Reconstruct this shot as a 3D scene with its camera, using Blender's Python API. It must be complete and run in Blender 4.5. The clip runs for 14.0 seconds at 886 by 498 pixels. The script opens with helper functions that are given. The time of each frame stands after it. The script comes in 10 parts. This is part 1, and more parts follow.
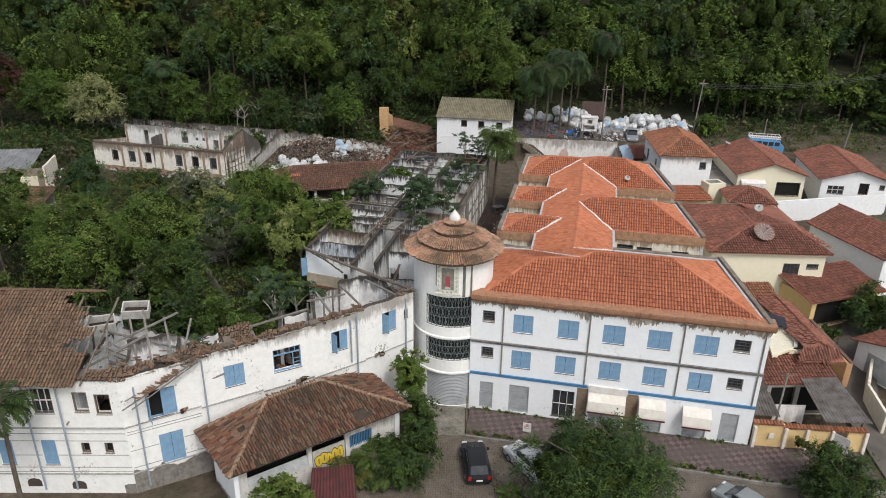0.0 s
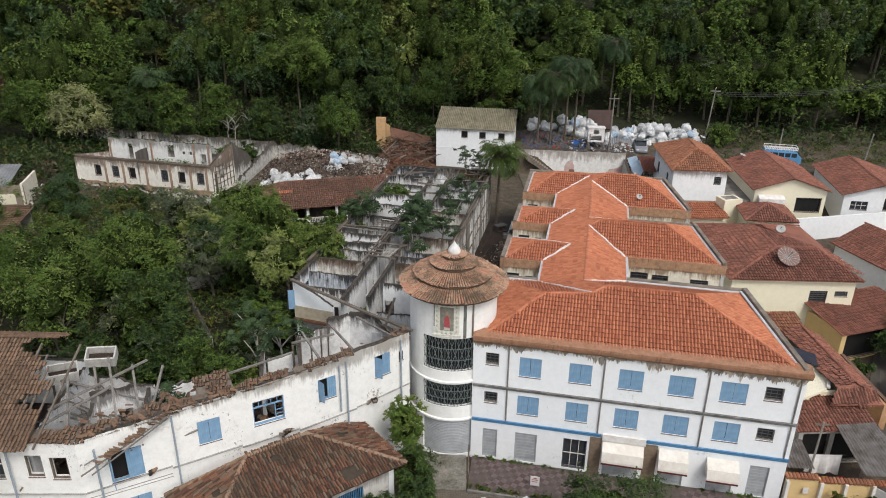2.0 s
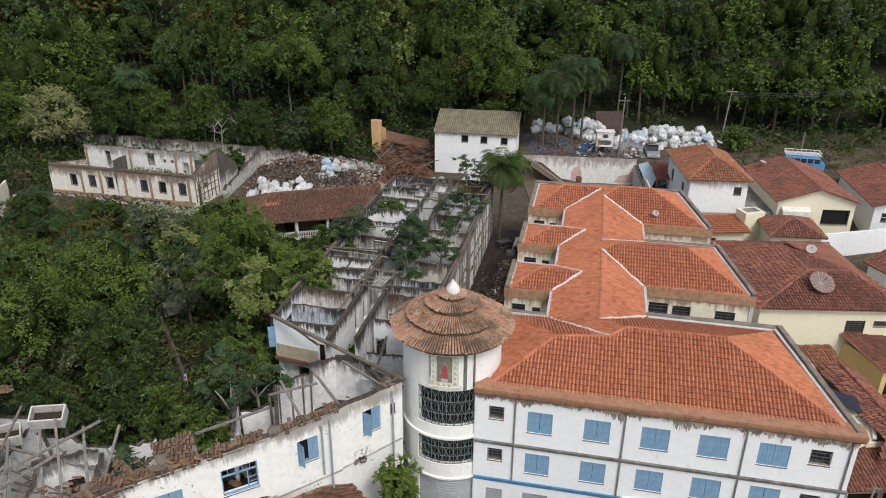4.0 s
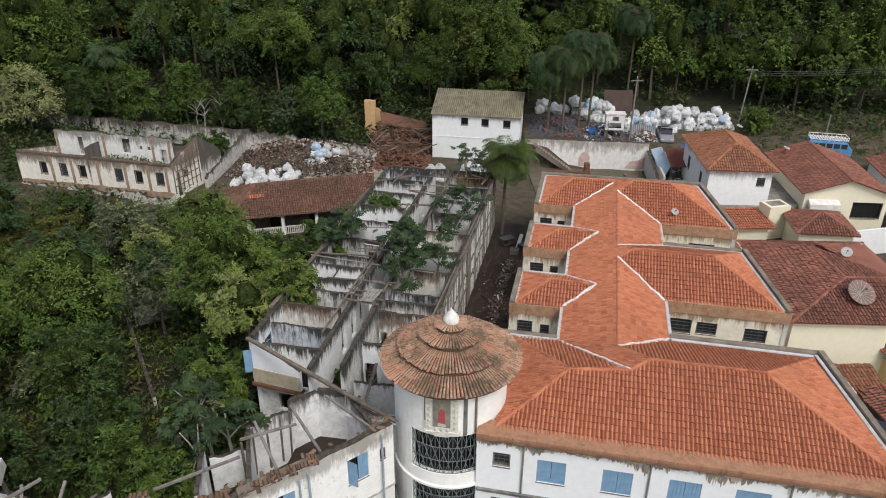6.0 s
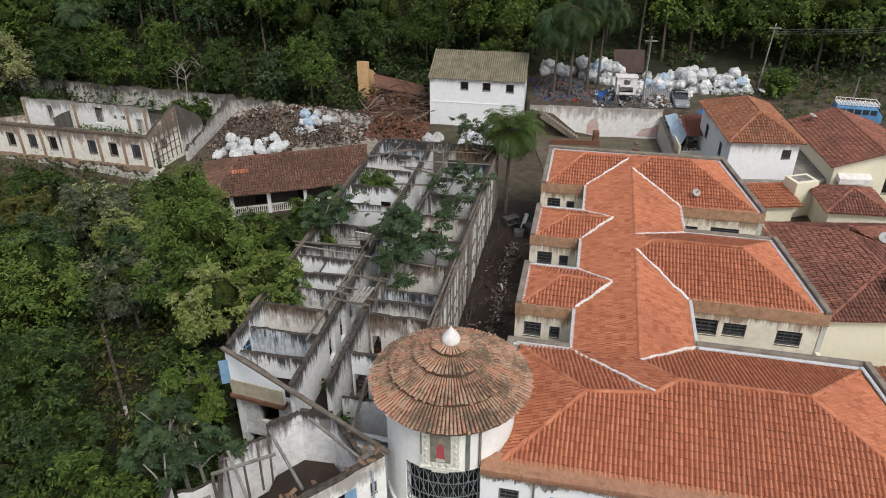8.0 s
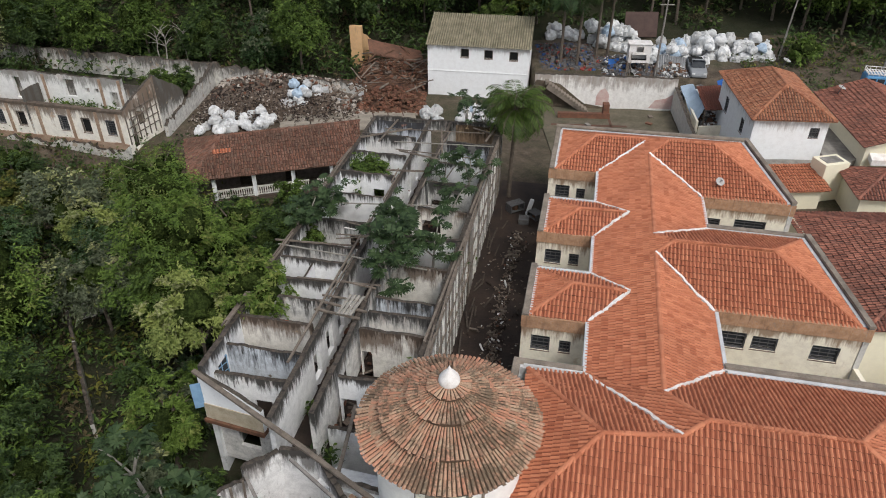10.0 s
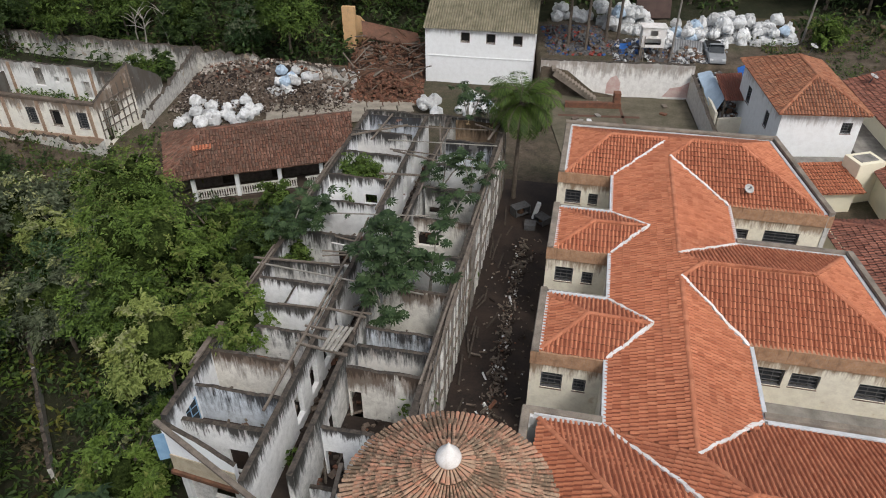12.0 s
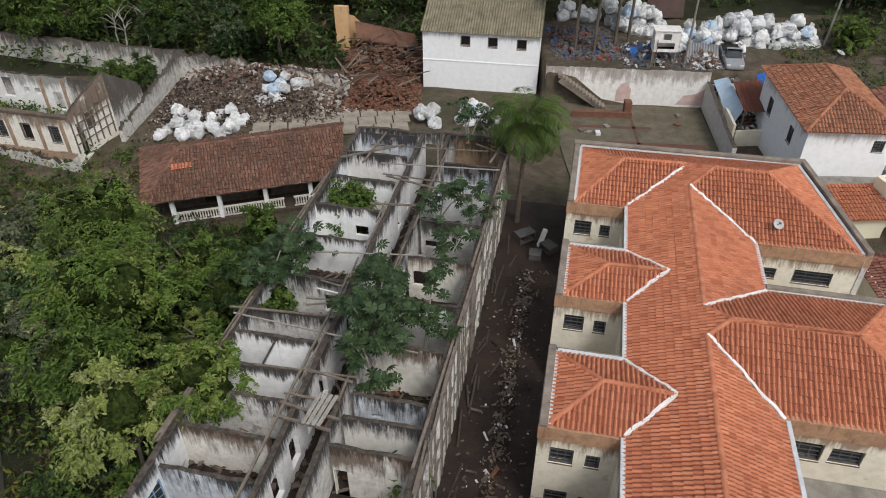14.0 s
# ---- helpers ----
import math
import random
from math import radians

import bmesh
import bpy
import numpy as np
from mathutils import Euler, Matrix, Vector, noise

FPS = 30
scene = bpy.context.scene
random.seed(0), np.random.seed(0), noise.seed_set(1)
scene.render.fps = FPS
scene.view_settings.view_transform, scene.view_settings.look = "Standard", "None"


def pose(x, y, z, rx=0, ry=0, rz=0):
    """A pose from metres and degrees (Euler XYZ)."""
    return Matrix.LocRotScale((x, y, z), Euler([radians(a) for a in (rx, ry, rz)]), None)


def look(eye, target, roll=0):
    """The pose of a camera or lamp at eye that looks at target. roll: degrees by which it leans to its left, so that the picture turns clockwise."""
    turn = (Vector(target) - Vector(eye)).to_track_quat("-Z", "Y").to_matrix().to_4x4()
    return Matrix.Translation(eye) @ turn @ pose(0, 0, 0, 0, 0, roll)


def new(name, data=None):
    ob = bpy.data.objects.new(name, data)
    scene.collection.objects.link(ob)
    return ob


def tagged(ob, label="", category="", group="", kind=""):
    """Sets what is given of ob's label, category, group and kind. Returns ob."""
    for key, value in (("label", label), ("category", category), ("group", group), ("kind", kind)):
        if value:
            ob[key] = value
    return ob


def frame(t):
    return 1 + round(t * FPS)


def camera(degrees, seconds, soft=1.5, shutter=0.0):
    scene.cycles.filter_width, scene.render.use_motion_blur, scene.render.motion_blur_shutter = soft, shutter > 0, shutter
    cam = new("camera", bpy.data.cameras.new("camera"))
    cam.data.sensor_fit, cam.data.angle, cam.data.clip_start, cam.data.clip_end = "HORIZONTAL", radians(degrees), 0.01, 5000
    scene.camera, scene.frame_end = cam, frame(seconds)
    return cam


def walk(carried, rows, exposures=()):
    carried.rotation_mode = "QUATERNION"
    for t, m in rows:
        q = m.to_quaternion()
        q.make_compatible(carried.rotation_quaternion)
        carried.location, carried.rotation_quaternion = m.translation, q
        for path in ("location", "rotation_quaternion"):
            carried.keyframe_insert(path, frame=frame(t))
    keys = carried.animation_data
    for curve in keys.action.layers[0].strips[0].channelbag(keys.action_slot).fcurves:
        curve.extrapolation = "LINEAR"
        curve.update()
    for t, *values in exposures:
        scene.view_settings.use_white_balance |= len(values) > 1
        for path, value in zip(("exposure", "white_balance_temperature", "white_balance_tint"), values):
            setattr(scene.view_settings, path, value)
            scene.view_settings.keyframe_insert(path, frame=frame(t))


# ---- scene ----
cam = camera(63.0, 14.0, soft=1.0)
PATH = [
    (0, (0.814, -0.729, 33.345), (0.767, 1.105, 32.55), 0.9),
    (0.5, (0.819, 0.445, 33.443), (0.77, 2.28, 32.648), 0.8),
    (1, (0.799, 1.711, 33.545), (0.75, 3.545, 32.75), 0.7),
    (1.5, (0.823, 3.107, 33.596), (0.774, 4.941, 32.801), 0.6),
    (2, (0.841, 4.633, 33.58), (0.79, 6.468, 32.785), 0.6),
    (2.5, (0.817, 6.214, 33.667), (0.767, 8.047, 32.87), 0.5),
    (3, (0.857, 7.863, 33.676), (0.804, 9.695, 32.876), 0.4),
    (3.5, (0.882, 9.466, 33.762), (0.828, 11.295, 32.954), 0.4),
    (6, (0.827, 17.527, 33.983), (0.776, 19.313, 33.084), 0.3),
    (6.5, (0.788, 19.007, 33.884), (0.738, 20.778, 32.956), 0.3),
    (7, (0.772, 20.417, 33.885), (0.722, 22.171, 32.925), 0.2),
    (7.5, (0.725, 21.819, 33.808), (0.676, 23.558, 32.822), 0.2),
    (8, (0.711, 23.192, 33.827), (0.664, 24.915, 32.814), 0.1),
    (10.5, (0.658, 29.87, 33.809), (0.613, 31.514, 32.671), -0.0),
    (11, (0.621, 31.187, 33.602), (0.578, 32.822, 32.451), 0.0),
    (11.5, (0.593, 32.494, 33.373), (0.551, 34.119, 32.209), 0.0),
    (12, (0.592, 33.791, 33.219), (0.549, 35.406, 32.04), 0.0),
    (12.5, (0.584, 35.044, 33.142), (0.542, 36.652, 31.953), 0.1),
    (13, (0.612, 36.369, 33.18), (0.569, 37.969, 31.981), 0.0),
    (13.5, (0.645, 37.668, 33.263), (0.6, 39.262, 32.056), -0.0),
    (14, (0.657, 38.943, 33.439), (0.612, 40.529, 32.222), -0.1),
]
walk(cam, [(t, look(eye, target, roll)) for t, eye, target, roll in PATH])
# ---- daylight: an overcast sky with a weak, wide sun ----
world = bpy.data.worlds.new("world")
scene.world = world
world.use_nodes = True
wn = world.node_tree
sky = wn.nodes.new("ShaderNodeTexSky")
sky.sky_type = "NISHITA"
sky.sun_disc = False
SUN_ELEV, SUN_TURN = 52.0, 150.0  # degrees; turn: clockwise from +y
sky.sun_elevation, sky.sun_rotation = radians(SUN_ELEV), radians(SUN_TURN)
sky.dust_density, sky.ozone_density = 3.0, 1.0
wn.nodes["Background"].inputs["Strength"].default_value = 0.112
pale = wn.nodes.new("ShaderNodeHueSaturation")  # thin cloud takes the blue out of the sky
pale.inputs["Saturation"].default_value = 0.5
wn.links.new(sky.outputs[0], pale.inputs["Color"])
wn.links.new(pale.outputs[0], wn.nodes["Background"].inputs["Color"])
sun = new("sun", bpy.data.lights.new("sun", "SUN"))
sun.data.energy, sun.data.angle, sun.data.color = 0.95, radians(14), (1.0, 0.985, 0.96)
_d = Vector((math.sin(radians(SUN_TURN)) * math.cos(radians(SUN_ELEV)), math.cos(radians(SUN_TURN)) * math.cos(radians(SUN_ELEV)), math.sin(radians(SUN_ELEV))))
sun.matrix_world = look(_d * 200, (0, 0, 0))
scene.view_settings.exposure = 0.6

# ---- materials ----
rng = random.Random(7)
nrng = np.random.default_rng(7)


def lerp3(a, b, k):
    return tuple(a[i] + (b[i] - a[i]) * k for i in range(3))


class Nodes:
    """A short hand for node trees."""

    def __init__(self, name, rough=0.8, metal=0.0):
        self.m = bpy.data.materials.new(name)
        self.m.use_nodes = True
        self.t = self.m.node_tree
        self.b = self.t.nodes["Principled BSDF"]
        self.b.inputs["Roughness"].default_value = rough
        self.b.inputs["Metallic"].default_value = metal
        self.b.inputs["Specular IOR Level"].default_value = 0.25
        self.co = self.t.nodes.new("ShaderNodeTexCoord").outputs["Object"]

    def noise(self, scale, detail=4.0, rough=0.55, co=None, stretch=None):
        n = self.t.nodes.new("ShaderNodeTexNoise")
        n.inputs["Scale"].default_value, n.inputs["Detail"].default_value, n.inputs["Roughness"].default_value = scale, detail, rough
        src = co or self.co
        if stretch:
            mp = self.t.nodes.new("ShaderNodeMapping")
            mp.inputs["Scale"].default_value = stretch
            self.t.links.new(src, mp.inputs[0])
            src = mp.outputs[0]
        self.t.links.new(src, n.inputs["Vector"])
        return n.outputs["Fac"]

    def ramp(self, fac, stops):
        r = self.t.nodes.new("ShaderNodeValToRGB")
        while len(r.color_ramp.elements) < len(stops):
            r.color_ramp.elements.new(0.5)
        for e, (p, c) in zip(r.color_ramp.elements, stops):
            e.position, e.color = p, (*c, 1) if len(c) == 3 else c
        self.t.links.new(fac, r.inputs[0])
        return r.outputs[0]

    def mix(self, fac, a, b, kind="MIX"):
        n = self.t.nodes.new("ShaderNodeMix")
        n.data_type, n.blend_type = "RGBA", kind
        for k, v in ((0, fac), (6, a), (7, b)):
            if isinstance(v, (int, float)):
                n.inputs[k].default_value = v
            elif isinstance(v, tuple):
                n.inputs[k].default_value = (*v, 1)
            else:
                self.t.links.new(v, n.inputs[k])
        return n.outputs[2]

    def math(self, op, a, b=0.0):
        n = self.t.nodes.new("ShaderNodeMath")
        n.operation = op
        for k, v in ((0, a), (1, b)):
            if isinstance(v, (int, float)):
                n.inputs[k].default_value = v
            else:
                self.t.links.new(v, n.inputs[k])
        return n.outputs[0]

    def island(self):
        return self.t.nodes.new("ShaderNodeNewGeometry").outputs["Random Per Island"]

    def each(self):
        return self.t.nodes.new("ShaderNodeObjectInfo").outputs["Random"]

    def bump(self, height, strength=0.3, distance=0.02):
        n = self.t.nodes.new("ShaderNodeBump")
        n.inputs["Strength"].default_value, n.inputs["Distance"].default_value = strength, distance
        self.t.links.new(height, n.inputs["Height"])
        self.t.links.new(n.outputs[0], self.b.inputs["Normal"])

    def colour(self, c):
        if isinstance(c, tuple):
            self.b.inputs["Base Color"].default_value = (*c, 1)
        else:
            self.t.links.new(c, self.b.inputs["Base Color"])
        return self.m


def plaster(name, base, stain=(0.10, 0.09, 0.075), amount=0.5, streak=0.5, patch=(0.45, 0.38, 0.30), drip=None, grime=0.3, own=None, run_length=1.7, fleck=0.0, crown=0.0):
    """Old lime wash: thin streaks that run down, grime, blotches and bare patches. drip: the height of the wall's top, from which rain drags soot; crown: how deep the black mould sits under that top."""
    n = Nodes(name, 0.9)
    run = n.noise(1.0, 7, 0.7, stretch=(2.3, 2.3, 0.36))
    thin = n.noise(1.0, 5, 0.65, stretch=(8.0, 8.0, 0.9))
    blot = n.noise(0.6, 6, 0.65)
    mid = n.noise(2.3, 8, 0.72)
    fine = n.noise(13.0, 5, 0.7)
    wash = n.ramp(n.each(), [(i / (len(own) - 1), t) for i, t in enumerate(own)]) if own else base
    c = n.mix(n.ramp(fine, [(0.3, (0, 0, 0)), (0.75, (0.2, 0.2, 0.2))]), wash, (0.9, 0.88, 0.84))
    g = n.ramp(n.math("ADD", n.math("MULTIPLY", mid, 0.7), n.math("MULTIPLY", fine, 0.3)), [(0.44, (0, 0, 0)), (0.66, (grime, grime, grime))])
    c = n.mix(g, c, lerp3(base, stain, 0.75))
    lines = n.math("ADD", n.math("MULTIPLY", run, 0.62), n.math("MULTIPLY", thin, 0.38))
    if drip is not None:
        sep = n.t.nodes.new("ShaderNodeSeparateXYZ")
        n.t.links.new(n.co, sep.inputs[0])
        mr = n.t.nodes.new("ShaderNodeMapRange")
        mr.inputs["From Min"].default_value, mr.inputs["From Max"].default_value = drip - run_length, drip + 0.1
        mr.inputs["To Min"].default_value, mr.inputs["To Max"].default_value = -0.07, 0.30
        n.t.links.new(sep.outputs["Z"], mr.inputs["Value"])
        uneven = n.ramp(n.noise(0.55, 3, 0.6), [(0.34, (0.4, 0.4, 0.4)), (0.64, (1.35, 1.35, 1.35))])  # some stretches shed far more water than others
        lines = n.math("ADD", lines, n.math("MULTIPLY", mr.outputs[0], uneven))
        rust = n.math("ADD", n.noise(1.0, 5, 0.6, stretch=(1.7, 1.7, 0.25)), mr.outputs[0])
        c = n.mix(n.ramp(rust, [(0.70, (0, 0, 0)), (0.82, (0.7 * amount + 0.1,) * 3)]), c, (0.20, 0.105, 0.055))
    k = n.ramp(lines, [(0.60 - 0.12 * amount, (0, 0, 0)), (0.74 - 0.08 * amount, (streak, streak, streak))])
    c = n.mix(k, c, stain)
    if crown:
        cr = n.t.nodes.new("ShaderNodeMapRange")
        cr.clamp = False
        cr.inputs["From Min"].default_value, cr.inputs["From Max"].default_value = drip - crown, drip + 0.1
        cr.inputs["To Min"].default_value, cr.inputs["To Max"].default_value = 0.0, 0.5
        n.t.links.new(sep.outputs["Z"], cr.inputs["Value"])
        edge = n.math("ADD", cr.outputs[0], n.math("ADD", n.math("MULTIPLY", n.math("SUBTRACT", run, 0.5), 1.9), n.math("MULTIPLY", n.math("SUBTRACT", thin, 0.5), 1.3)))
        c = n.mix(n.ramp(edge, [(0.16, (0, 0, 0)), (0.40, (0.9, 0.9, 0.9))]), c, lerp3(stain, (0.03, 0.026, 0.022), 0.6))
    k2 = n.ramp(n.math("ADD", n.math("MULTIPLY", blot, 0.72), n.math("MULTIPLY", mid, 0.33)), [(0.68 - 0.1 * amount, (0, 0, 0)), (0.71 - 0.1 * amount, (0.8, 0.8, 0.8))])
    c = n.mix(n.math("MULTIPLY", k2, min(1.0, amount * 1.3)), c, patch)
    if fleck:  # flakes of paint gone, in clusters
        spots = n.math("ADD", n.math("MULTIPLY", n.noise(6.0, 6, 0.7, stretch=(1, 1, 0.7)), 0.6), n.math("MULTIPLY", n.noise(0.55, 3, 0.5), 0.4))
        c = n.mix(n.ramp(spots, [(0.60, (0, 0, 0)), (0.65, (fleck, fleck, fleck))]), c, (0.24, 0.21, 0.18))
    n.bump(n.math("ADD", fine, n.math("MULTIPLY", mid, 0.6)), 0.3, 0.03)
    return n.colour(c)


def tile_material(name, tones, moss=(0.05, 0.045, 0.035), dirt=0.3, each=False):
    """Fired clay: every tile its own tone, lichen and soot in blotches."""
    n = Nodes(name, 0.85)
    own = n.each() if each else n.island()
    c = n.ramp(own, [(i / (len(tones) - 1), t) for i, t in enumerate(tones)])
    big = n.noise(0.35, 5, 0.6)
    fine = n.noise(14.0, 4, 0.65)
    k = n.ramp(n.math("ADD", n.math("MULTIPLY", big, 0.6), n.math("MULTIPLY", fine, 0.4)), [(0.50 - 0.1 * dirt, (0, 0, 0)), (0.70, (dirt, dirt, dirt))])
    c = n.mix(k, c, moss)
    n.bump(fine, 0.3, 0.015)
    return n.colour(c)


def plain(name, base, other=None, scale=3.0, rough=0.8, metal=0.0, bump=0.15, fine_scale=25.0):
    """A painted, wooden or stony surface with wear at two scales."""
    n = Nodes(name, rough, metal)
    other = other or tuple(v * 0.6 for v in base)
    a, b = n.noise(scale, 5, 0.6), n.noise(fine_scale, 3, 0.6)
    k = n.ramp(n.math("ADD", n.math("MULTIPLY", a, 0.65), n.math("MULTIPLY", b, 0.35)), [(0.38, (0, 0, 0)), (0.66, (1, 1, 1))])
    n.bump(b, bump, 0.01)
    return n.colour(n.mix(k, base, other))


def leafy(name, tones, rough=0.55):
    """Leaves: a tone for every leaf, and light that passes through."""
    n = Nodes(name, rough)
    c = n.ramp(n.island(), [(i / (len(tones) - 1), t) for i, t in enumerate(tones)])
    big = n.noise(0.5, 3, 0.5)
    c = n.mix(n.math("MULTIPLY", big, 0.5), c, tones[0])
    c = n.mix(0.75, c, n.ramp(n.noise(0.11, 2, 0.5), [(0.36, (0.62, 0.66, 0.62)), (0.64, (1.3, 1.25, 1.15))]), "MULTIPLY")
    n.colour(c)
    tr = n.t.nodes.new("ShaderNodeBsdfTranslucent")
    n.t.links.new(c, tr.inputs[0])
    mx = n.t.nodes.new("ShaderNodeMixShader")
    mx.inputs[0].default_value = 0.22
    n.t.links.new(n.b.outputs[0], mx.inputs[1])
    n.t.links.new(tr.outputs[0], mx.inputs[2])
    n.t.links.new(mx.outputs[0], n.t.nodes["Material Output"].inputs[0])
    return n.m


WHITE = plaster("white_limewash", (0.87, 0.885, 0.89), amount=0.12, streak=0.5, drip=9.4, grime=0.12, run_length=0.5, fleck=0.4)
WING_WHITE = plaster("dirty_limewash", (0.87, 0.865, 0.825), amount=0.3, streak=0.6, drip=9.0, grime=0.22, run_length=0.9, stain=(0.16, 0.14, 0.11), fleck=0.9)
WHITE_CLEAN = plaster("white_house_paint", (0.83, 0.84, 0.84), amount=0.16, streak=0.45, grime=0.2, stain=(0.22, 0.17, 0.13), drip=9.3, run_length=1.4)
TOWER_WALL = plaster("cream_limewash", (0.88, 0.875, 0.835), amount=0.16, streak=0.5, grime=0.18, drip=12.6, run_length=1.0)
RUIN_WALL = plaster("ruined_limewash", (0.80, 0.805, 0.80), amount=0.45, streak=0.9, crown=0.7, stain=(0.055, 0.054, 0.052), patch=(0.26, 0.245, 0.23), drip=9.45, grime=0.32, run_length=1.4, own=[(0.82, 0.83, 0.83), (0.52, 0.58, 0.65), (0.86, 0.86, 0.84), (0.74, 0.71, 0.66), (0.82, 0.84, 0.86), (0.72, 0.73, 0.72)])
RUIN_SIDE = plaster("grey_ruined_wall", (0.72, 0.705, 0.67), amount=0.6, streak=0.9, crown=0.7, stain=(0.05, 0.05, 0.045), patch=(0.22, 0.18, 0.15), drip=9.5, grime=0.7)
YARD_WALL = plaster("stained_garden_wall", (0.60, 0.58, 0.53), amount=0.85, streak=0.9, stain=(0.075, 0.068, 0.058), patch=(0.36, 0.29, 0.21), drip=6.2, grime=0.85)
HOUSE_RUIN = plaster("stained_cream_ruin", (0.82, 0.78, 0.69), amount=0.6, streak=0.85, stain=(0.14, 0.095, 0.065), patch=(0.48, 0.33, 0.22), drip=7.2, grime=0.35)
BEIGE_WALL = plaster("beige_stained_wall", (0.83, 0.77, 0.62), amount=0.55, streak=0.85, stain=(0.22, 0.13, 0.07), grime=0.35, patch=(0.58, 0.45, 0.28), drip=9.2, run_length=1.2)
CREAM = plaster("cream_paint", (0.80, 0.74, 0.55), amount=0.08, streak=0.25, grime=0.12)
YELLOW = plaster("ochre_paint", (0.72, 0.50, 0.20), amount=0.1, streak=0.25, grime=0.2)
GREY_WALL = plaster("old_grey_wall", (0.52, 0.50, 0.46), amount=0.7, streak=0.8, drip=10.0, grime=0.5)
BROWN_BAND = plaster("brown_stained_plaster", (0.40, 0.205, 0.095), amount=0.55, streak=0.8, stain=(0.13, 0.075, 0.045), patch=(0.30, 0.20, 0.12), grime=0.8, fleck=0.5)
ORANGE_BAND = plaster("orange_stained_plaster", (0.36, 0.155, 0.066), amount=0.5, streak=0.75, stain=(0.11, 0.06, 0.04), patch=(0.30, 0.20, 0.13), grime=0.75)
WALL_TOP = plain("sooty_wall_top", (0.105, 0.085, 0.068), (0.022, 0.020, 0.017), 3.5, fine_scale=9.0)
CONCRETE = plain("weathered_concrete", (0.30, 0.28, 0.25), (0.13, 0.12, 0.105), 1.2)
COPING = plain("dark_parapet_coping", (0.29, 0.245, 0.195), (0.12, 0.10, 0.082), 1.2)
GUTTER = plain("grey_gutter_sheet", (0.62, 0.63, 0.64), (0.42, 0.43, 0.43), 2.0, 0.5)
MORTAR = plain("white_mortar", (0.82, 0.80, 0.78), (0.6, 0.55, 0.5), 2.0)
BLUE = plain("faded_blue_paint", (0.25, 0.40, 0.55), (0.16, 0.29, 0.44), 2.0, 0.6)
BLUE_BAND = plain("blue_band_paint", (0.10, 0.27, 0.46), (0.07, 0.18, 0.32), 2.0, 0.6)
# Near-black colour that stands in for the shade of unlit interiors.
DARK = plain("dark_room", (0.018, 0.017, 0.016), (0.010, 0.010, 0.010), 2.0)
GLASS = plain("dusty_window_glass", (0.035, 0.04, 0.045), (0.06, 0.065, 0.07), 3.0, 0.12)
IRON = plain("grey_iron", (0.12, 0.12, 0.125), (0.07, 0.065, 0.06), 6.0, 0.6)
LATTICE = plain("grey_green_lattice", (0.22, 0.26, 0.26), (0.13, 0.15, 0.15), 6.0, 0.5)
SHUTTER = plain("grey_roller_shutter", (0.42, 0.44, 0.45), (0.30, 0.31, 0.32), 2.0, 0.5)
WOOD_OLD = plain("weathered_grey_timber", (0.21, 0.175, 0.14), (0.10, 0.08, 0.065), 2.5)
WOOD_PALE = plain("silvered_timber", (0.27, 0.25, 0.225), (0.13, 0.115, 0.10), 2.5)
WOOD_RED = plain("broken_brown_timber", (0.16, 0.085, 0.052), (0.075, 0.045, 0.03), 2.0)
CANVAS = plain("cream_awning_cloth", (0.80, 0.77, 0.70), (0.66, 0.60, 0.52), 2.0, 0.8)
# Damp earth, darkened further for the shadow on alley and room floors.
SOIL = plain("shaded_damp_soil", (0.046, 0.031, 0.023), (0.018, 0.014, 0.012), 0.9, 0.65, fine_scale=7.0)
RUBBLE = plain("grey_rubble", (0.195, 0.15, 0.118), (0.065, 0.049, 0.038), 2.2)
RUBBLE_RED = plain("broken_brick", (0.21, 0.095, 0.058), (0.10, 0.055, 0.04), 2.2)
n = Nodes("white_woven_sack", 0.65)
BAG = n.colour(n.mix(n.ramp(n.noise(2.4, 6, 0.7), [(0.42, (0, 0, 0)), (0.70, (0.7, 0.7, 0.7))]), n.ramp(n.each(), [(0.0, (0.44, 0.44, 0.43)), (0.5, (0.60, 0.61, 0.61)), (1.0, (0.72, 0.72, 0.71))]), (0.30, 0.29, 0.27)))
n.bump(n.noise(5.0, 5, 0.6), 0.6, 0.08)
TILE_NEW = tile_material("orange_roof_tile", [(0.37, 0.122, 0.063), (0.485, 0.174, 0.091), (0.56, 0.222, 0.120), (0.44, 0.155, 0.082), (0.515, 0.193, 0.103)], dirt=0.38, moss=(0.16, 0.07, 0.045))
TILE_NEW_EACH = tile_material("orange_roof_tile_single", [(0.37, 0.122, 0.063), (0.485, 0.174, 0.091), (0.56, 0.222, 0.120), (0.44, 0.155, 0.082), (0.515, 0.193, 0.103)], dirt=0.38, moss=(0.16, 0.07, 0.045), each=True)
# Tile lips darkened: the shadow under each course put into their colour.
TILE_NOSE = plain("shaded_tile_nose", (0.085, 0.045, 0.03), (0.045, 0.03, 0.022), 4.0)
TILE_OLD = tile_material("old_brown_roof_tile", [(0.11, 0.052, 0.036), (0.19, 0.086, 0.056), (0.25, 0.135, 0.095), (0.155, 0.098, 0.072), (0.21, 0.092, 0.058)], dirt=0.75, moss=(0.045, 0.036, 0.026))
n = Nodes("mossy_barrel_tile", 0.9)  # bleached clay covers, grey lichen and black moss in patches
c = n.ramp(n.island(), [(0.0, (0.34, 0.165, 0.105)), (0.2, (0.40, 0.250, 0.165)), (0.4, (0.47, 0.215, 0.135)), (0.6, (0.46, 0.310, 0.210)), (0.8, (0.50, 0.235, 0.150)), (1.0, (0.38, 0.265, 0.180))])
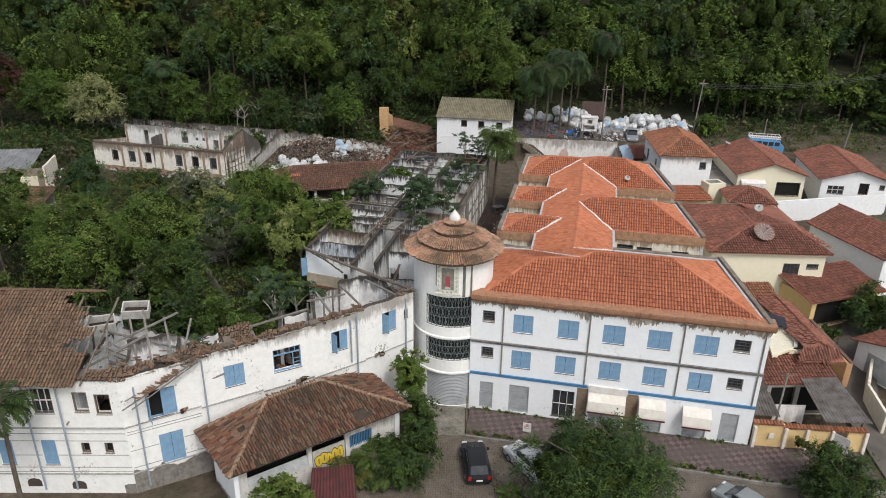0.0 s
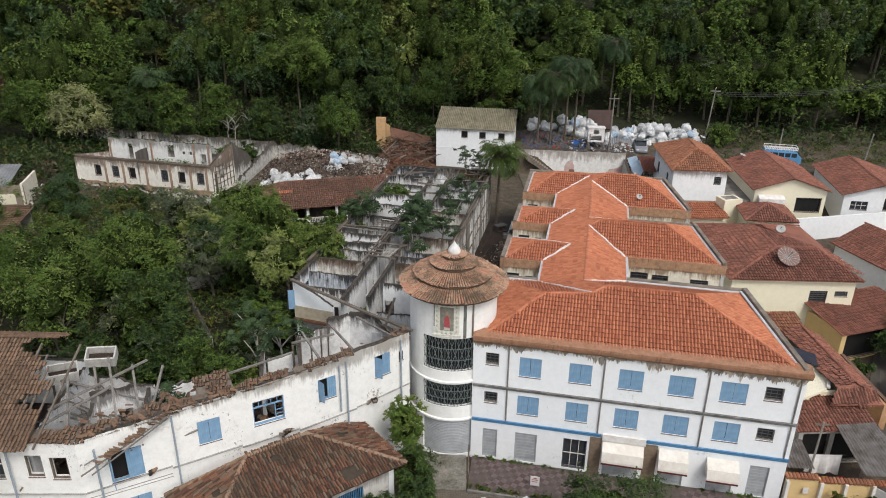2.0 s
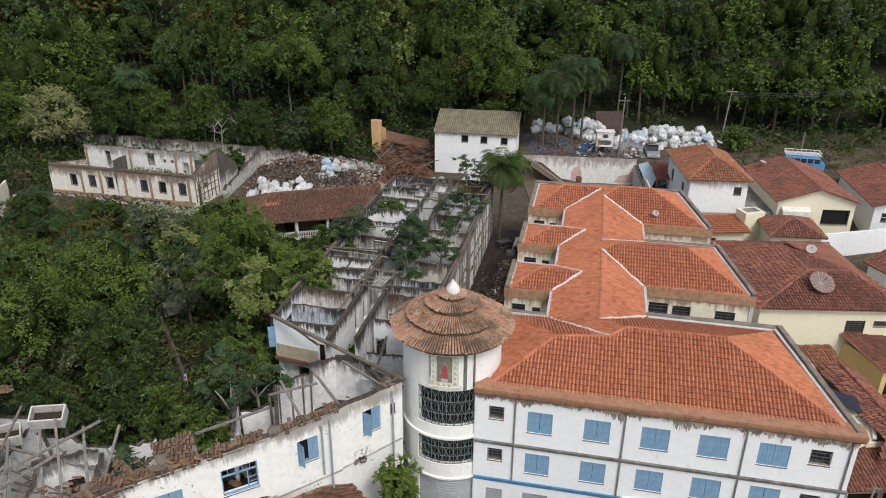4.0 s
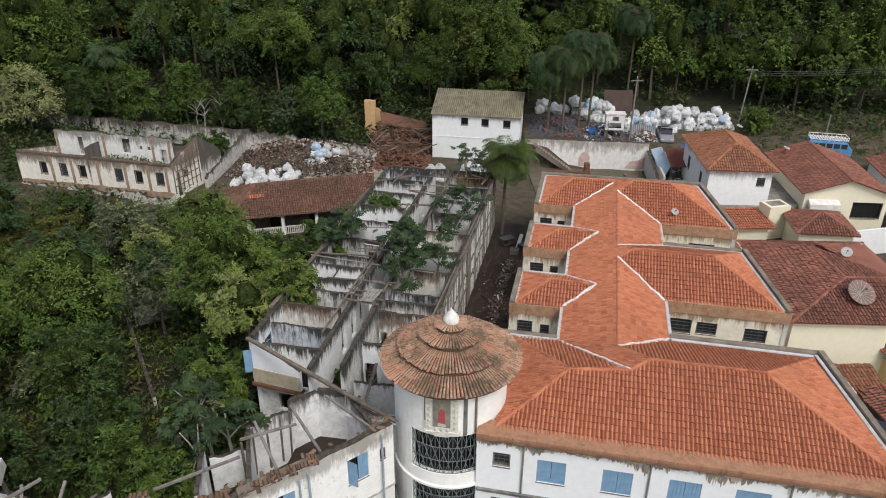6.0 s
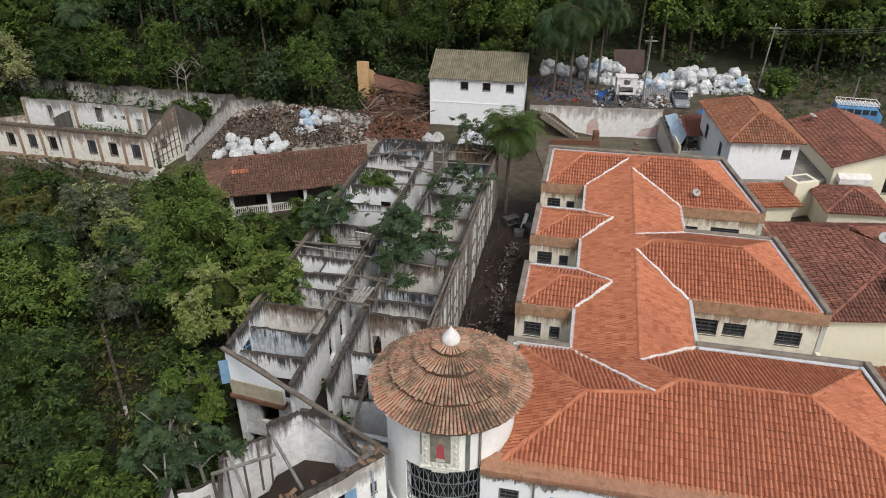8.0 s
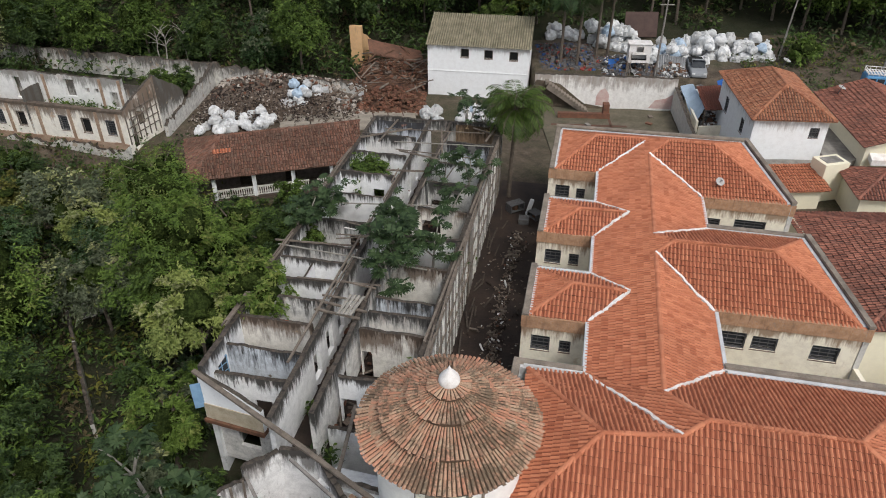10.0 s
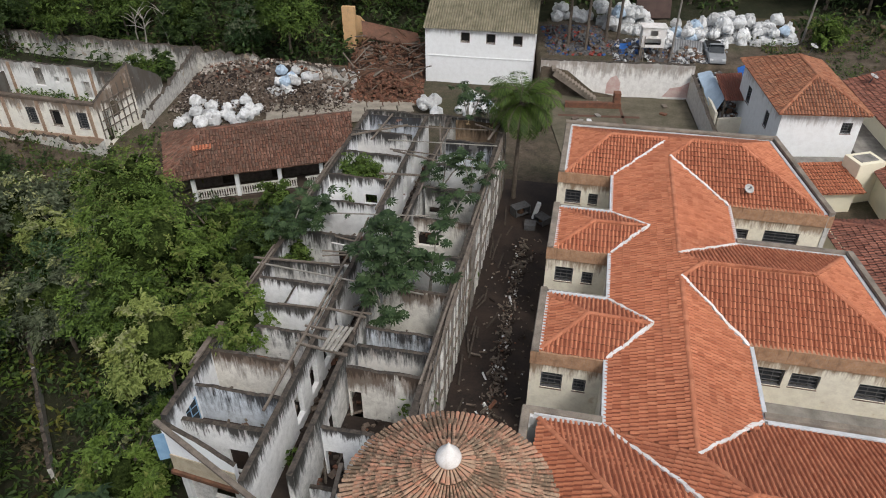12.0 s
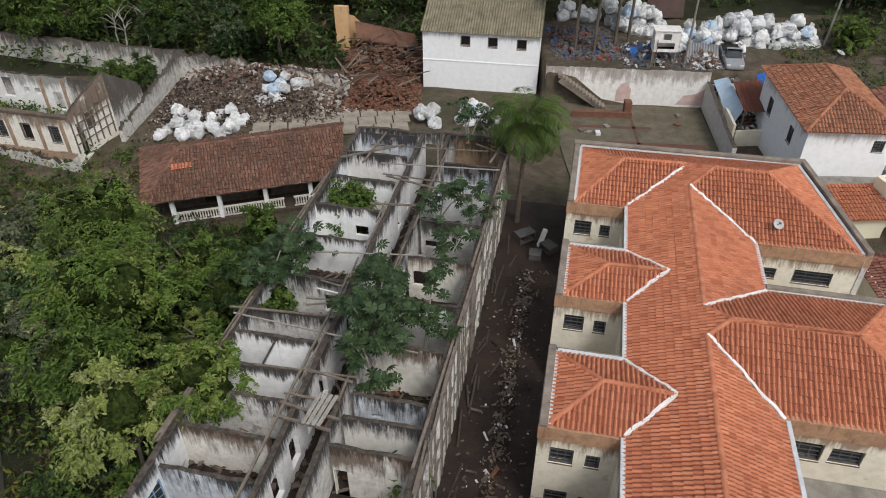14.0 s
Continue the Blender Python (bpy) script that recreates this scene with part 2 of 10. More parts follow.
c = n.mix(n.ramp(n.noise(2.6, 6, 0.7), [(0.50, (0, 0, 0)), (0.66, (0.75, 0.75, 0.75))]), c, (0.40, 0.32, 0.225))
c = n.mix(n.ramp(n.math("ADD", n.math("MULTIPLY", n.noise(0.9, 5, 0.65), 0.55), n.math("MULTIPLY", n.noise(9.0, 5, 0.7), 0.45)), [(0.47, (0, 0, 0)), (0.56, (0.85, 0.85, 0.85))]), c, (0.12, 0.092, 0.062))
n.bump(n.noise(16.0, 4, 0.65), 0.4, 0.02)
TILE_TOWER = n.colour(c)
TILE_ANNEX = tile_material("weathered_barrel_tile", [(0.075, 0.042, 0.031), (0.165, 0.074, 0.046), (0.235, 0.108, 0.066), (0.225, 0.158, 0.108), (0.105, 0.066, 0.048)], dirt=0.9, moss=(0.06, 0.045, 0.031))
# Pan colours darkened for the shade between the rounded covers.
PAN_RED = plain("shaded_red_pan_tile", (0.29, 0.092, 0.050), (0.19, 0.064, 0.037), 3.0)
PAN = plain("shaded_pan_tile", (0.075, 0.055, 0.040), (0.040, 0.034, 0.026), 3.0)
PAN_OF = {"orange_roof_tile": PAN_RED, "orange_roof_tile_single": PAN_RED, "old_brown_roof_tile": plain("shaded_brown_pan_tile", (0.115, 0.060, 0.042), (0.06, 0.038, 0.028), 3.0), "grey_brown_roof_tile": plain("shaded_umber_pan_tile", (0.075, 0.052, 0.036), (0.045, 0.034, 0.025), 3.0), "sunned_roof_tile": plain("brown_pan_tile", (0.15, 0.07, 0.045), (0.09, 0.05, 0.035), 3.0), "dark_red_roof_tile": plain("dark_pan_tile", (0.095, 0.042, 0.032), (0.055, 0.032, 0.026), 3.0)}
TILE_LEFT = tile_material("grey_brown_roof_tile", [(0.135, 0.082, 0.052), (0.21, 0.130, 0.082), (0.27, 0.170, 0.108), (0.17, 0.110, 0.075), (0.24, 0.135, 0.080)], dirt=0.65, moss=(0.06, 0.046, 0.034))
TILE_RED = tile_material("dark_red_roof_tile", [(0.17, 0.066, 0.046), (0.255, 0.098, 0.066), (0.33, 0.138, 0.094), (0.20, 0.088, 0.064)], dirt=0.6, moss=(0.045, 0.032, 0.026))
TILE_HOUSE = tile_material("sunned_roof_tile", [(0.24, 0.085, 0.045), (0.33, 0.13, 0.07), (0.40, 0.18, 0.10), (0.27, 0.115, 0.068)], dirt=0.6, moss=(0.08, 0.055, 0.04))
ASBESTOS = plain("lichened_cement_sheet", (0.27, 0.24, 0.165), (0.12, 0.11, 0.07), 1.2)
ZINC = plain("corrugated_zinc", (0.36, 0.37, 0.37), (0.20, 0.19, 0.18), 1.0, 0.45, 0.4)
BARK = plain("grey_brown_bark", (0.14, 0.115, 0.09), (0.07, 0.055, 0.045), 3.0, 0.9, 0, 0.5)
PALE_BARK = plain("pale_bark", (0.34, 0.32, 0.28), (0.2, 0.18, 0.15), 3.0, 0.9, 0, 0.4)
LEAF_MID = leafy("mid_green_leaves", [(0.027, 0.050, 0.011), (0.075, 0.125, 0.022), (0.144, 0.213, 0.043), (0.094, 0.156, 0.027)])
LEAF_DARK = leafy("dark_green_leaves", [(0.020, 0.038, 0.013), (0.046, 0.080, 0.022), (0.084, 0.131, 0.035), (0.058, 0.099, 0.028)])
LEAF_BRIGHT = leafy("bright_green_leaves", [(0.045, 0.078, 0.013), (0.112, 0.179, 0.029), (0.185, 0.269, 0.056), (0.140, 0.213, 0.038)])
LEAF_OLIVE = leafy("olive_leaves", [(0.052, 0.057, 0.014), (0.121, 0.127, 0.025), (0.196, 0.190, 0.041), (0.149, 0.149, 0.032)])
LEAF_PALE = leafy("pale_leaves", [(0.14, 0.155, 0.06), (0.28, 0.30, 0.13), (0.42, 0.43, 0.22), (0.33, 0.35, 0.17)])
LEAF_BLUE = leafy("blue_green_leaves", [(0.022, 0.048, 0.020), (0.053, 0.101, 0.038), (0.098, 0.161, 0.059), (0.070, 0.123, 0.045)])
LEAF_RED = leafy("red_brown_leaves", [(0.04, 0.018, 0.014), (0.085, 0.036, 0.026), (0.12, 0.055, 0.04)])
LEAF_YARD = leafy("courtyard_leaves", [(0.028, 0.052, 0.010), (0.072, 0.128, 0.021), (0.136, 0.212, 0.040), (0.090, 0.156, 0.026)])
LEAF_HAND = leafy("grey_green_fingered_leaves", [(0.018, 0.036, 0.014), (0.042, 0.074, 0.028), (0.086, 0.130, 0.056), (0.056, 0.092, 0.038)])
LEAF_YELLOW = leafy("yellow_green_leaves", [(0.075, 0.095, 0.020), (0.165, 0.205, 0.050), (0.25, 0.30, 0.085), (0.20, 0.24, 0.06)])
LEAF_MIMOSA = leafy("pale_feathery_leaves", [(0.12, 0.15, 0.035), (0.25, 0.30, 0.085), (0.38, 0.43, 0.14), (0.31, 0.36, 0.11)])
LEAF_SAGE = leafy("grey_green_leaves", [(0.055, 0.070, 0.040), (0.115, 0.140, 0.080), (0.19, 0.215, 0.135), (0.15, 0.17, 0.10)])
LEAF_DRY = leafy("dry_brown_leaves", [(0.040, 0.030, 0.018), (0.090, 0.070, 0.040), (0.16, 0.125, 0.075), (0.12, 0.105, 0.05)])
# the lighter tip leaves that go with each kind
LIGHT_TIPS = {"pale_feathery_leaves": LEAF_PALE, "courtyard_leaves": LEAF_YELLOW, "mid_green_leaves": LEAF_BRIGHT, "dark_green_leaves": LEAF_MID, "bright_green_leaves": LEAF_YELLOW, "blue_green_leaves": LEAF_SAGE, "grey_green_leaves": LEAF_PALE}

# ---- helpers for meshes ----
SITE = Matrix.Translation((1.77, 45.5, 0)) @ Matrix.Rotation(radians(-10.2), 4, "Z")  # u along the facade, v to the back


def site(u, v, z=0.0):
    return SITE @ Vector((u, v, z))


class Shape:
    """Vertices and faces of one mesh, with a material slot for each face."""

    def __init__(self):
        self.v, self.f, self.k = [], [], []

    def add(self, verts, faces, k=0):
        n = len(self.v)
        self.v += [tuple(p) for p in verts]
        self.f += [tuple(i + n for i in f) for f in faces]
        self.k += [k] * len(faces)
        return self

    def box(self, x0, y0, z0, x1, y1, z1, k=0, m=None):
        c = [Vector((x, y, z)) for z in (z0, z1) for x, y in ((x0, y0), (x1, y0), (x1, y1), (x0, y1))]
        if m is not None:
            c = [m @ p for p in c]
        return self.add(c, [(3, 2, 1, 0), (4, 5, 6, 7), (0, 1, 5, 4), (1, 2, 6, 5), (2, 3, 7, 6), (3, 0, 4, 7)], k)

    def beam(self, a, b, w, h, k=0, roll=0.0):
        """A squared timber from a to b."""
        a, b = Vector(a), Vector(b)
        q = (b - a).to_track_quat("X", "Z").to_matrix().to_4x4()
        m = Matrix.Translation(a) @ q @ Matrix.Rotation(roll, 4, "X")
        return self.box(0, -w / 2, -h / 2, (b - a).length, w / 2, h / 2, k, m)

    def tube(self, pts, radii, n=8, k=0, caps=True):
        """A round limb through the points."""
        rings, pts = [], [Vector(p) for p in pts]
        for i, p in enumerate(pts):
            d = (pts[min(i + 1, len(pts) - 1)] - pts[max(i - 1, 0)]).normalized()
            q = d.to_track_quat("Z", "X").to_matrix()
            rings += [p + q @ Vector((math.cos(2 * math.pi * j / n) * radii[i], math.sin(2 * math.pi * j / n) * radii[i], 0)) for j in range(n)]
        faces = [(i * n + j, i * n + (j + 1) % n, (i + 1) * n + (j + 1) % n, (i + 1) * n + j) for i in range(len(pts) - 1) for j in range(n)]
        if caps:
            faces += [tuple(range(n - 1, -1, -1)), tuple(range((len(pts) - 1) * n, len(pts) * n))]
        return self.add(rings, faces, k)

    def turned(self, profile, n=24, k=0, at=(0, 0, 0), start=0.0, sweep=2 * math.pi):
        """A profile of (radius, z) turned round the upright axis."""
        closed = sweep > 6.28
        cols = n if closed else n + 1
        vs = [(at[0] + r * math.cos(start + sweep * j / n), at[1] + r * math.sin(start + sweep * j / n), at[2] + z) for r, z in profile for j in range(cols)]
        fs = [(i * cols + j, i * cols + (j + 1) % cols, (i + 1) * cols + (j + 1) % cols, (i + 1) * cols + j) for i in range(len(profile) - 1) for j in range(n)]
        return self.add(vs, fs, k)

    def slab(self, poly, thick, k=0):
        """A polygon in space with a thickness downwards."""
        poly = [Vector(p) for p in poly]
        low = [p - Vector((0, 0, thick)) for p in poly]
        n = len(poly)
        return self.add(poly + low, [tuple(range(n)), tuple(range(2 * n - 1, n - 1, -1))] + [(i, i + n, (i + 1) % n + n, (i + 1) % n) for i in range(n)], k)

    def wall(self, a, b, z0, z1, thick, openings=(), rag=0.0, k=0, top=None, seed=0, step=0.22, z1b=None):
        """An upright wall from a to b in plan (its body to the left of that way), with openings (from, to, low, high) and an uneven top."""
        a, b = Vector(a[:2]), Vector(b[:2])
        length = (b - a).length
        d = (b - a) / length
        nn = Vector((-d.y, d.x)) * thick
        z1b = z1 if z1b is None else z1b
        xs = {0.0, round(length, 4)}
        zs = {z0, min(z1, z1b)}
        for o in openings:
            xs |= {round(o[0], 4), round(o[1], 4)}
            zs |= {o[2], o[3]}
        if rag:
            xs |= {round(i * length / max(1, round(length / step)), 4) for i in range(max(1, round(length / step)))}
        xs, zs = sorted(x for x in xs if 0 <= x <= length + 1e-3), sorted(z for z in zs if z0 <= z <= min(z1, z1b))
        full = [[not any(o[0] - 1e-3 < (xs[i] + xs[i + 1]) / 2 < o[1] + 1e-3 and o[2] < (zs[j] + zs[j + 1]) / 2 < o[3] for o in openings) for j in range(len(zs) - 1)] for i in range(len(xs) - 1)]
        ids, verts, faces, kinds = {}, [], [], []

        def vid(i, j, side):
            if (i, j, side) not in ids:
                x, z = xs[i], zs[j]
                if j == len(zs) - 1:
                    z = z1 + (z1b - z1) * x / length
                    if rag:
                        z += rag * (noise.noise((x * 0.9 + seed * 7.3, seed * 3.1, 0.3)) + 0.6 * noise.noise((x * 2.9 + seed * 5.3, 9.1, seed)) + 0.35 * noise.noise((x * 7.7, seed * 2.2, 4.0)))
                p = a + d * x + (nn if side else Vector((0, 0)))
                ids[i, j, side] = len(verts)
                verts.append((p.x, p.y, z))
            return ids[i, j, side]

        def solid(i, j):
            return 0 <= i < len(xs) - 1 and 0 <= j < len(zs) - 1 and full[i][j]

        for i in range(len(xs) - 1):
            for j in range(len(zs) - 1):
                if not full[i][j]:
                    continue
                A = [vid(i, j, 0), vid(i + 1, j, 0), vid(i + 1, j + 1, 0), vid(i, j + 1, 0)]
                B = [vid(i, j, 1), vid(i + 1, j, 1), vid(i + 1, j + 1, 1), vid(i, j + 1, 1)]
                faces += [tuple(A), tuple(reversed(B))]
                kinds += [k, k]
                for q, face in (((i - 1, j), (A[0], A[3], B[3], B[0])), ((i + 1, j), (A[1], B[1], B[2], A[2])), ((i, j - 1), (A[0], B[0], B[1], A[1])), ((i, j + 1), (A[3], A[2], B[2], B[3]))):
                    if not solid(*q):
                        faces.append(face)
                        kinds.append(top if top is not None and q[1] == len(zs) - 1 else k)
        n = len(self.v)
        self.v += verts
        self.f += [tuple(i + n for i in f) for f in faces]
        self.k += kinds
        return self


def mesh_of(name, shape, mats, smooth=False):
    me = bpy.data.meshes.new(name)
    me.from_pydata(shape.v, [], shape.f)
    mats = mats if isinstance(mats, (list, tuple)) else [mats]
    for m in mats:
        me.materials.append(m)
    if len(mats) > 1:
        me.polygons.foreach_set("material_index", shape.k)
    if smooth:
        me.polygons.foreach_set("use_smooth", [True] * len(me.polygons))
    me.update()
    return me


def mesh_np(name, verts, quads, mats, slots=None, smooth=False):
    """A mesh of four-cornered faces from arrays."""
    me = bpy.data.meshes.new(name)
    verts, quads = np.asarray(verts, np.float32), np.asarray(quads, np.int32)
    me.vertices.add(len(verts))
    me.vertices.foreach_set("co", verts.ravel())
    me.loops.add(quads.size)
    me.loops.foreach_set("vertex_index", quads.ravel())
    me.polygons.add(len(quads))
    me.polygons.foreach_set("loop_start", np.arange(len(quads), dtype=np.int32) * 4)
    mats = mats if isinstance(mats, (list, tuple)) else [mats]
    for m in mats:
        me.materials.append(m)
    if slots is not None:
        me.polygons.foreach_set("material_index", np.asarray(slots, np.int32))
    me.polygons.foreach_set("use_smooth", np.full(len(quads), smooth))
    me.update(calc_edges=True)
    return me


def part(name, shape, material, parent=None, label="", m=None, smooth=False):
    me = shape if isinstance(shape, bpy.types.Mesh) else mesh_of(name, shape, material, smooth)
    ob = new(name, me)
    ob.parent = parent
    if m is not None:
        ob.matrix_basis = m
    return tagged(ob, label)


def thing(name, label, category, group="", kind="", m=None):
    ob = new(name)
    ob.empty_display_size = 0.3
    if m is not None:
        ob.matrix_basis = m
    return tagged(ob, label, category, group, kind)


def solid(name, shape, material, label, category, group="", kind="", m=None, smooth=False):
    ob = part(name, shape, material, None, label, m, smooth)
    return tagged(ob, label, category, group, kind)


# ---- tiled roofs ----
def tile_profile(pitch, gauge, rise=0.055, lift=0.045, barrel=False):
    """One tile: a pan and a cover, with a lip at its low end. Across, down, up."""
    xs = [(-0.5, 0.0), (-0.17, 0.004), (-0.06, 0.65), (0.16, 1.0), (0.38, 0.65), (0.5, 0.0)]
    if barrel:  # separate pans and round covers
        xs = [(-0.5, -0.1), (-0.17, -0.1), (-0.12, 0.45), (0.06, 1.0), (0.30, 1.0), (0.46, 0.45), (0.5, -0.1)]
    vs, n = [], len(xs)
    for d, up in ((0.0, 0.0), (gauge * 1.08, lift)):
        vs += [(x * pitch, d, rise * h + up) for x, h in xs]
    vs += [(x * pitch, gauge * 1.08 - 0.01, rise * h + lift - 0.05) for x, h in xs]
    fs = [(r * n + i, r * n + i + 1, (r + 1) * n + i + 1, (r + 1) * n + i) for r in (0, 1) for i in range(n - 1)]
    return np.array(vs), np.array(fs)


def inside(poly, p):
    c = False
    for i in range(len(poly)):
        (x0, y0), (x1, y1) = poly[i - 1], poly[i]
        if (y0 > p[1]) != (y1 > p[1]) and p[0] < (x1 - x0) * (p[1] - y0) / (y1 - y0) + x0:
            c = not c
    return c


def tile_places(poly, pitch, gauge, gaps=None, margin=0.0):
    """Frames (origin, across, down, up) of all tiles on a flat polygon in space."""
    poly = [Vector(p) for p in poly]
    n = Vector((0, 0, 0))
    for i in range(len(poly)):
        n += poly[i - 1].cross(poly[i])
    n.normalize()
    if n.z < 0:
        n = -n
    down = (Vector((0, 0, -1)) + n * n.z).normalized()
    across = n.cross(down) * -1
    o = sum(poly, Vector((0, 0, 0))) / len(poly)
    flat = [((p - o).dot(across), (p - o).dot(down)) for p in poly]
    x0, x1 = min(p[0] for p in flat), max(p[0] for p in flat)
    y0, y1 = min(p[1] for p in flat), max(p[1] for p in flat)
    out = []
    rows = int((y1 - y0) / gauge) + 1
    for r in range(rows):
        yy = y1 - (r + 1) * gauge
        for c in range(int((x1 - x0) / pitch) + 2):
            xx = x0 + c * pitch
            if inside(flat, (xx, yy + gauge * 0.5)):
                p = o + across * xx + down * yy
                if gaps and gaps(p):
                    continue
                out.append((p, across, down, n))
    return out


def tiles_mesh(name, places, pitch, gauge, mat, jitter=0.008, rise=0.055, seed=1, barrel=False):
    tv, tf = tile_profile(pitch, gauge, rise, 0.03 if barrel else 0.05, barrel)
    if not places:
        return None
    r = np.random.default_rng(seed)
    O = np.array([tuple(p[0]) for p in places])
    A, D, N = (np.array([tuple(p[i]) for p in places]) for i in (1, 2, 3))
    j = r.normal(0, jitter, (len(places), 3))
    O = O + A * j[:, :1] + D * j[:, 1:2] * 1.5 + N * (0.012 + abs(j[:, 2:]))
    turn = r.normal(0, jitter * 1.2, len(places))[:, None]
    A2, D2 = A + D * turn, D - A * turn
    V = O[:, None] + tv[None, :, 0, None] * A2[:, None] + tv[None, :, 1, None] * D2[:, None] + tv[None, :, 2, None] * N[:, None]
    F = tf[None] + (np.arange(len(places)) * len(tv))[:, None, None]
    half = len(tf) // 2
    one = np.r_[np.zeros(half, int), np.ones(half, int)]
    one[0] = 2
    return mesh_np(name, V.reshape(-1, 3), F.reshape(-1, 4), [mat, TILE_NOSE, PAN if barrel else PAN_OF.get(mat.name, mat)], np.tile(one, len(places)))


def ridge_caps(shape, a, b, r=0.13, step=0.34, k=0, seed=0):
    """Half-round caps laid one over the other along a ridge or hip."""
    a, b = Vector(a), Vector(b)
    count = max(1, round((b - a).length / step))
    q = (b - a).to_track_quat("X", "Z").to_matrix().to_4x4()
    jr = random.Random(seed)
    for i in range(count):
        m = Matrix.Translation(a.lerp(b, i / count)) @ q @ Matrix.Rotation(jr.uniform(-0.05, 0.05), 4, "Z")
        L = (b - a).length / count * 1.12
        vs = [m @ Vector((x, math.cos(t) * rr, math.sin(t) * rr * 0.75 + 0.02)) for x, rr in ((0, r * 0.92), (L, r * 1.05)) for t in [math.pi * j / 5 for j in range(6)]]
        shape.add(vs, [(j, j + 1, j + 7, j + 6) for j in range(5)] + [(6, 7, 8, 9, 10, 11)], k)


def roof_on(parent, planes, mat, pitch=0.24, gauge=0.38, ridges=(), deck=0.06, gaps=None, label="", seed=1, rise=0.055, cap_mat=None, jitter=0.008, single=None, barrel=False):
    """The slopes of a roof with all their tiles and ridge caps, under a house. single: which tiles become pieces of their own."""
    first = None
    for i, poly in enumerate(planes):
        # Roofs with holes get the dark pan colour as deck, so holes look unlit.
        slope = part("roof_slope", Shape().slab(poly, deck), mat if gaps is None else PAN, parent, label if i == 0 else "")
        first = first or slope
        places = tile_places(poly, pitch, gauge, gaps)
        if single:
            picked = [k for k, p in enumerate(places) if single(i, p[0])][:300]
            if picked:
                own = [places[k] for k in picked]
                taken = set(picked)
                places = [p for k, p in enumerate(places) if k not in taken]
                lone_tiles.append((slope, own, pitch, gauge))
        me = tiles_mesh("roof_tiles", places, pitch, gauge, mat, jitter, rise, seed + i, barrel)
        if me:
            tagged(part("roof_tiles", me, None, slope), kind="stuff")
    if ridges:
        caps = Shape()
        for i, (a, b) in enumerate(ridges):
            ridge_caps(caps, a, b, seed=i + seed)
        tagged(part("ridge_capping", caps, cap_mat or mat, first), kind="stuff")
    return first


lone_tiles = []


# ---- leaves and trees ----
def leaf_cards(points, normals, size, r, long=1.6, fold=0.25, along=None):
    """Folded leaf shapes at the points, facing roughly along the normals."""
    n = len(points)
    nm = normals / (np.linalg.norm(normals, axis=1, keepdims=True) + 1e-9)
    t = np.cross(nm, r.normal(size=(n, 3))) if along is None else along - nm * (along * nm).sum(1, keepdims=True)
    t /= np.linalg.norm(t, axis=1, keepdims=True) + 1e-9
    b = np.cross(nm, t)
    s = (size * r.uniform(0.6, 1.35, n))[:, None]
    v0, v2 = points - t * s * long / 2, points + t * s * long / 2
    side = r.uniform(0.6, 1.0, n)[:, None]
    v1 = points + b * s * 0.5 * side + nm * s * fold
    v3 = points - b * s * 0.5 * side + nm * s * fold * 0.4
    return np.stack([v0, v1, v2, v3], 1).reshape(-1, 3)


def crown_sprays(r, rx, ry, rz, lobes, twigs, per, low=-0.35, lobe_size=(0.26, 0.46)):
    """Leaves set along twigs that fan out of many limbs' ends: points, facings, twig directions, and which are lighter
    tip leaves on upper limbs.
    """
    d = r.normal(size=(lobes, 3))
    d /= np.linalg.norm(d, axis=1, keepdims=True)
    d[:, 2] = np.maximum(d[:, 2], low)
    c = d * np.array([rx, ry, rz]) * r.uniform(0.35, 0.92, (lobes, 1))
    lr = r.uniform(*lobe_size, lobes) * min(rx, ry, rz * 1.3)
    q = r.normal(size=(lobes, twigs, 3)) + d[:, None] * 0.9 + np.array([0, 0, 0.35])
    q /= np.linalg.norm(q, axis=2, keepdims=True)
    s = r.uniform(0.3, 1.12, (lobes, twigs, per))
    L = lr[:, None] * r.uniform(0.75, 1.3, (lobes, twigs))
    P = c[:, None, None] + q[:, :, None] * (s * L[..., None])[..., None]
    P[..., 2] -= 0.28 * s ** 2 * L[..., None]
    P += r.normal(0, 0.11, P.shape) * lr[:, None, None, None]
    N = r.normal(0, 0.45, P.shape) + q[:, :, None] * 0.5 + np.array([0, 0, 0.9])
    A = q[:, :, None] + r.normal(0, 0.55, P.shape)
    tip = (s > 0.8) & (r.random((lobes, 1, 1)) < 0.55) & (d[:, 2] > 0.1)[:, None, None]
    return P.reshape(-1, 3), N.reshape(-1, 3), A.reshape(-1, 3), tip.ravel()


def cards_mesh(name, cards, mat):
    return mesh_np(name, cards, np.arange(len(cards)).reshape(-1, 4), mat)


def limbs(shape, base, top, r0, spread, count, r, n=7, bend=0.15):
    """A tapered, crooked trunk from base to top with limbs that fan out."""
    base, top = Vector(base), Vector(top)
    L = (top - base).length
    pts = [base.lerp(top, i / 5) + Vector((r.normal(0, bend), r.normal(0, bend), 0)) * (L * 0.06 if 0 < i < 5 else 0) for i in range(6)]
    shape.tube(pts, [r0 * (1.25 if i == 0 else 1 - 0.12 * i) for i in range(6)], n)
    for i in range(count):
        s = pts[3].lerp(pts[5], r.uniform(0, 1))
        a = 2 * math.pi * (i + r.uniform(0, 0.6)) / count
        e = s + Vector((math.cos(a) * spread * r.uniform(0.5, 0.9), math.sin(a) * spread * r.uniform(0.5, 0.9), spread * r.uniform(0.2, 0.8)))
        mid = s.lerp(e, 0.5) + Vector((0, 0, spread * 0.08))
        shape.tube([s, mid, e], [r0 * 0.5, r0 * 0.32, r0 * 0.1], 5)


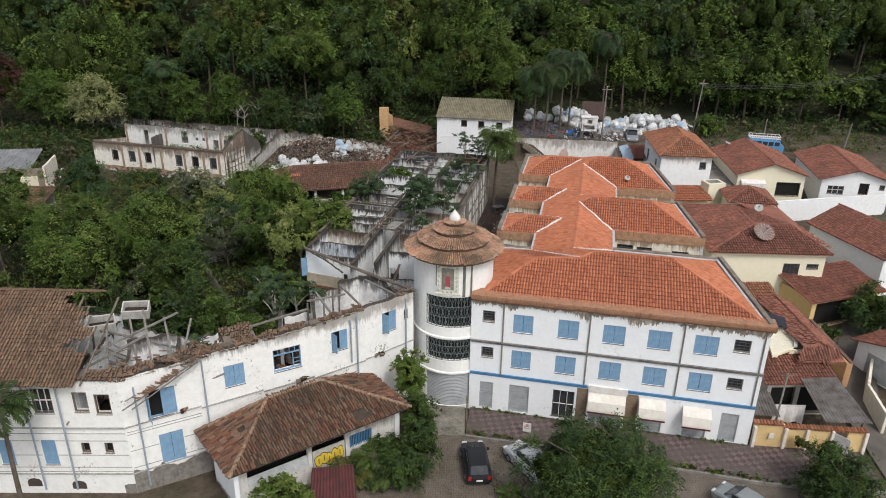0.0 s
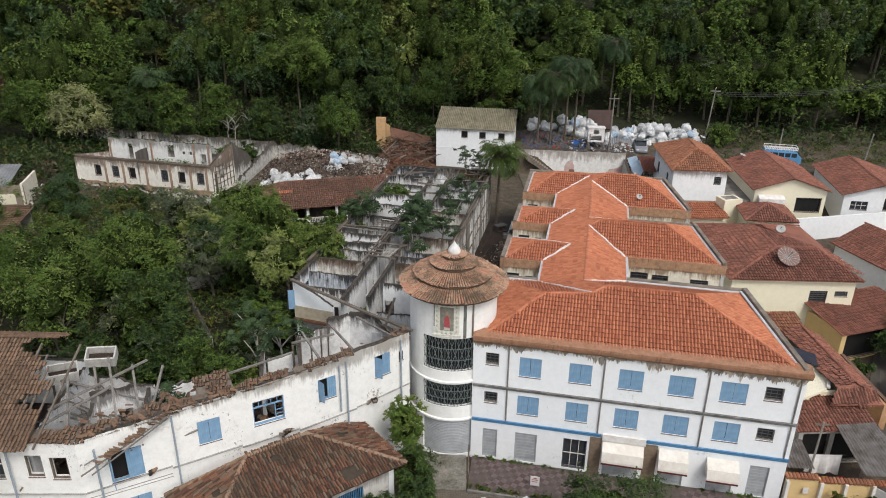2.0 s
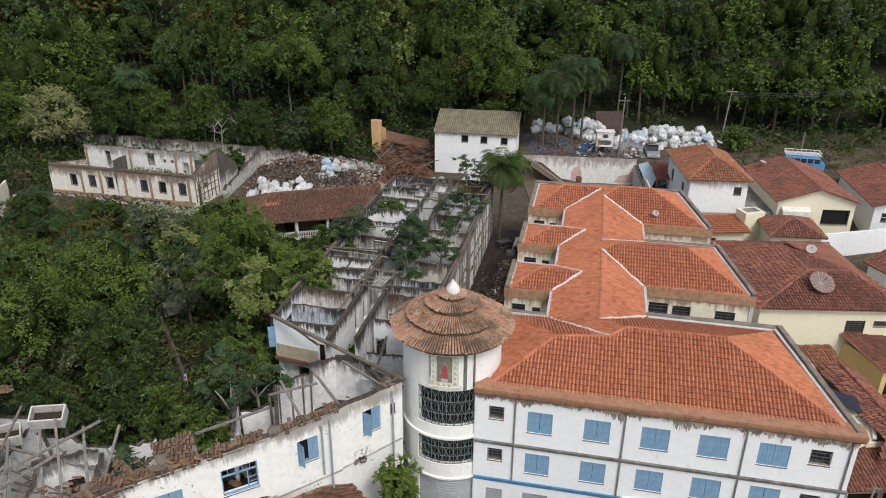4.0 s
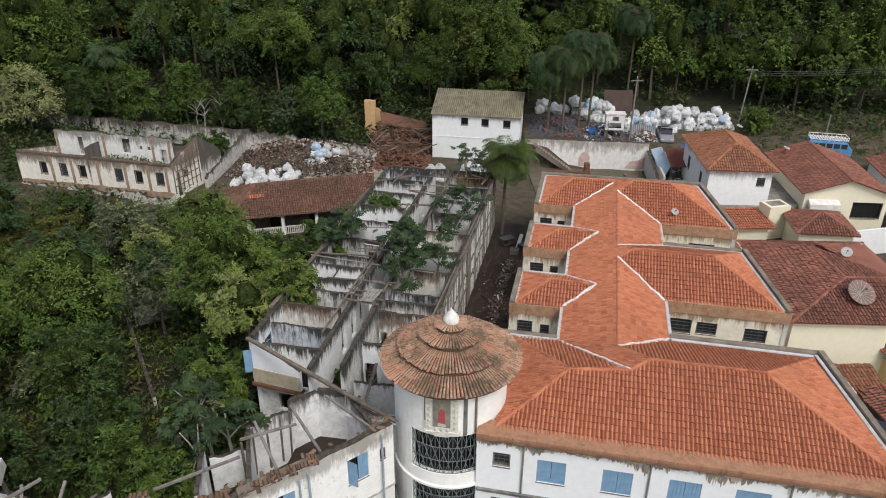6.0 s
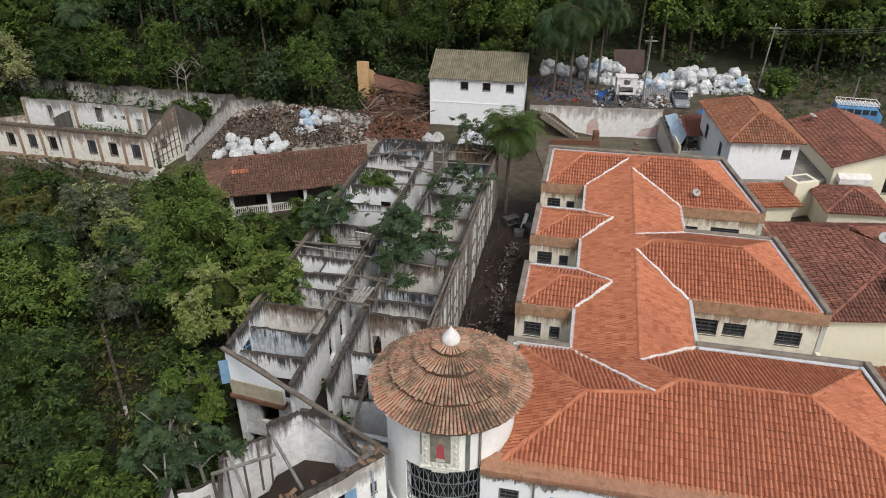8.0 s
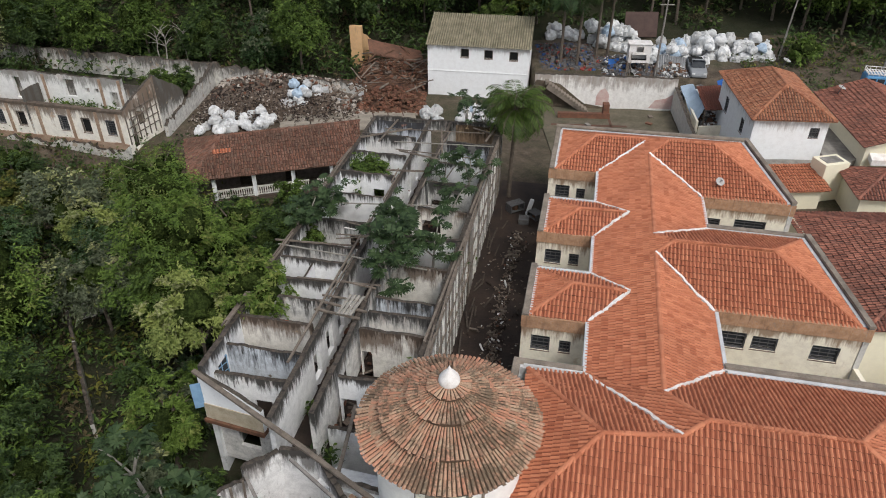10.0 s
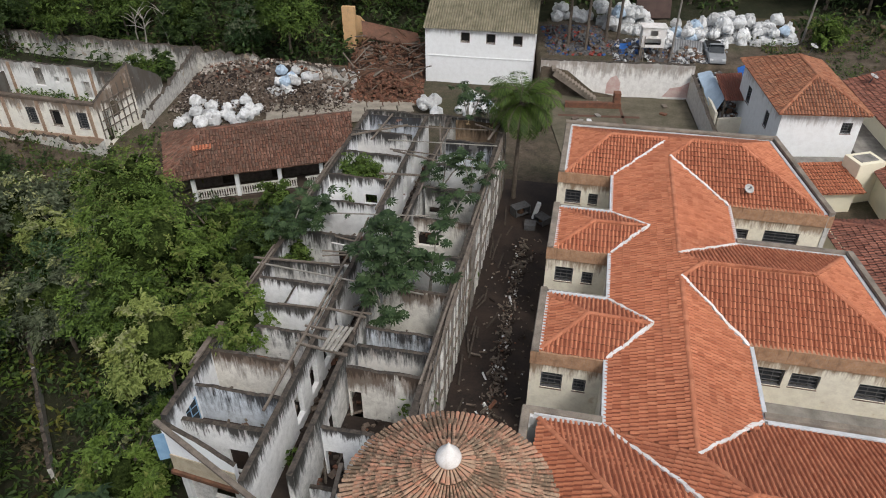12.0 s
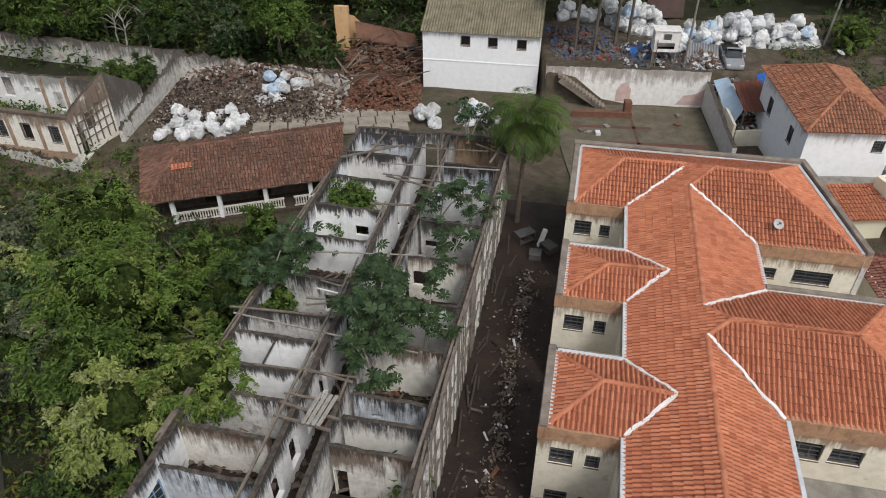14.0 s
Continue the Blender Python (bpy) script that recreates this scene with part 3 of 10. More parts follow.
def clumps(r, lobes):
    """Rough masses of inner foliage for a crown about the origin: points and four-cornered faces."""
    n_, m_ = 7, 4
    V, F = [], []
    for _ in range(lobes):
        d = r.normal(size=3)
        d /= np.linalg.norm(d)
        d[2] = max(d[2], -0.3)
        c = d * r.uniform(0.2, 0.66)
        rad = r.uniform(0.26, 0.40)
        base = len(V)
        for j in range(m_ + 1):
            el = -1.35 + 2.75 * j / m_
            for i in range(n_):
                az = 2 * math.pi * (i + 0.5 * (j % 2)) / n_
                q = np.array([math.cos(az) * math.cos(el), math.sin(az) * math.cos(el), math.sin(el)]) * rad * r.uniform(0.72, 1.2)
                V.append(c + q)
        F += [(base + j * n_ + i, base + j * n_ + (i + 1) % n_, base + (j + 1) * n_ + (i + 1) % n_, base + (j + 1) * n_ + i) for j in range(m_) for i in range(n_)]
    return np.array(V), np.array(F)


# Crown cores coloured dark: the shade inside the foliage put into them.
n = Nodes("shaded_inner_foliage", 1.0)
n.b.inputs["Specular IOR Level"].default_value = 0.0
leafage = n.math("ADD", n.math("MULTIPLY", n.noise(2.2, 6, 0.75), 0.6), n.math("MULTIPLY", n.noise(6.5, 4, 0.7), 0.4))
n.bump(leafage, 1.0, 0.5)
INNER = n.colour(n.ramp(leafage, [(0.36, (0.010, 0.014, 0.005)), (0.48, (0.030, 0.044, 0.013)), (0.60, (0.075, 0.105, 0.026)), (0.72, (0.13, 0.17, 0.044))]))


def tree(label, x, y, z, height, rx, rz, leaf, seed, lobes=26, per=170, size=0.2, trunk_r=0.16, ry=None, bark=None, group="", low=-0.35, category="tree", name="tree", lobe_size=(0.24, 0.44)):
    r = np.random.default_rng(seed)
    t = thing(name, label, category, group, m=Matrix.Translation((x, y, z)))
    sh = Shape()
    limbs(sh, (0, 0, -0.3), (r.normal(0, 0.2), r.normal(0, 0.2), height - rz * 0.9), trunk_r, rx * 0.8, 7, r)
    part("trunk", sh, bark or BARK, t)
    twigs = max(6, per // 11)
    P, N, A, tip = crown_sprays(r, rx, ry or rx, rz, lobes, twigs, 13, low, lobe_size)
    cards = leaf_cards(P + np.array([0, 0, height - rz]), N, size * 0.8, r, 2.0, 0.25, A)
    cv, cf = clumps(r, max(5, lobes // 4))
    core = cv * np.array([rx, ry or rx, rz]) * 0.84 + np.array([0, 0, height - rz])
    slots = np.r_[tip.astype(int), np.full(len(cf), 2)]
    me = mesh_np("crown", np.concatenate([cards, core]), np.concatenate([np.arange(len(cards)).reshape(-1, 4), cf + len(cards)]), [leaf, LIGHT_TIPS.get(leaf.name, leaf), INNER], slots)
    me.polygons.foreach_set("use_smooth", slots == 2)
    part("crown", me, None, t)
    return t

# ---- the ground: one sheet from the street up to the wooded hill ----
def smooth(a, b, x):
    k = min(1.0, max(0.0, (x - a) / (b - a)))
    return k * k * (3 - 2 * k)


def ground_height(x, y):
    z = 3.7 * smooth(46.5, 58.0, y)
    if x < -9:
        yard_z = 2.0 * smooth(44.0, 56.0, y) + 1.6 * smooth(86.0, 92.0, y)
        k = smooth(-11.0, -9.0, x) if y < 84 else smooth(-10.0, -8.0, x + (y - 84) * 0.2)
        z = yard_z + (z - yard_z) * k
    if x > 22:
        z = 3.9 * smooth(43.0, 80.0, y)
    if x > 8:
        z += 2.9 * smooth(99.9, 100.3, y) * smooth(8.0, 8.3, x)
    if x > 30:
        z = max(z, 3.9 + 2.7 * smooth(84.0, 96.0, y) * smooth(30.0, 34.0, x) if y > 80 else z)
    edge = 108.0 if x < 6 else 116.0
    if x < -10:
        edge = 107.0
    rise = max(0.0, y - edge)
    z += rise * 0.47 * smooth(0, 12, rise) + 2.2 * noise.noise((x * 0.03, y * 0.03, 2.0)) * smooth(2, 25, rise)
    return z + 0.10 * noise.noise((x * 0.35, y * 0.35, 0)) * smooth(48, 60, y)


def axis(parts):
    out = []
    for a, b, s in parts:
        out += [a + i * s for i in range(int(round((b - a) / s)))]
    return out + [parts[-1][1]]


gx = axis([(-900, -100, 40), (-100, -60, 4), (-60, 8, 1.0), (8, 9, 0.25), (9, 60, 1.0), (60, 120, 4), (120, 920, 40)])
gy = axis([(-700, -60, 40), (-60, 40, 4), (40, 99, 1.0), (99, 101, 0.2), (101, 130, 1.0), (130, 250, 5), (250, 1050, 40)])
gv = [(x, y, ground_height(x, y) if y < 260 else ground_height(x, 260) + (y - 260) * 0.12) for y in gy for x in gx]
nx = len(gx)
gq = [(j * nx + i, j * nx + i + 1, (j + 1) * nx + i + 1, (j + 1) * nx + i) for j in range(len(gy) - 1) for i in range(nx - 1)]
n = Nodes("earth_and_weeds", 0.95)
big, mid, fine = n.noise(0.12, 5, 0.6), n.noise(1.1, 5, 0.65), n.noise(7.0, 5, 0.7)
c = n.ramp(mid, [(0.3, (0.045, 0.035, 0.025)), (0.5, (0.085, 0.065, 0.046)), (0.72, (0.14, 0.11, 0.08))])
c = n.mix(n.ramp(n.math("ADD", n.math("MULTIPLY", big, 0.6), n.math("MULTIPLY", fine, 0.4)), [(0.48, (0, 0, 0)), (0.60, (0.55, 0.55, 0.55))]), c, (0.035, 0.048, 0.016))
c = n.mix(n.ramp(n.noise(22.0, 3, 0.6), [(0.56, (0, 0, 0)), (0.68, (0.7, 0.7, 0.7))]), c, (0.19, 0.155, 0.12))
n.bump(n.math("ADD", mid, fine), 0.6, 0.08)
GROUND = n.colour(c)
# Leaf litter, darkened for tree shade over the woods and courtyard ground.
n = Nodes("shaded_leaf_litter", 0.95)
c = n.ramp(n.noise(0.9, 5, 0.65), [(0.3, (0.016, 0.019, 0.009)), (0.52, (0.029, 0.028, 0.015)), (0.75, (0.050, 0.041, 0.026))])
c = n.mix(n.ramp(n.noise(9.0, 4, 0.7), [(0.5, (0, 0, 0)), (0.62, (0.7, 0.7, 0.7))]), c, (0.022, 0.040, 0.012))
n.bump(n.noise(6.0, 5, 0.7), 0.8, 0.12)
SHADED_LITTER = n.colour(c)
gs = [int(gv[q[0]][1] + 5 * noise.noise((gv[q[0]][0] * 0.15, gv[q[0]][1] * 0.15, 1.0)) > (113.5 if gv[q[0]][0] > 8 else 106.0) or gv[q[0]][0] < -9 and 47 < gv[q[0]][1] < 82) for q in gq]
ground = solid("ground", mesh_np("ground", gv, gq, [GROUND, SHADED_LITTER], gs, smooth=True), None, "brown earth with weeds, climbing to a wooded hill", "ground", kind="structure")


# ---- openings ----
SILL = plain("rusty_brown_sill", (0.22, 0.14, 0.11), (0.11, 0.075, 0.06), 5.0)
def window(parent, m, w, h, kind, sill=True, seed=0):
    """What fills an opening. m: its low left corner on the outer face, x along the wall, y into it."""
    r = random.Random(seed)
    frame_mat = {"shutter": BLUE, "open_blue": BLUE, "grille": CONCRETE, "louvre": IRON, "door": SHUTTER, "dark": WOOD_OLD, "glass": IRON, "sash": BLUE, "void": WOOD_OLD}[kind]
    fr = Shape()
    t = 0.06
    fr.box(0, 0.05, 0, t, 0.20, h).box(w - t, 0.05, 0, w, 0.20, h).box(t, 0.05, h - t, w - t, 0.20, h).box(t, 0.05, 0, w - t, 0.20, t)
    win = part("door" if kind == "door" else "window", fr, frame_mat, parent, "", m)
    if kind not in ("void", "sash"):  # else the room behind has no roof
        # Unglazed openings get a near-black panel for the unlit room behind.
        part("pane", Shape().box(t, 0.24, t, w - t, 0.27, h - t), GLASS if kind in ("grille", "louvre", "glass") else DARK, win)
    if kind in ("shutter", "open_blue"):
        for side in (0, 1):
            lf = Shape()
            lw = w / 2 - t
            lw -= 0.012
            planks, hh = 4, h - 2 * t
            xs, ys = [0.0], [0.0]
            for i in range(1, planks):  # boards with a groove between them
                x = i * lw / planks
                xs += [x - 0.009, x - 0.004, x + 0.004, x + 0.009]
                ys += [0.0, 0.016, 0.016, 0.0]
            xs, ys = xs + [lw], ys + [0.0]
            c_ = len(xs)
            lf.add([(x, y, z) for z in (0, hh) for x, y in zip(xs, ys)] + [(0, 0.042, 0), (lw, 0.042, 0), (0, 0.042, hh), (lw, 0.042, hh)],
                   [(k, k + 1, c_ + k + 1, c_ + k) for k in range(c_ - 1)] + [(2 * c_ + 1, 2 * c_, 2 * c_ + 2, 2 * c_ + 3), (0, c_, 2 * c_ + 2, 2 * c_), (c_ - 1, 2 * c_ + 1, 2 * c_ + 3, 2 * c_ - 1)])
            swing = 0.0 if kind == "shutter" else (-r.uniform(1.0, 1.9) if side == 0 else r.uniform(0.0, 0.25))
            if kind == "shutter":
                swing = r.choice((0, 0, 0, 0.06)) * (1 if side == 0 else -1)
            if side == 0:
                mm = Matrix.Translation((t, 0.03, t)) @ Matrix.Rotation(swing, 4, "Z")
            else:
                mm = Matrix.Translation((w - t, 0.03, t)) @ Matrix.Rotation(swing, 4, "Z") @ Matrix.Translation((-lw, 0, 0))
            part("shutter", lf, BLUE, win, "", mm)
    elif kind in ("grille", "louvre"):
        g = Shape()
        rows, cols = (4, 3) if h < 1.1 else (6, 4)
        for i in range(1, rows):
            g.box(t, 0.09, h * i / rows - 0.02, w - t, 0.13, h * i / rows + 0.02)
        for i in range(1, cols):
            g.box(w * i / cols - 0.015, 0.10, t, w * i / cols + 0.015, 0.12, h - t)
        part("grille", g, IRON, win)
    elif kind == "door":
        d = Shape()
        rows = max(3, int(h / 0.12))
        for i in range(rows):
            z = h * i / rows
            d.box(t, 0.10 + 0.012 * (i % 2), z, w - t, 0.16, z + h / rows - 0.012)
        part("roller_slats", d, SHUTTER, win)
    elif kind == "sash":
        g = Shape()
        zt = h * 0.72
        g.box(t, 0.08, zt - 0.04, w - t, 0.16, zt + 0.04)
        for i in range(1, 5):
            g.box(w * i / 5 - 0.02, 0.1, zt + 0.04, w * i / 5 + 0.02, 0.14, h - t)
        g.box(w * 0.72 - 0.03, 0.09, t, w * 0.72 + 0.03, 0.15, zt - 0.04)
        for z in (0.3, 0.55):
            g.box(w * 0.75, 0.1, zt * z, w - t, 0.14, zt * z + 0.04)
        part("glazing_bars", g, BLUE, win)
    elif kind == "glass":
        g = Shape()
        for i in range(1, 3):
            g.box(w * i / 3 - 0.02, 0.1, t, w * i / 3 + 0.02, 0.16, h - t)
        g.box(t, 0.1, h * 0.5 - 0.02, w - t, 0.16, h * 0.5 + 0.02)
        part("glazing_bars", g, MORTAR, win)
    if sill and kind != "door":
        part("sill", Shape().box(-0.02, -0.03, -0.05, w + 0.02, 0.05, -0.002), SILL, win)
    return win


def face(a, b, s, z):
    """The corner of an opening s metres along the wall from a to b (its outer face to the right of that way)."""
    a, b = Vector(a[:2]), Vector(b[:2])
    d = (b - a).normalized()
    p = a + d * s
    return Matrix.Translation((p.x, p.y, z)) @ Matrix.Rotation(math.atan2(d.y, d.x), 4, "Z")


# ---- main building ----


def RIGHT(v):
    return 20.3 - 0.175 * v if v < 25 else 16.05 - 0.19 * (v - 27.85)


main = thing("hotel_building", "three-storey white building with blue shutters and orange tiled roof", "building", m=SITE)
WIN_U = [(3.06, 4.48), (6.26, 7.70), (9.39, 10.90), (12.45, 14.02), (15.54, 17.12)]
SMALL = [(0.82, 1.72, 7.76, 8.66), (0.82, 1.72, 4.77, 5.65), (18.10, 19.18, 7.62, 8.60), (18.12, 19.16, 4.65, 5.56)]
DOORS = [(0.81, 1.81, 0.30, 2.62), (3.04, 4.53, 0.30, 2.65), (6.30, 7.86, 0.30, 2.72), (9.0, 11.3, 0.1, 2.6), (12.6, 14.2, 0.1, 2.6), (15.7, 17.3, 0.1, 2.5), (18.18, 19.38, 0.22, 2.62)]
shuttered = [(a, b, zl, zl + 1.45) for a, b in WIN_U for zl in (7.15, 4.18)]
part("front_wall", Shape().wall((0, 0), (20.3, 0), -0.6, 9.4, 0.35, shuttered + SMALL + DOORS), WHITE, main)
for i, (a, b, zl, zh) in enumerate(shuttered):
    window(main, face((0, 0), (20.3, 0), a, zl), b - a, zh - zl, "shutter", seed=i)
for i, (a, b, zl, zh) in enumerate(SMALL):
    window(main, face((0, 0), (20.3, 0), a, zl), b - a, zh - zl, "grille", seed=i)
for i, (a, b, zl, zh) in enumerate(DOORS):
    window(main, face((0, 0), (20.3, 0), a, zl), b - a, zh - zl, "glass" if i == 2 else "door", sill=False, seed=i)
# bands and the stained cornice
def moulding(name, mat, u0, u1, z0, z1, out):
    s = Shape()
    s.box(u0, -out, z0, u1, -0.003, z1).box(u0, -out - 0.05, z1, u1, -0.003, z1 + 0.05)
    part(name, s, mat, main)


moulding("cornice_band", plain("sooty_string_course", (0.26, 0.25, 0.235), (0.07, 0.068, 0.062), 2.2), 0.05, 20.32, 6.0, 6.15, 0.10)
moulding("blue_band", BLUE_BAND, 0.05, 8.7, 3.22, 3.42, 0.06)
moulding("blue_band", BLUE_BAND, 11.5, 20.32, 3.24, 3.44, 0.06)
sh = Shape()
prof = [(0.0, 9.4), (-0.14, 9.45), (-0.30, 9.62), (-0.36, 9.86), (-0.36, 10.0), (0.75, 10.05)]
us = [0.0 + 20.5 * i / 60 for i in range(61)]
sh.add([(u, v + 0.02 * noise.noise((u * 2, v * 3, 0)), z + 0.015 * noise.noise((u * 1.3, z, 4))) for u in us for v, z in prof], [(i * 6 + j, (i + 1) * 6 + j, (i + 1) * 6 + j + 1, i * 6 + j + 1) for i in range(60) for j in range(5)])
sh.add([(u, v, z) for u in (0.0, 20.5) for v, z in prof] , [(5, 4, 3, 2, 1, 0), (6, 7, 8, 9, 10, 11)])
part("stained_cornice", sh, ORANGE_BAND, main, "orange stained concrete cornice")
# rain pipes on the front
for u in (2.35, 8.45, 14.8, 20.0):
    part("rain_pipe", Shape().tube([(u, -0.06, 9.35), (u, -0.06, 3.5)], [0.05, 0.05], 8), CONCRETE, main)
RED_HEM = plain("dark_red_hem", (0.14, 0.035, 0.035), (0.09, 0.025, 0.025), 4.0)
# awnings over the shops
for a, b, z in ((8.85, 11.5, 2.75), (12.45, 14.3, 2.75), (15.5, 17.45, 2.55)):
    s = Shape()
    nn = 8
    vs = []
    for i in range(nn + 1):
        u = a + (b - a) * i / nn
        vs += [(u, -0.02, z + 0.25), (u, -0.75, z - 0.15 + 0.02 * math.sin(i * 2.1)), (u, -0.9, z - 0.75), (u, -0.9, z - 0.95)]
    s.add(vs, [(i * 4 + j, (i + 1) * 4 + j, (i + 1) * 4 + j + 1, i * 4 + j + 1) for i in range(nn) for j in range(3)])
    s.add([vs[0], vs[1], vs[2], (a, -0.02, z - 0.7)], [(0, 1, 2, 3)]).add([vs[-4], vs[-3], vs[-2], (b, -0.02, z - 0.7)], [(3, 2, 1, 0)])
    aw_ = part("awning", s, CANVAS, main, "cream cloth awning over a shop door")
    part("hem", Shape().box(a - 0.01, -0.925, z - 1.02, b + 0.01, -0.885, z - 0.90), RED_HEM, aw_, "dark red hem")
part("shop_sign", Shape().box(8.8, -0.16, 3.05, 11.6, -0.004, 3.55), MORTAR, main, "blank white shop sign board")

for a, b in ((8.02, 8.8), (11.55, 12.4)):
    part("stone_cladding", Shape().box(a, -0.03, 0.1, b, -0.003, 3.15), plain("brown_stone_cladding", (0.27, 0.20, 0.14), (0.15, 0.11, 0.08), 4.0), main, "brown stone cladding beside the shop door")
# walls of the front block and of the long wing with its bays
BAYS = [(12.75, 17.15), (21.05, 25.25), (29.5, 36.3)]
part("side_wall", Shape().wall((0, 9.0), (0, 0.36), -0.5, 9.9, 0.3), WHITE, main)
part("side_wall", Shape().wall((3.3, 9.0), (0.31, 9.0), 3, 9.85, 0.25), WHITE, main)
part("side_wall", Shape().wall((20.3, 0.36), (RIGHT(10.6), 10.6), -0.5, 10.0, 0.3), GREY_WALL, main)
part("side_wall", Shape().wall((RIGHT(10.6) - 0.31, 10.6), (9.9, 10.6), 3, 9.85, 0.25), GREY_WALL, main)
for a, b in ((15.1, 23.45), (27.4, 36.75)):
    part("side_wall", Shape().wall((RIGHT(a), a), (RIGHT(b), b), 2.0, 10.0, 0.3), GREY_WALL, main)
part("side_wall", Shape().wall((RIGHT(36.75), 36.75), (0, 36.6), 2, 10.0, 0.3), GREY_WALL, main)
part("side_wall", Shape().wall((RIGHT(23.45) - 0.31, 23.45), (10.25, 23.45), 3, 9.85, 0.25), GREY_WALL, main)
for a, b in ((9.0, 12.75), (17.1, 21.05), (25.25, 29.5)):
    part("wing_wall", Shape().wall((3.3, b), (3.3, a), 3, 9.7, 0.3), BEIGE_WALL, main)
for a, b in ((10.6, 15.1), (23.45, 27.4)):
    part("wing_wall", Shape().wall((9.9 if a < 20 else 10.25, a), (9.9 if a < 20 else 10.25, b), 3, 9.7, 0.3), BEIGE_WALL, main)
for i, (a, b) in enumerate(BAYS):
    part("wing_wall", Shape().wall((0, b), (0, a + 0.31), 2.5, 9.85, 0.3), BEIGE_WALL, main)
    if i < 2:
        part("wing_wall", Shape().wall((3.3, b), (0.31, b), 2.5, 9.7, -0.3), BEIGE_WALL, main)
for i, (a, b) in enumerate(BAYS):
    ops = [(0.55, 1.55, 7.55, 8.55), (2.05, 2.65, 7.6, 8.4), (0.55, 1.55, 4.6, 5.6), (2.05, 2.65, 4.65, 5.45)]
    part("bay_wall", Shape().wall((0, a), (3.3, a), 2.5, 9.05, 0.3, ops), BEIGE_WALL, main)
    for j, o in enumerate(ops):
        window(main, face((0, a), (3.3, a), o[0], o[2]), o[1] - o[0], o[3] - o[2], "louvre", seed=i * 4 + j)
    s = Shape().wall((-0.04, a - 0.05), (3.34, a - 0.05), 9.05, 9.8, 0.35, rag=0.03, seed=i)
    part("stained_cornice", s, BROWN_BAND, main)
for i, (v, ops) in enumerate(((15.1, [(0.5, 1.9, 7.5, 8.6), (2.2, 3.5, 7.6, 8.5), (5.2, 6.6, 7.4, 8.4)]), (27.4, [(0.6, 1.5, 7.6, 8.3), (2.4, 4.4, 7.5, 8.4)]))):
    part("bay_wall", Shape().wall((9.9 + 0.35 * i, v), (RIGHT(v), v), 2.5, 9.05, 0.3, ops), BEIGE_WALL, main)
    for j, o in enumerate(ops):
        window(main, face((9.9 + 0.35 * i, v), (RIGHT(v), v), o[0], o[2]), o[1] - o[0], o[3] - o[2], "louvre", seed=30 + i * 4 + j)
    part("stained_cornice", Shape().wall((9.86 + 0.35 * i, v - 0.05), (RIGHT(v) + 0.03, v - 0.05), 9.05, 9.85, 0.35, rag=0.03, seed=i + 5), BROWN_BAND, main)
# terrace floors of the two wells on the right, and their low rims
for a, b in ((10.95, 15.1), (23.8, 27.4)):
    part("well_floor", Shape().box(10.2, a, 6.2, RIGHT(b) - 0.02, b - 0.01, 6.35), CONCRETE, main)
    part("well_rim", Shape().wall((RIGHT(a), a), (RIGHT(b), b), 5.0, 7.2, 0.25), BEIGE_WALL, main)

# roof planes of the main building
RL, RR = (8.29, 5.05, 11.88), (13.98, 5.05, 11.88)
LH, JN = (4.18, 3.96, 11.43), (7.24, 4.28, 11.57)
EL, ER = (0.75, 0.25, 9.9), (19.75, 0.25, 9.9)
RZ = 11.05
RF = (6.75, 7.15, RZ)
GB = 9.75
# the two cross blocks stand a little higher than the ridge of the wing
MF, MB, ML, MR = (6.75, 18.15, RZ), (6.75, 20.05, RZ), (7.8, 19.0, 11.45), (13.05, 19.05, 11.45)
BF, BM, BR, BX, BL = (6.75, 30.6, RZ), (8.1, 32.05, 11.57), (11.05, 32.05, 11.57), (6.75, 33.1, RZ), (3.05, 33.0, RZ)
VB = (6.5, 32.7, 10.95)
planes = [
    [EL, ER, RR, RL, JN, LH],
    [EL, LH, (0.75, 8.75, 9.8)],
    [(0.75, 8.75, 9.8), LH, JN, (3.4, 8.9, GB)],
    [RR, ER, (RIGHT(10.4) - 0.55, 10.3, 9.7)],
    [RL, RR, (RIGHT(10.4) - 0.55, 10.3, 9.7), (10.0, 10.4, 9.7), RF],
    # long wing, west and east
    [(3.4, 8.9, GB), JN, RL, RF],
    [(3.4, 8.9, GB), RF, MF, ML, MB, BF, BM, BX, VB, (3.4, 29.7, GB)],
    [RF, (9.8, 10.5, GB), (9.8, 15.0, GB), MF],
    [MB, (10.25, 23.45, GB), (10.25, 27.25, GB), BF],
]
planes += [
    # middle block
    [MF, (9.9, 15.15, GB), (RIGHT(15.1) - 0.4, 15.15, GB), MR, ML],
    [MR, (RIGHT(15.1) - 0.4, 15.15, GB), (RIGHT(23.35) - 0.45, 23.35, GB)],
    [ML, MR, (RIGHT(23.35) - 0.45, 23.35, GB), (10.25, 23.35, GB), MB],
    # back block
    [BF, (10.25, 27.45, GB), (RIGHT(27.45) - 0.4, 27.45, GB), BR, BM],
    [BR, (RIGHT(27.45) - 0.4, 27.45, GB), (RIGHT(36.6) - 0.55, 36.5, GB)],
    [BL, BX, BM, BR, (RIGHT(36.6) - 0.55, 36.5, GB), (0.45, 36.1, GB)],
    [VB, BX, BL, (0.4, 29.6, GB), (3.3, 29.6, GB), (3.4, 29.7, GB)],
    [BL, (0.45, 36.1, GB), (0.4, 29.6, GB)],
]
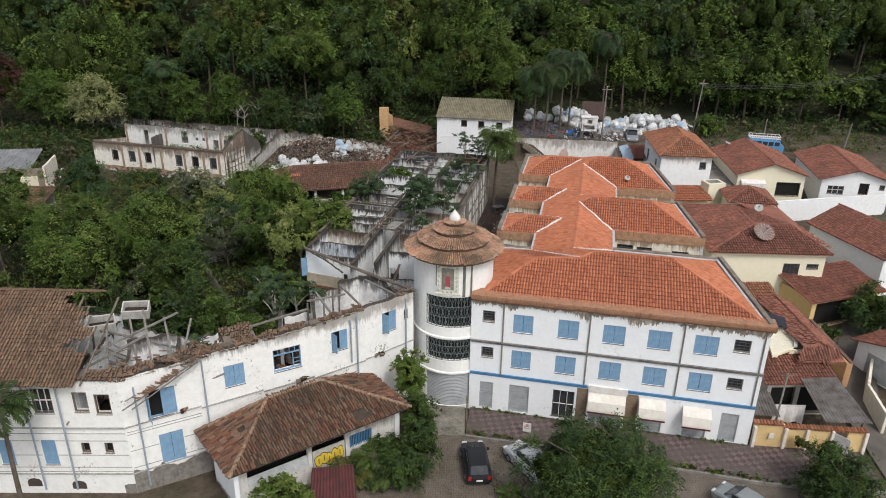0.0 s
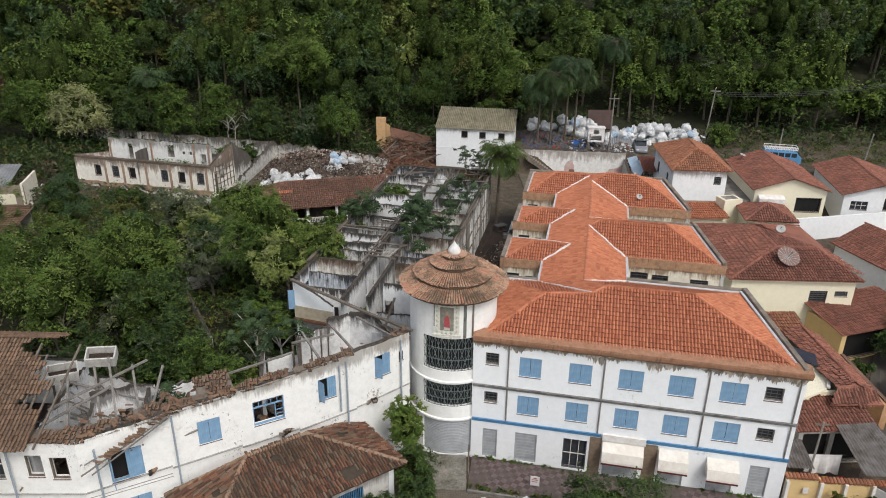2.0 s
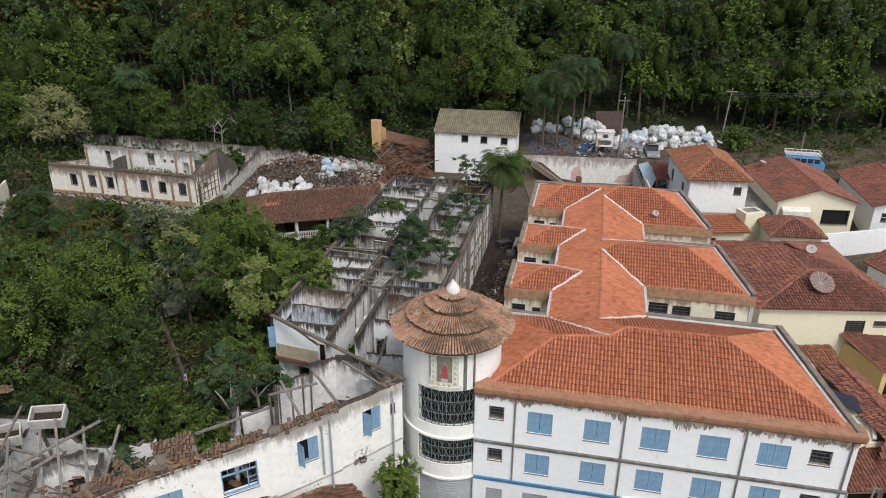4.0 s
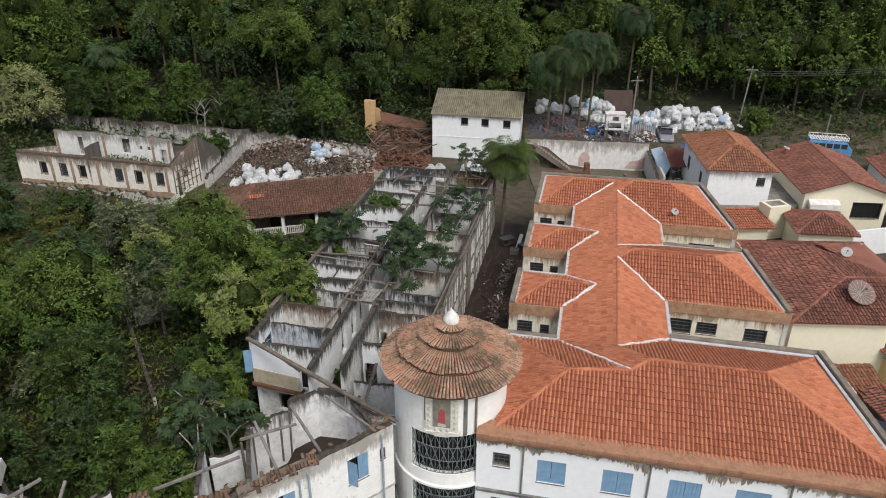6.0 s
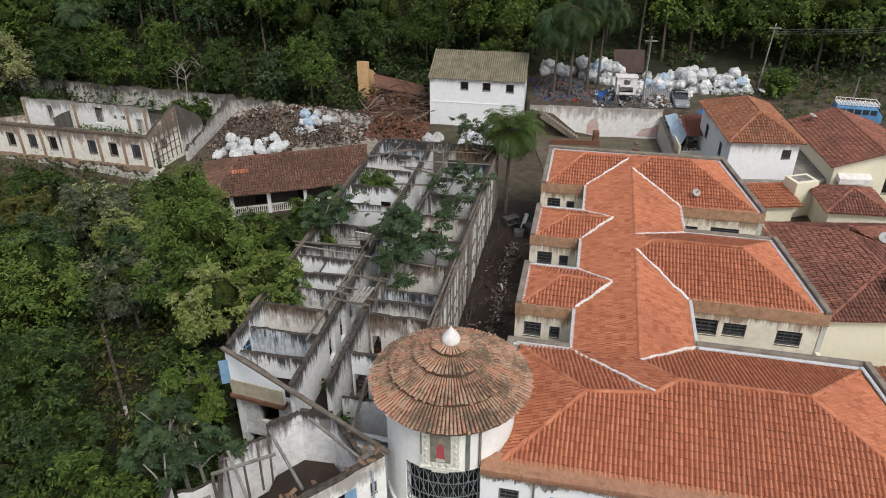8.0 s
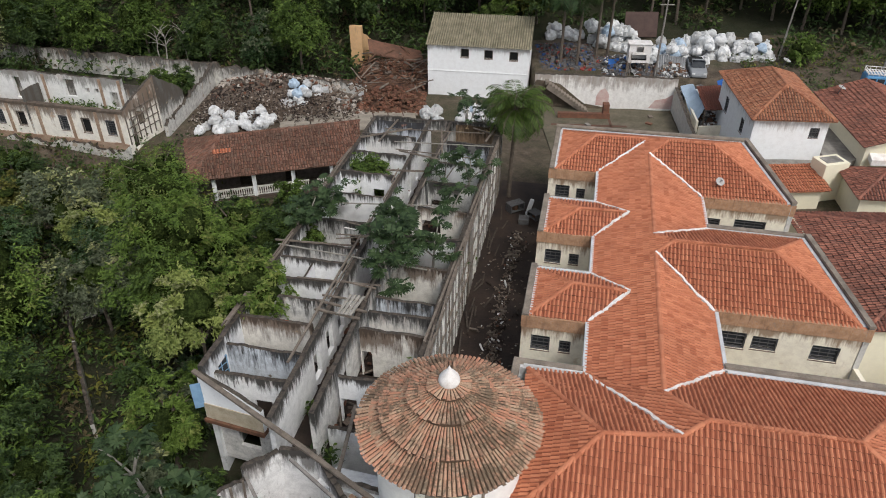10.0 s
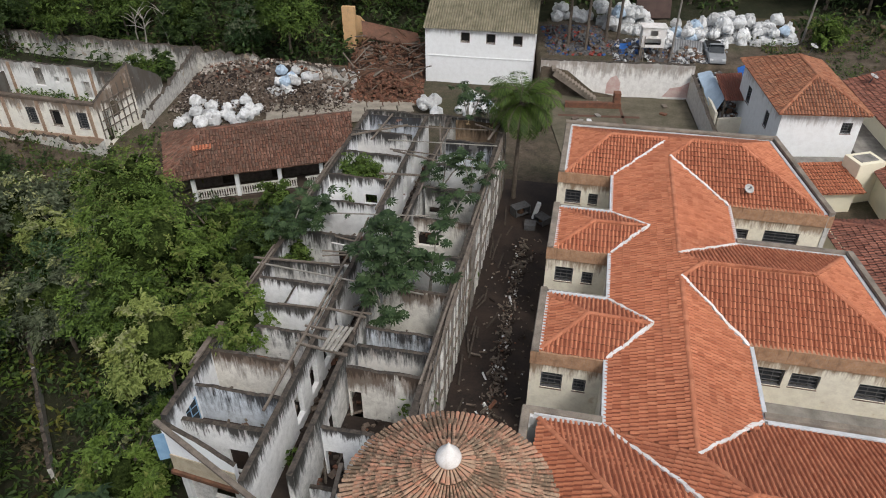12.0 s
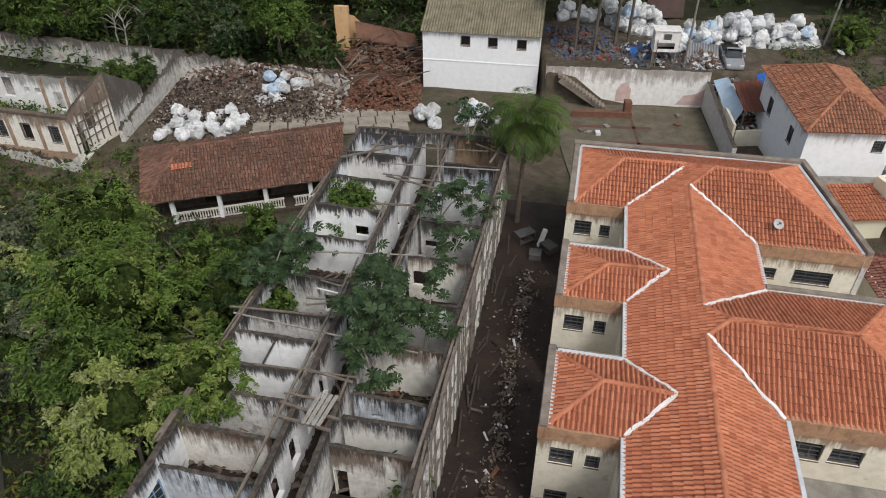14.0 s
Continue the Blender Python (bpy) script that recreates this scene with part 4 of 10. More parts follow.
planes += [
    # two small hipped bays over the alley
    [(0.3, 12.85, GB), (3.4, 12.85, GB), (5.35, 14.8, 10.6), (2.4, 14.9, 10.65)],
    [(2.4, 14.9, 10.65), (5.35, 14.8, 10.6), (3.4, 17.15, GB), (0.3, 17.1, GB)],
    [(0.3, 12.85, GB), (2.4, 14.9, 10.65), (0.3, 17.1, GB)],
    [(0.3, 21.15, GB), (3.4, 21.15, GB), (5.36, 23.0, 10.6), (2.4, 22.9, 10.65)],
    [(2.4, 22.9, 10.65), (5.36, 23.0, 10.6), (3.4, 25.25, GB), (0.3, 25.25, GB)],
    [(0.3, 21.15, GB), (2.4, 22.9, 10.65), (0.3, 25.25, GB)],
]
ridges = [(EL, LH), (LH, JN), (JN, RL), (RL, RR), (RR, ER), (RR, (RIGHT(10.4) - 0.55, 10.3, 9.75)), (LH, (0.75, 8.75, 9.8)), (RL, RF), (RF, MF), (MB, BF), (MF, ML), (MB, ML), (BF, BM), (BM, BX),
          (ML, MR), (MR, (RIGHT(15.1) - 0.4, 15.15, GB)), (MR, (RIGHT(23.35) - 0.45, 23.35, GB)),
          (BL, BX), (BM, BR), (BR, (RIGHT(27.45) - 0.4, 27.45, GB)), (BR, (RIGHT(36.6) - 0.55, 36.5, GB)), (BL, (0.4, 29.6, GB)), (BL, (0.45, 36.1, GB)),
          ((2.4, 14.9, 10.65), (5.2, 14.8, 10.62)), ((0.3, 12.85, GB), (2.4, 14.9, 10.65)), ((0.3, 17.1, GB), (2.4, 14.9, 10.65)),
          ((2.4, 22.9, 10.65), (5.2, 23.0, 10.62)), ((0.3, 21.15, GB), (2.4, 22.9, 10.65)), ((0.3, 25.25, GB), (2.4, 22.9, 10.65))]
main_roof = roof_on(main, planes, TILE_NEW, 0.21, 0.37, ridges, seed=3, rise=0.075, jitter=0.006, label="orange tiled hipped roof", single=lambda i, p: i == 0 and 3.0 < p.x < 10.0 and p.y > 0.9)
# valleys closed with white mortar and sheet gutters
def strip(name, pts, w, h, mat, wobble=0.0, seed=0):
    s = Shape()
    a, b = Vector(pts[0]), Vector(pts[1])
    cnt = max(2, int((b - a).length / 0.3)) if wobble else 1
    d = (b - a).normalized()
    side = Vector((-d.y, d.x, 0)).normalized()
    jr = random.Random(seed * 100 + 1)
    for j in range(cnt + 1):
        half = w / 2 * (jr.uniform(0.7, 1.3) if wobble else 1)
        c = a.lerp(b, j / cnt) + side * jr.uniform(-wobble, wobble)
        s.v += [tuple(c + side * half * x + Vector((0, 0, h / 2 * z + (jr.uniform(-0.02, 0.02) if wobble else 0)))) for x, z in ((-1, -1), (1, -1), (0.8, 1), (-0.8, 1))]
    s.f = [(j * 4 + k, j * 4 + (k + 1) % 4, j * 4 + 4 + (k + 1) % 4, j * 4 + 4 + k) for j in range(cnt) for k in range(4)] + [(3, 2, 1, 0), (cnt * 4, cnt * 4 + 1, cnt * 4 + 2, cnt * 4 + 3)]
    s.k = [0] * len(s.f)
    return part(name, s, mat, main)


up = Vector((0, 0, 0.09))
for i, (a, b) in enumerate((((3.4, 8.9, GB), JN), (RF, (9.8, 10.5, GB)), (MF, (9.85, 15.05, GB)), (MB, (10.25, 23.4, GB)), (BF, (10.25, 27.35, GB)), (VB, (3.4, 29.7, GB)),
                         ((3.4, 12.85, GB), (5.35, 14.8, 10.6)), ((5.35, 14.8, 10.6), (3.4, 17.15, GB)), ((3.4, 21.15, GB), (5.36, 23.0, 10.6)), ((5.36, 23.0, 10.6), (3.4, 25.25, GB)))):
    strip("valley_mortar", [Vector(a) + up, Vector(b) + up], 0.17, 0.12, MORTAR, 0.05, i)
gutters = [[(3.35, 9.0, 9.84), (3.35, 12.75, 9.84)], [(3.35, 17.15, 9.84), (3.35, 21.05, 9.84)], [(3.35, 25.25, 9.84), (3.35, 29.6, 9.84)], [(0.5, 9.0, 9.9), (3.3, 9.0, 9.9)], [(0.4, 17.15, 9.86), (3.3, 17.15, 9.86)], [(0.4, 25.3, 9.86), (3.3, 25.3, 9.86)]]
gutters += [[(9.95, 10.5, 9.84), (9.95, 15.0, 9.84)], [(10.25, 23.45, 9.84), (10.25, 27.35, 9.84)], [(10.0, 10.45, 9.86), (RIGHT(10.4) - 0.5, 10.4, 9.86)], [(10.25, 23.45, 9.86), (RIGHT(23.35) - 0.5, 23.45, 9.86)]]
gutters += [[(RIGHT(0.4) - 0.45, 0.5, 9.95), (RIGHT(10.4) - 0.5, 10.4, 9.95)], [(RIGHT(15.2) - 0.42, 15.2, 9.9), (RIGHT(23.35) - 0.45, 23.35, 9.9)], [(RIGHT(27.45) - 0.42, 27.45, 9.9), (RIGHT(36.5) - 0.5, 36.5, 9.9)], [(0.4, 36.2, 9.9), (RIGHT(36.5) - 0.5, 36.5, 9.9)],
            [(0.38, 12.85, 9.86), (0.38, 17.1, 9.86)], [(0.38, 21.15, 9.86), (0.38, 25.25, 9.86)], [(0.42, 29.65, 9.86), (0.42, 36.1, 9.86)]]
for pts in gutters:
    strip("gutter", pts, 0.22, 0.06, GUTTER)
for pts in ([(RIGHT(0) - 0.15, 0, 10.07), (RIGHT(10.7) - 0.15, 10.7, 10.07)], [(RIGHT(15.1) - 0.15, 15.0, 10.07), (RIGHT(23.55) - 0.15, 23.55, 10.07)], [(RIGHT(27.4) - 0.15, 27.35, 10.07), (RIGHT(36.85) - 0.15, 36.85, 10.07)], [(RIGHT(36.85), 36.65, 10.06), (-0.05, 36.4, 10.06)],
            [(RIGHT(10.5), 10.75, 9.92), (9.9, 10.75, 9.92)], [(RIGHT(23.45), 23.6, 9.92), (10.25, 23.6, 9.92)], [(0.15, 0.6, 9.96), (0.15, 9.2, 9.96)], [(0.0, 9.14, 9.92), (3.3, 9.14, 9.92)],
            [(0.15, 12.65, 9.92), (0.15, 17.35, 9.92)], [(0.15, 20.95, 9.92), (0.15, 25.55, 9.92)], [(0.15, 29.4, 9.92), (0.15, 36.45, 9.92)], [(0.0, 17.2, 9.78), (3.3, 17.2, 9.78)], [(0.0, 25.4, 9.78), (3.3, 25.4, 9.78)]):
    strip("parapet_coping", pts, 0.38, 0.12, COPING)

# ---- tower ----
tower = thing("round_tower", "round cream tower with barrel-tiled cone roof and iron lattice windows", "tower", m=Matrix.Translation((0.38, 48.25, 0)))
TR = 2.95
sh = Shape()
# the drum is broken by the two lattice windows and the garage mouth, which face the street
A0, A1 = radians(-131), radians(-59)
bands = [(-0.5, 0.3, 0), (0.3, 3.15, 1), (3.15, 4.3, 0), (4.3, 6.1, 1), (6.1, 7.1, 0), (7.1, 9.6, 1), (9.6, 12.6, 0)]
for zl, zh, gap in bands:
    if gap:
        sh.turned([(TR, zl), (TR, zh)], 36, 0, start=A1, sweep=2 * math.pi - (A1 - A0))
        sh.turned([(TR - 0.3, zl), (TR - 0.3, zh)], 36, 0, start=A1, sweep=2 * math.pi - (A1 - A0))
        for a in (A0, A1):
            c_, s_ = math.cos(a), math.sin(a)
            sh.add([(c_ * TR, s_ * TR, zl), (c_ * (TR - 0.3), s_ * (TR - 0.3), zl), (c_ * (TR - 0.3), s_ * (TR - 0.3), zh), (c_ * TR, s_ * TR, zh)], [(0, 1, 2, 3)])
    else:
        sh.turned([(TR, zl), (TR, zh), (TR - 0.3, zh), (TR - 0.3, zl), (TR, zl)], 48)
part("drum", sh, TOWER_WALL, tower)
for z in (3.2, 6.2):
    part("ledge", Shape().turned([(TR, z), (TR + 0.10, z), (TR + 0.10, z + 0.12), (TR, z + 0.16)], 48), TOWER_WALL, tower)
# Near-black cylinder that gives the inside of the drum its shade.
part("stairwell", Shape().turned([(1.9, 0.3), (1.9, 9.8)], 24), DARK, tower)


def lattice(zl, zh):
    s = Shape()
    cols, rad = 16, TR - 0.08
    def pt(a, z):
        return (math.cos(a) * rad, math.sin(a) * rad, z)
    for i in range(cols + 1):
        a = A0 + (A1 - A0) * i / cols
        s.beam(pt(a, zl), pt(a, zh), 0.03, 0.03)
    for z in (zl + 0.03, zl + (zh - zl) * 0.33, zl + (zh - zl) * 0.67, zh - 0.03):
        for i in range(cols):
            s.beam(pt(A0 + (A1 - A0) * i / cols, z), pt(A0 + (A1 - A0) * (i + 1) / cols, z), 0.03, 0.03)
    for i in range(0, cols, 2):
        for j in range(2):
            za, zb = zl + (zh - zl) * j / 2, zl + (zh - zl) * (j + 1) / 2
            b0, b1 = A0 + (A1 - A0) * i / cols, A0 + (A1 - A0) * (i + 2) / cols
            s.beam(pt(b0, za), pt(b1, zb), 0.026, 0.026)
            s.beam(pt(b1, za), pt(b0, zb), 0.026, 0.026)
    return s


for zl, zh in ((4.3, 6.1), (7.1, 9.6)):
    part("lattice_window", lattice(zl, zh), LATTICE, tower, "iron lattice window grille")
s = Shape()
for i in range(22):
    z = 0.3 + i * 0.13
    s.turned([(TR - 0.12, z), (TR - 0.09, z + 0.06), (TR - 0.12, z + 0.125)], 14, 0, start=A0, sweep=A1 - A0)
tagged(part("roller_slats", s, SHUTTER, tower, "grey roller door"), kind="stuff")
# framed picture panel over the windows
s = Shape()
pa = radians(-97)
pm = Matrix.Rotation(pa + math.pi / 2, 4, "Z") @ Matrix.Translation((0, -TR - 0.03, 0))
s.box(-0.80, -0.05, 9.95, 0.80, 0.12, 12.25, 0, pm).box(-0.5, -0.09, 12.25, 0.5, 0.10, 12.42, 0, pm).box(-0.92, -0.10, 9.86, 0.92, 0.1, 9.98, 0, pm).box(-0.36, -0.1, 9.68, 0.36, 0.1, 9.84, 0, pm)
frame_ob = part("picture_frame", s, plain("ornate_frame", (0.80, 0.77, 0.68), (0.52, 0.52, 0.44), 7.0, 0.8, 0.0, 0.5), tower, "ornate cream frame with green scrolls")
SCROLL = plain("grey_green_scroll", (0.40, 0.43, 0.36), (0.62, 0.60, 0.52), 9.0, 0.8, 0.0, 0.5)
for sx, sz, big_ in [(x_, z_, 0) for x_ in (-0.64, 0.64) for z_ in (10.25, 10.6, 10.95, 11.3, 11.65, 12.0)] + [(x_, z_, 1) for x_ in (-0.3, 0.0, 0.3) for z_ in (10.08, 12.14)]:
    rr_ = 0.085 + 0.02 * big_
    part("scroll", Shape().add([pm @ Vector((sx + rr_ * k_ * math.cos(t_), -0.055 - (0.05 if k_ < 0.9 else 0), sz + rr_ * k_ * 1.3 * math.sin(t_))) for k_ in (1.0, 0.5) for t_ in [2 * math.pi * q_ / 8 for q_ in range(8)]], [tuple(range(8, 16))] + [(q_, (q_ + 1) % 8, 8 + (q_ + 1) % 8, 8 + q_) for q_ in range(8)]), SCROLL, frame_ob)
s = Shape().box(-0.44, -0.085, 10.28, 0.44, -0.052, 11.95, 0, pm)
part("picture_ground", s, plain("picture_ground", (0.30, 0.28, 0.23), (0.13, 0.125, 0.10), 2.0), frame_ob)
s = Shape().add([pm @ Vector(p_) for p_ in ((-0.17, -0.09, 10.55), (0.2, -0.09, 10.5), (0.16, -0.09, 11.25), (0.02, -0.09, 11.4), (-0.16, -0.09, 11.2))], [(0, 1, 2, 3, 4)])
part("picture_patch", s, plain("faded_red", (0.42, 0.06, 0.07), (0.33, 0.10, 0.10), 8.0), frame_ob)
s = Shape().add([pm @ Vector(p_) for p_ in ((-0.2, -0.09, 10.32), (0.22, -0.09, 10.32), (0.2, -0.09, 10.48), (-0.17, -0.09, 10.53))], [(0, 1, 2, 3)])
part("picture_patch", s, plain("faded_white", (0.6, 0.56, 0.5), (0.45, 0.4, 0.35), 8.0), frame_ob)
s = Shape().add([pm @ Vector((0.01 + 0.1 * math.cos(q_), -0.09, 11.56 + 0.13 * math.sin(q_))) for q_ in [2 * math.pi * k_ / 9 for k_ in range(9)]], [tuple(range(9))])
part("picture_patch", s, plain("faded_ochre", (0.42, 0.30, 0.18), (0.3, 0.2, 0.12), 8.0), frame_ob)
MOULD = plain("green_black_mould", (0.20, 0.205, 0.18), (0.075, 0.08, 0.07), 3.0)
for a, w_, lo_ in ((-76.5, 4.2, 9.62), (-114.5, 1.8, 10.4)):
    part("mouldy_pilaster", Shape().turned([(TR + 0.005, lo_), (TR + 0.015, lo_ + 0.1), (TR + 0.015, 12.3), (TR + 0.005, 12.4)], 4, start=radians(a), sweep=radians(w_)), MOULD, tower)
# cone roof in three tiers of barrel tiles
RT = 3.58
tiers = [(RT, 12.42, 2.40, 12.98), (2.62, 13.12, 1.36, 13.64), (1.55, 13.80, 0.60, 14.16), (0.80, 14.28, 0.22, 14.48)]
s = Shape()
s.turned([(RT - 0.05, 12.32), (RT - 0.02, 12.40), (2.40, 12.97), (2.56, 12.99), (2.58, 13.10), (1.36, 13.62), (1.49, 13.65), (1.51, 13.78), (0.60, 14.14), (0.74, 14.17), (0.76, 14.26), (0.1, 14.48)], 48)
s.turned([(RT - 0.05, 12.34), (TR, 12.6)], 48)
# Bed coloured dark for the shade in the gaps between cover tiles.
cone = part("cone_roof", s, plain("shaded_cone_bed", (0.15, 0.095, 0.062), (0.07, 0.052, 0.037), 3.0), tower, "tiered cone of mossy barrel tiles")


def barrel(count, r0, z0, r1, z1, rows, seed):
    """Rings of round cover tiles on one tier, each row lapping the one below it."""
    vs, fs = [], []
    jr = random.Random(seed)
    L = math.hypot(r0 - r1, z1 - z0)
    nx_, nz_ = (z1 - z0) / L, (r0 - r1) / L
    for i in range(count):
        a = 2 * math.pi * (i + jr.uniform(-0.06, 0.06)) / count
        for row in range(rows):
            k0, k1 = row / rows + jr.uniform(-0.05, 0.04) - (0.03 if row == 0 else 0.06), (row + 1.12) / rows
            lift = 0.045 + 0.02 * jr.random()
            tw = jr.uniform(-0.14, 0.14) / count
            base = len(vs)
            for kk, up_, wd in ((k0, lift + 0.07, 0.76), (k1, lift - 0.015, 0.60)):
                rr, zz = r0 + (r1 - r0) * kk, z0 + (z1 - z0) * kk
                half = math.pi * rr / count * wd * 1.06
                for k_ in range(5):
                    t_ = math.pi * k_ / 4
                    off, hgt = math.cos(t_) * half, math.sin(t_) * min(half * 0.8, 0.07) + up_ - 0.03
                    R_ = rr + nx_ * hgt
                    ang = a + off / max(rr, 0.05) + (tw if wd > 0.7 else -tw)
                    vs.append((R_ * math.cos(ang), R_ * math.sin(ang), zz + nz_ * hgt))
            fs += [(base + k_, base + k_ + 1, base + 6 + k_, base + 5 + k_) for k_ in range(4)]
    return np.array(vs), np.array(fs)


for i, (r0, z0, r1, z1) in enumerate(tiers):
    v_, f_ = barrel((122, 92, 56, 28)[i], r0, z0, r1, z1, (2, 3, 2, 1)[i], i)
    tagged(part("barrel_tiles", mesh_np("barrel_tiles", v_, f_, TILE_TOWER), None, cone), kind="stuff")
part("finial", Shape().turned([(0.30, 14.38), (0.39, 14.47), (0.42, 14.60), (0.38, 14.75), (0.26, 14.92), (0.13, 15.07), (0.05, 15.2), (0.0, 15.32)], 20), MORTAR, tower, "white pointed finial", smooth=True)
for a in (-64,):
    part("rain_pipe", Shape().tube([(math.cos(radians(a)) * (TR + 0.06), math.sin(radians(a)) * (TR + 0.06), z) for z in (12.5, 9.75)], [0.06, 0.06], 8), COPING, tower)

# ---- the long roofless building ----
ruin = thing("ruined_building", "long roofless building with streaked white walls and open rooms", "ruin", m=SITE)
RT_Z, RF_Z, LF_Z = 9.5, 6.3, 6.85  # wall tops, floor of the rooms by the alley, floor of the rooms by the courtyard
UL, CL, CR, UR = -15.0, -10.4, -8.4, -4.35
LEFT_V = [8.25, 10.05, 12.0, 13.75, 15.7, 17.4, 20.1, 23.8, 26.75, 30.0, 33.0]
RIGHT_V = [6.75, 10.2, 11.8, 13.2, 16.2, 19.3, 23.15, 26.3, 29.75, 32.8]
wall_mats = [RUIN_WALL, WALL_TOP]


def long_wall(name, u, v0, v1, z0, thick, doors, seed, mats=None, z1=RT_Z):
    part(name, Shape().wall((u, v0), (u, v1), z0, z1, thick, doors, rag=0.07, top=1, seed=seed), mats or wall_mats, ruin)


def door_row(vs, off, rnd, low=RF_Z, high=2.3, v0=0.0):
    r = random.Random(rnd)
    return [(a + r.uniform(0.4, max(0.5, (b - a) - 1.3)) - v0, 0, low, low + high) for a, b in zip(vs[:-1], vs[1:]) if b - a > 1.7]


def with_width(rows, w):
    return [(a, a + w, lo, hi) for a, _, lo, hi in rows]


INNER_WALL = plaster("inner_limewash", (0.84, 0.84, 0.83), amount=0.34, streak=0.85, crown=0.6, stain=(0.075, 0.07, 0.062), patch=(0.34, 0.26, 0.19), drip=9.3, grime=0.4, run_length=1.2)
FRONT_WALL = plaster("mouldy_front_limewash", (0.82, 0.82, 0.81), amount=0.4, streak=0.9, crown=0.7, stain=(0.07, 0.066, 0.06), patch=(0.38, 0.29, 0.21), drip=8.4, grime=0.4, run_length=1.3)
long_wall("outer_wall", UL, 6.0, 36.4, 1.2, -0.3, [(a, a + 0.9, 7.0, 8.4) for a in (1.2, 9.0, 16.0, 22.0)], 1)
long_wall("corridor_wall", CL, 3.6, 36.3, RF_Z - 0.4, -0.25, with_width(door_row(LEFT_V, 0, 3, low=LF_Z, high=1.7, v0=3.6), 0.9), 2, [INNER_WALL, WALL_TOP])
long_wall("corridor_wall", CR, 4.2, 36.5, RF_Z - 0.4, 0.25, with_width(door_row(RIGHT_V, 0, 5, high=1.9, v0=4.2), 0.9), 3, [RUIN_SIDE, WALL_TOP])
side_open = [(v - 4.2, v - 4.2 + 0.9, 6.8, 8.5) for v in (6.8, 10.6, 14.3, 17.4, 20.6, 24.0, 28.2, 30.6)] + [(v - 4.2, v - 4.2 + 0.9, 3.6, 5.2) for v in (12.0, 16.0, 20.6, 24.6, 28.6, 32.0)]
part("outer_wall", Shape().wall((UR, 4.2), (UR, 36.8), 2.5, RT_Z, 0.35, side_open, rag=0.10, top=1, seed=4), [RUIN_SIDE, WALL_TOP], ruin)
# studs and pilasters that scar the alley side
sr = random.Random(31)
v = 4.8
while v < 36.4:
    wd = sr.uniform(0.10, 0.24)
    part("stud", Shape().box(UR + 0.003, v, 2.8 + sr.uniform(0, 1.2), UR + sr.uniform(0.03, 0.10), v + wd, 9.5 - sr.choice((0, 0.05, 0.1, 0.3, 0.9))), sr.choice((WOOD_OLD, WOOD_PALE, WOOD_PALE, RUIN_SIDE)), ruin)
    v += wd + sr.uniform(0.2, 0.6)
for zz in (8.9, 7.1, 5.7):
    part("rail", Shape().box(UR + 0.003, 4.6, zz, UR + 0.10, 36.6, zz + 0.12), WOOD_OLD, ruin)
SOOT_BLUE = plaster("blue_grey_sooty_limewash", (0.62, 0.67, 0.72), amount=0.6, streak=0.95, crown=1.0, stain=(0.04, 0.042, 0.045), patch=(0.20, 0.19, 0.18), drip=9.4, grime=0.6, run_length=2.2)
CREAM_RUIN = plaster("cream_ruined_limewash", (0.78, 0.75, 0.68), amount=0.5, streak=0.85, crown=0.5, stain=(0.11, 0.07, 0.045), patch=(0.40, 0.28, 0.18), drip=9.4, grime=0.5, run_length=1.8)
BRIGHT_RUIN = plaster("bright_ruined_limewash", (0.86, 0.865, 0.86), amount=0.28, streak=0.9, crown=0.5, stain=(0.065, 0.06, 0.055), patch=(0.45, 0.42, 0.38), drip=9.4, grime=0.3, run_length=0.9)
LEFT_PAINT = [SOOT_BLUE, CREAM_RUIN, RUIN_SIDE, BRIGHT_RUIN, BRIGHT_RUIN, RUIN_SIDE, RUIN_SIDE, BRIGHT_RUIN, BRIGHT_RUIN, BRIGHT_RUIN, RUIN_WALL]
RIGHT_PAINT = [BRIGHT_RUIN, CREAM_RUIN, RUIN_WALL, SOOT_BLUE, CREAM_RUIN, BRIGHT_RUIN, CREAM_RUIN, RUIN_SIDE, BRIGHT_RUIN, SOOT_BLUE]
LEFT_OPEN = {6: [(3.05, 3.75, 7.35, 8.5)], 8: [(2.68, 3.5, 7.5, 8.22)]}
RIGHT_OPEN = {0: [(0.08, 0.85, 6.3, 8.0)], 1: [(0.06, 0.62, 6.3, 8.04)], 3: [(0.75, 1.25, 7.95, 8.2)], 6: [(0.26, 1.55, 7.3, 8.33)], 7: [(0.23, 0.95, 7.6, 8.1)]}
for i, v in enumerate(LEFT_V):
    r = random.Random(i)
    zz = RT_Z - r.choice((0, 0.05, 0.15, 0.5 if i in (0, 3) else 0.1))
    op = LEFT_OPEN.get(i, [])
    part("cross_wall", Shape().wall((UL + 0.01, v), (CL - 0.26, v), RF_Z - 0.4, zz, 0.2, op, rag=0.09, top=1, seed=20 + i), [LEFT_PAINT[i], WALL_TOP], ruin)
for i, v in enumerate(RIGHT_V):
    r = random.Random(50 + i)
    zz = RT_Z - r.choice((0, 0.1, 0.25))
    op = RIGHT_OPEN.get(i, [])
    part("cross_wall", Shape().wall((CR + 0.26, v), (UR - 0.01, v), RF_Z - 0.4, zz, 0.2, op, rag=0.09, top=1, seed=40 + i), [RIGHT_PAINT[i], WALL_TOP], ruin)
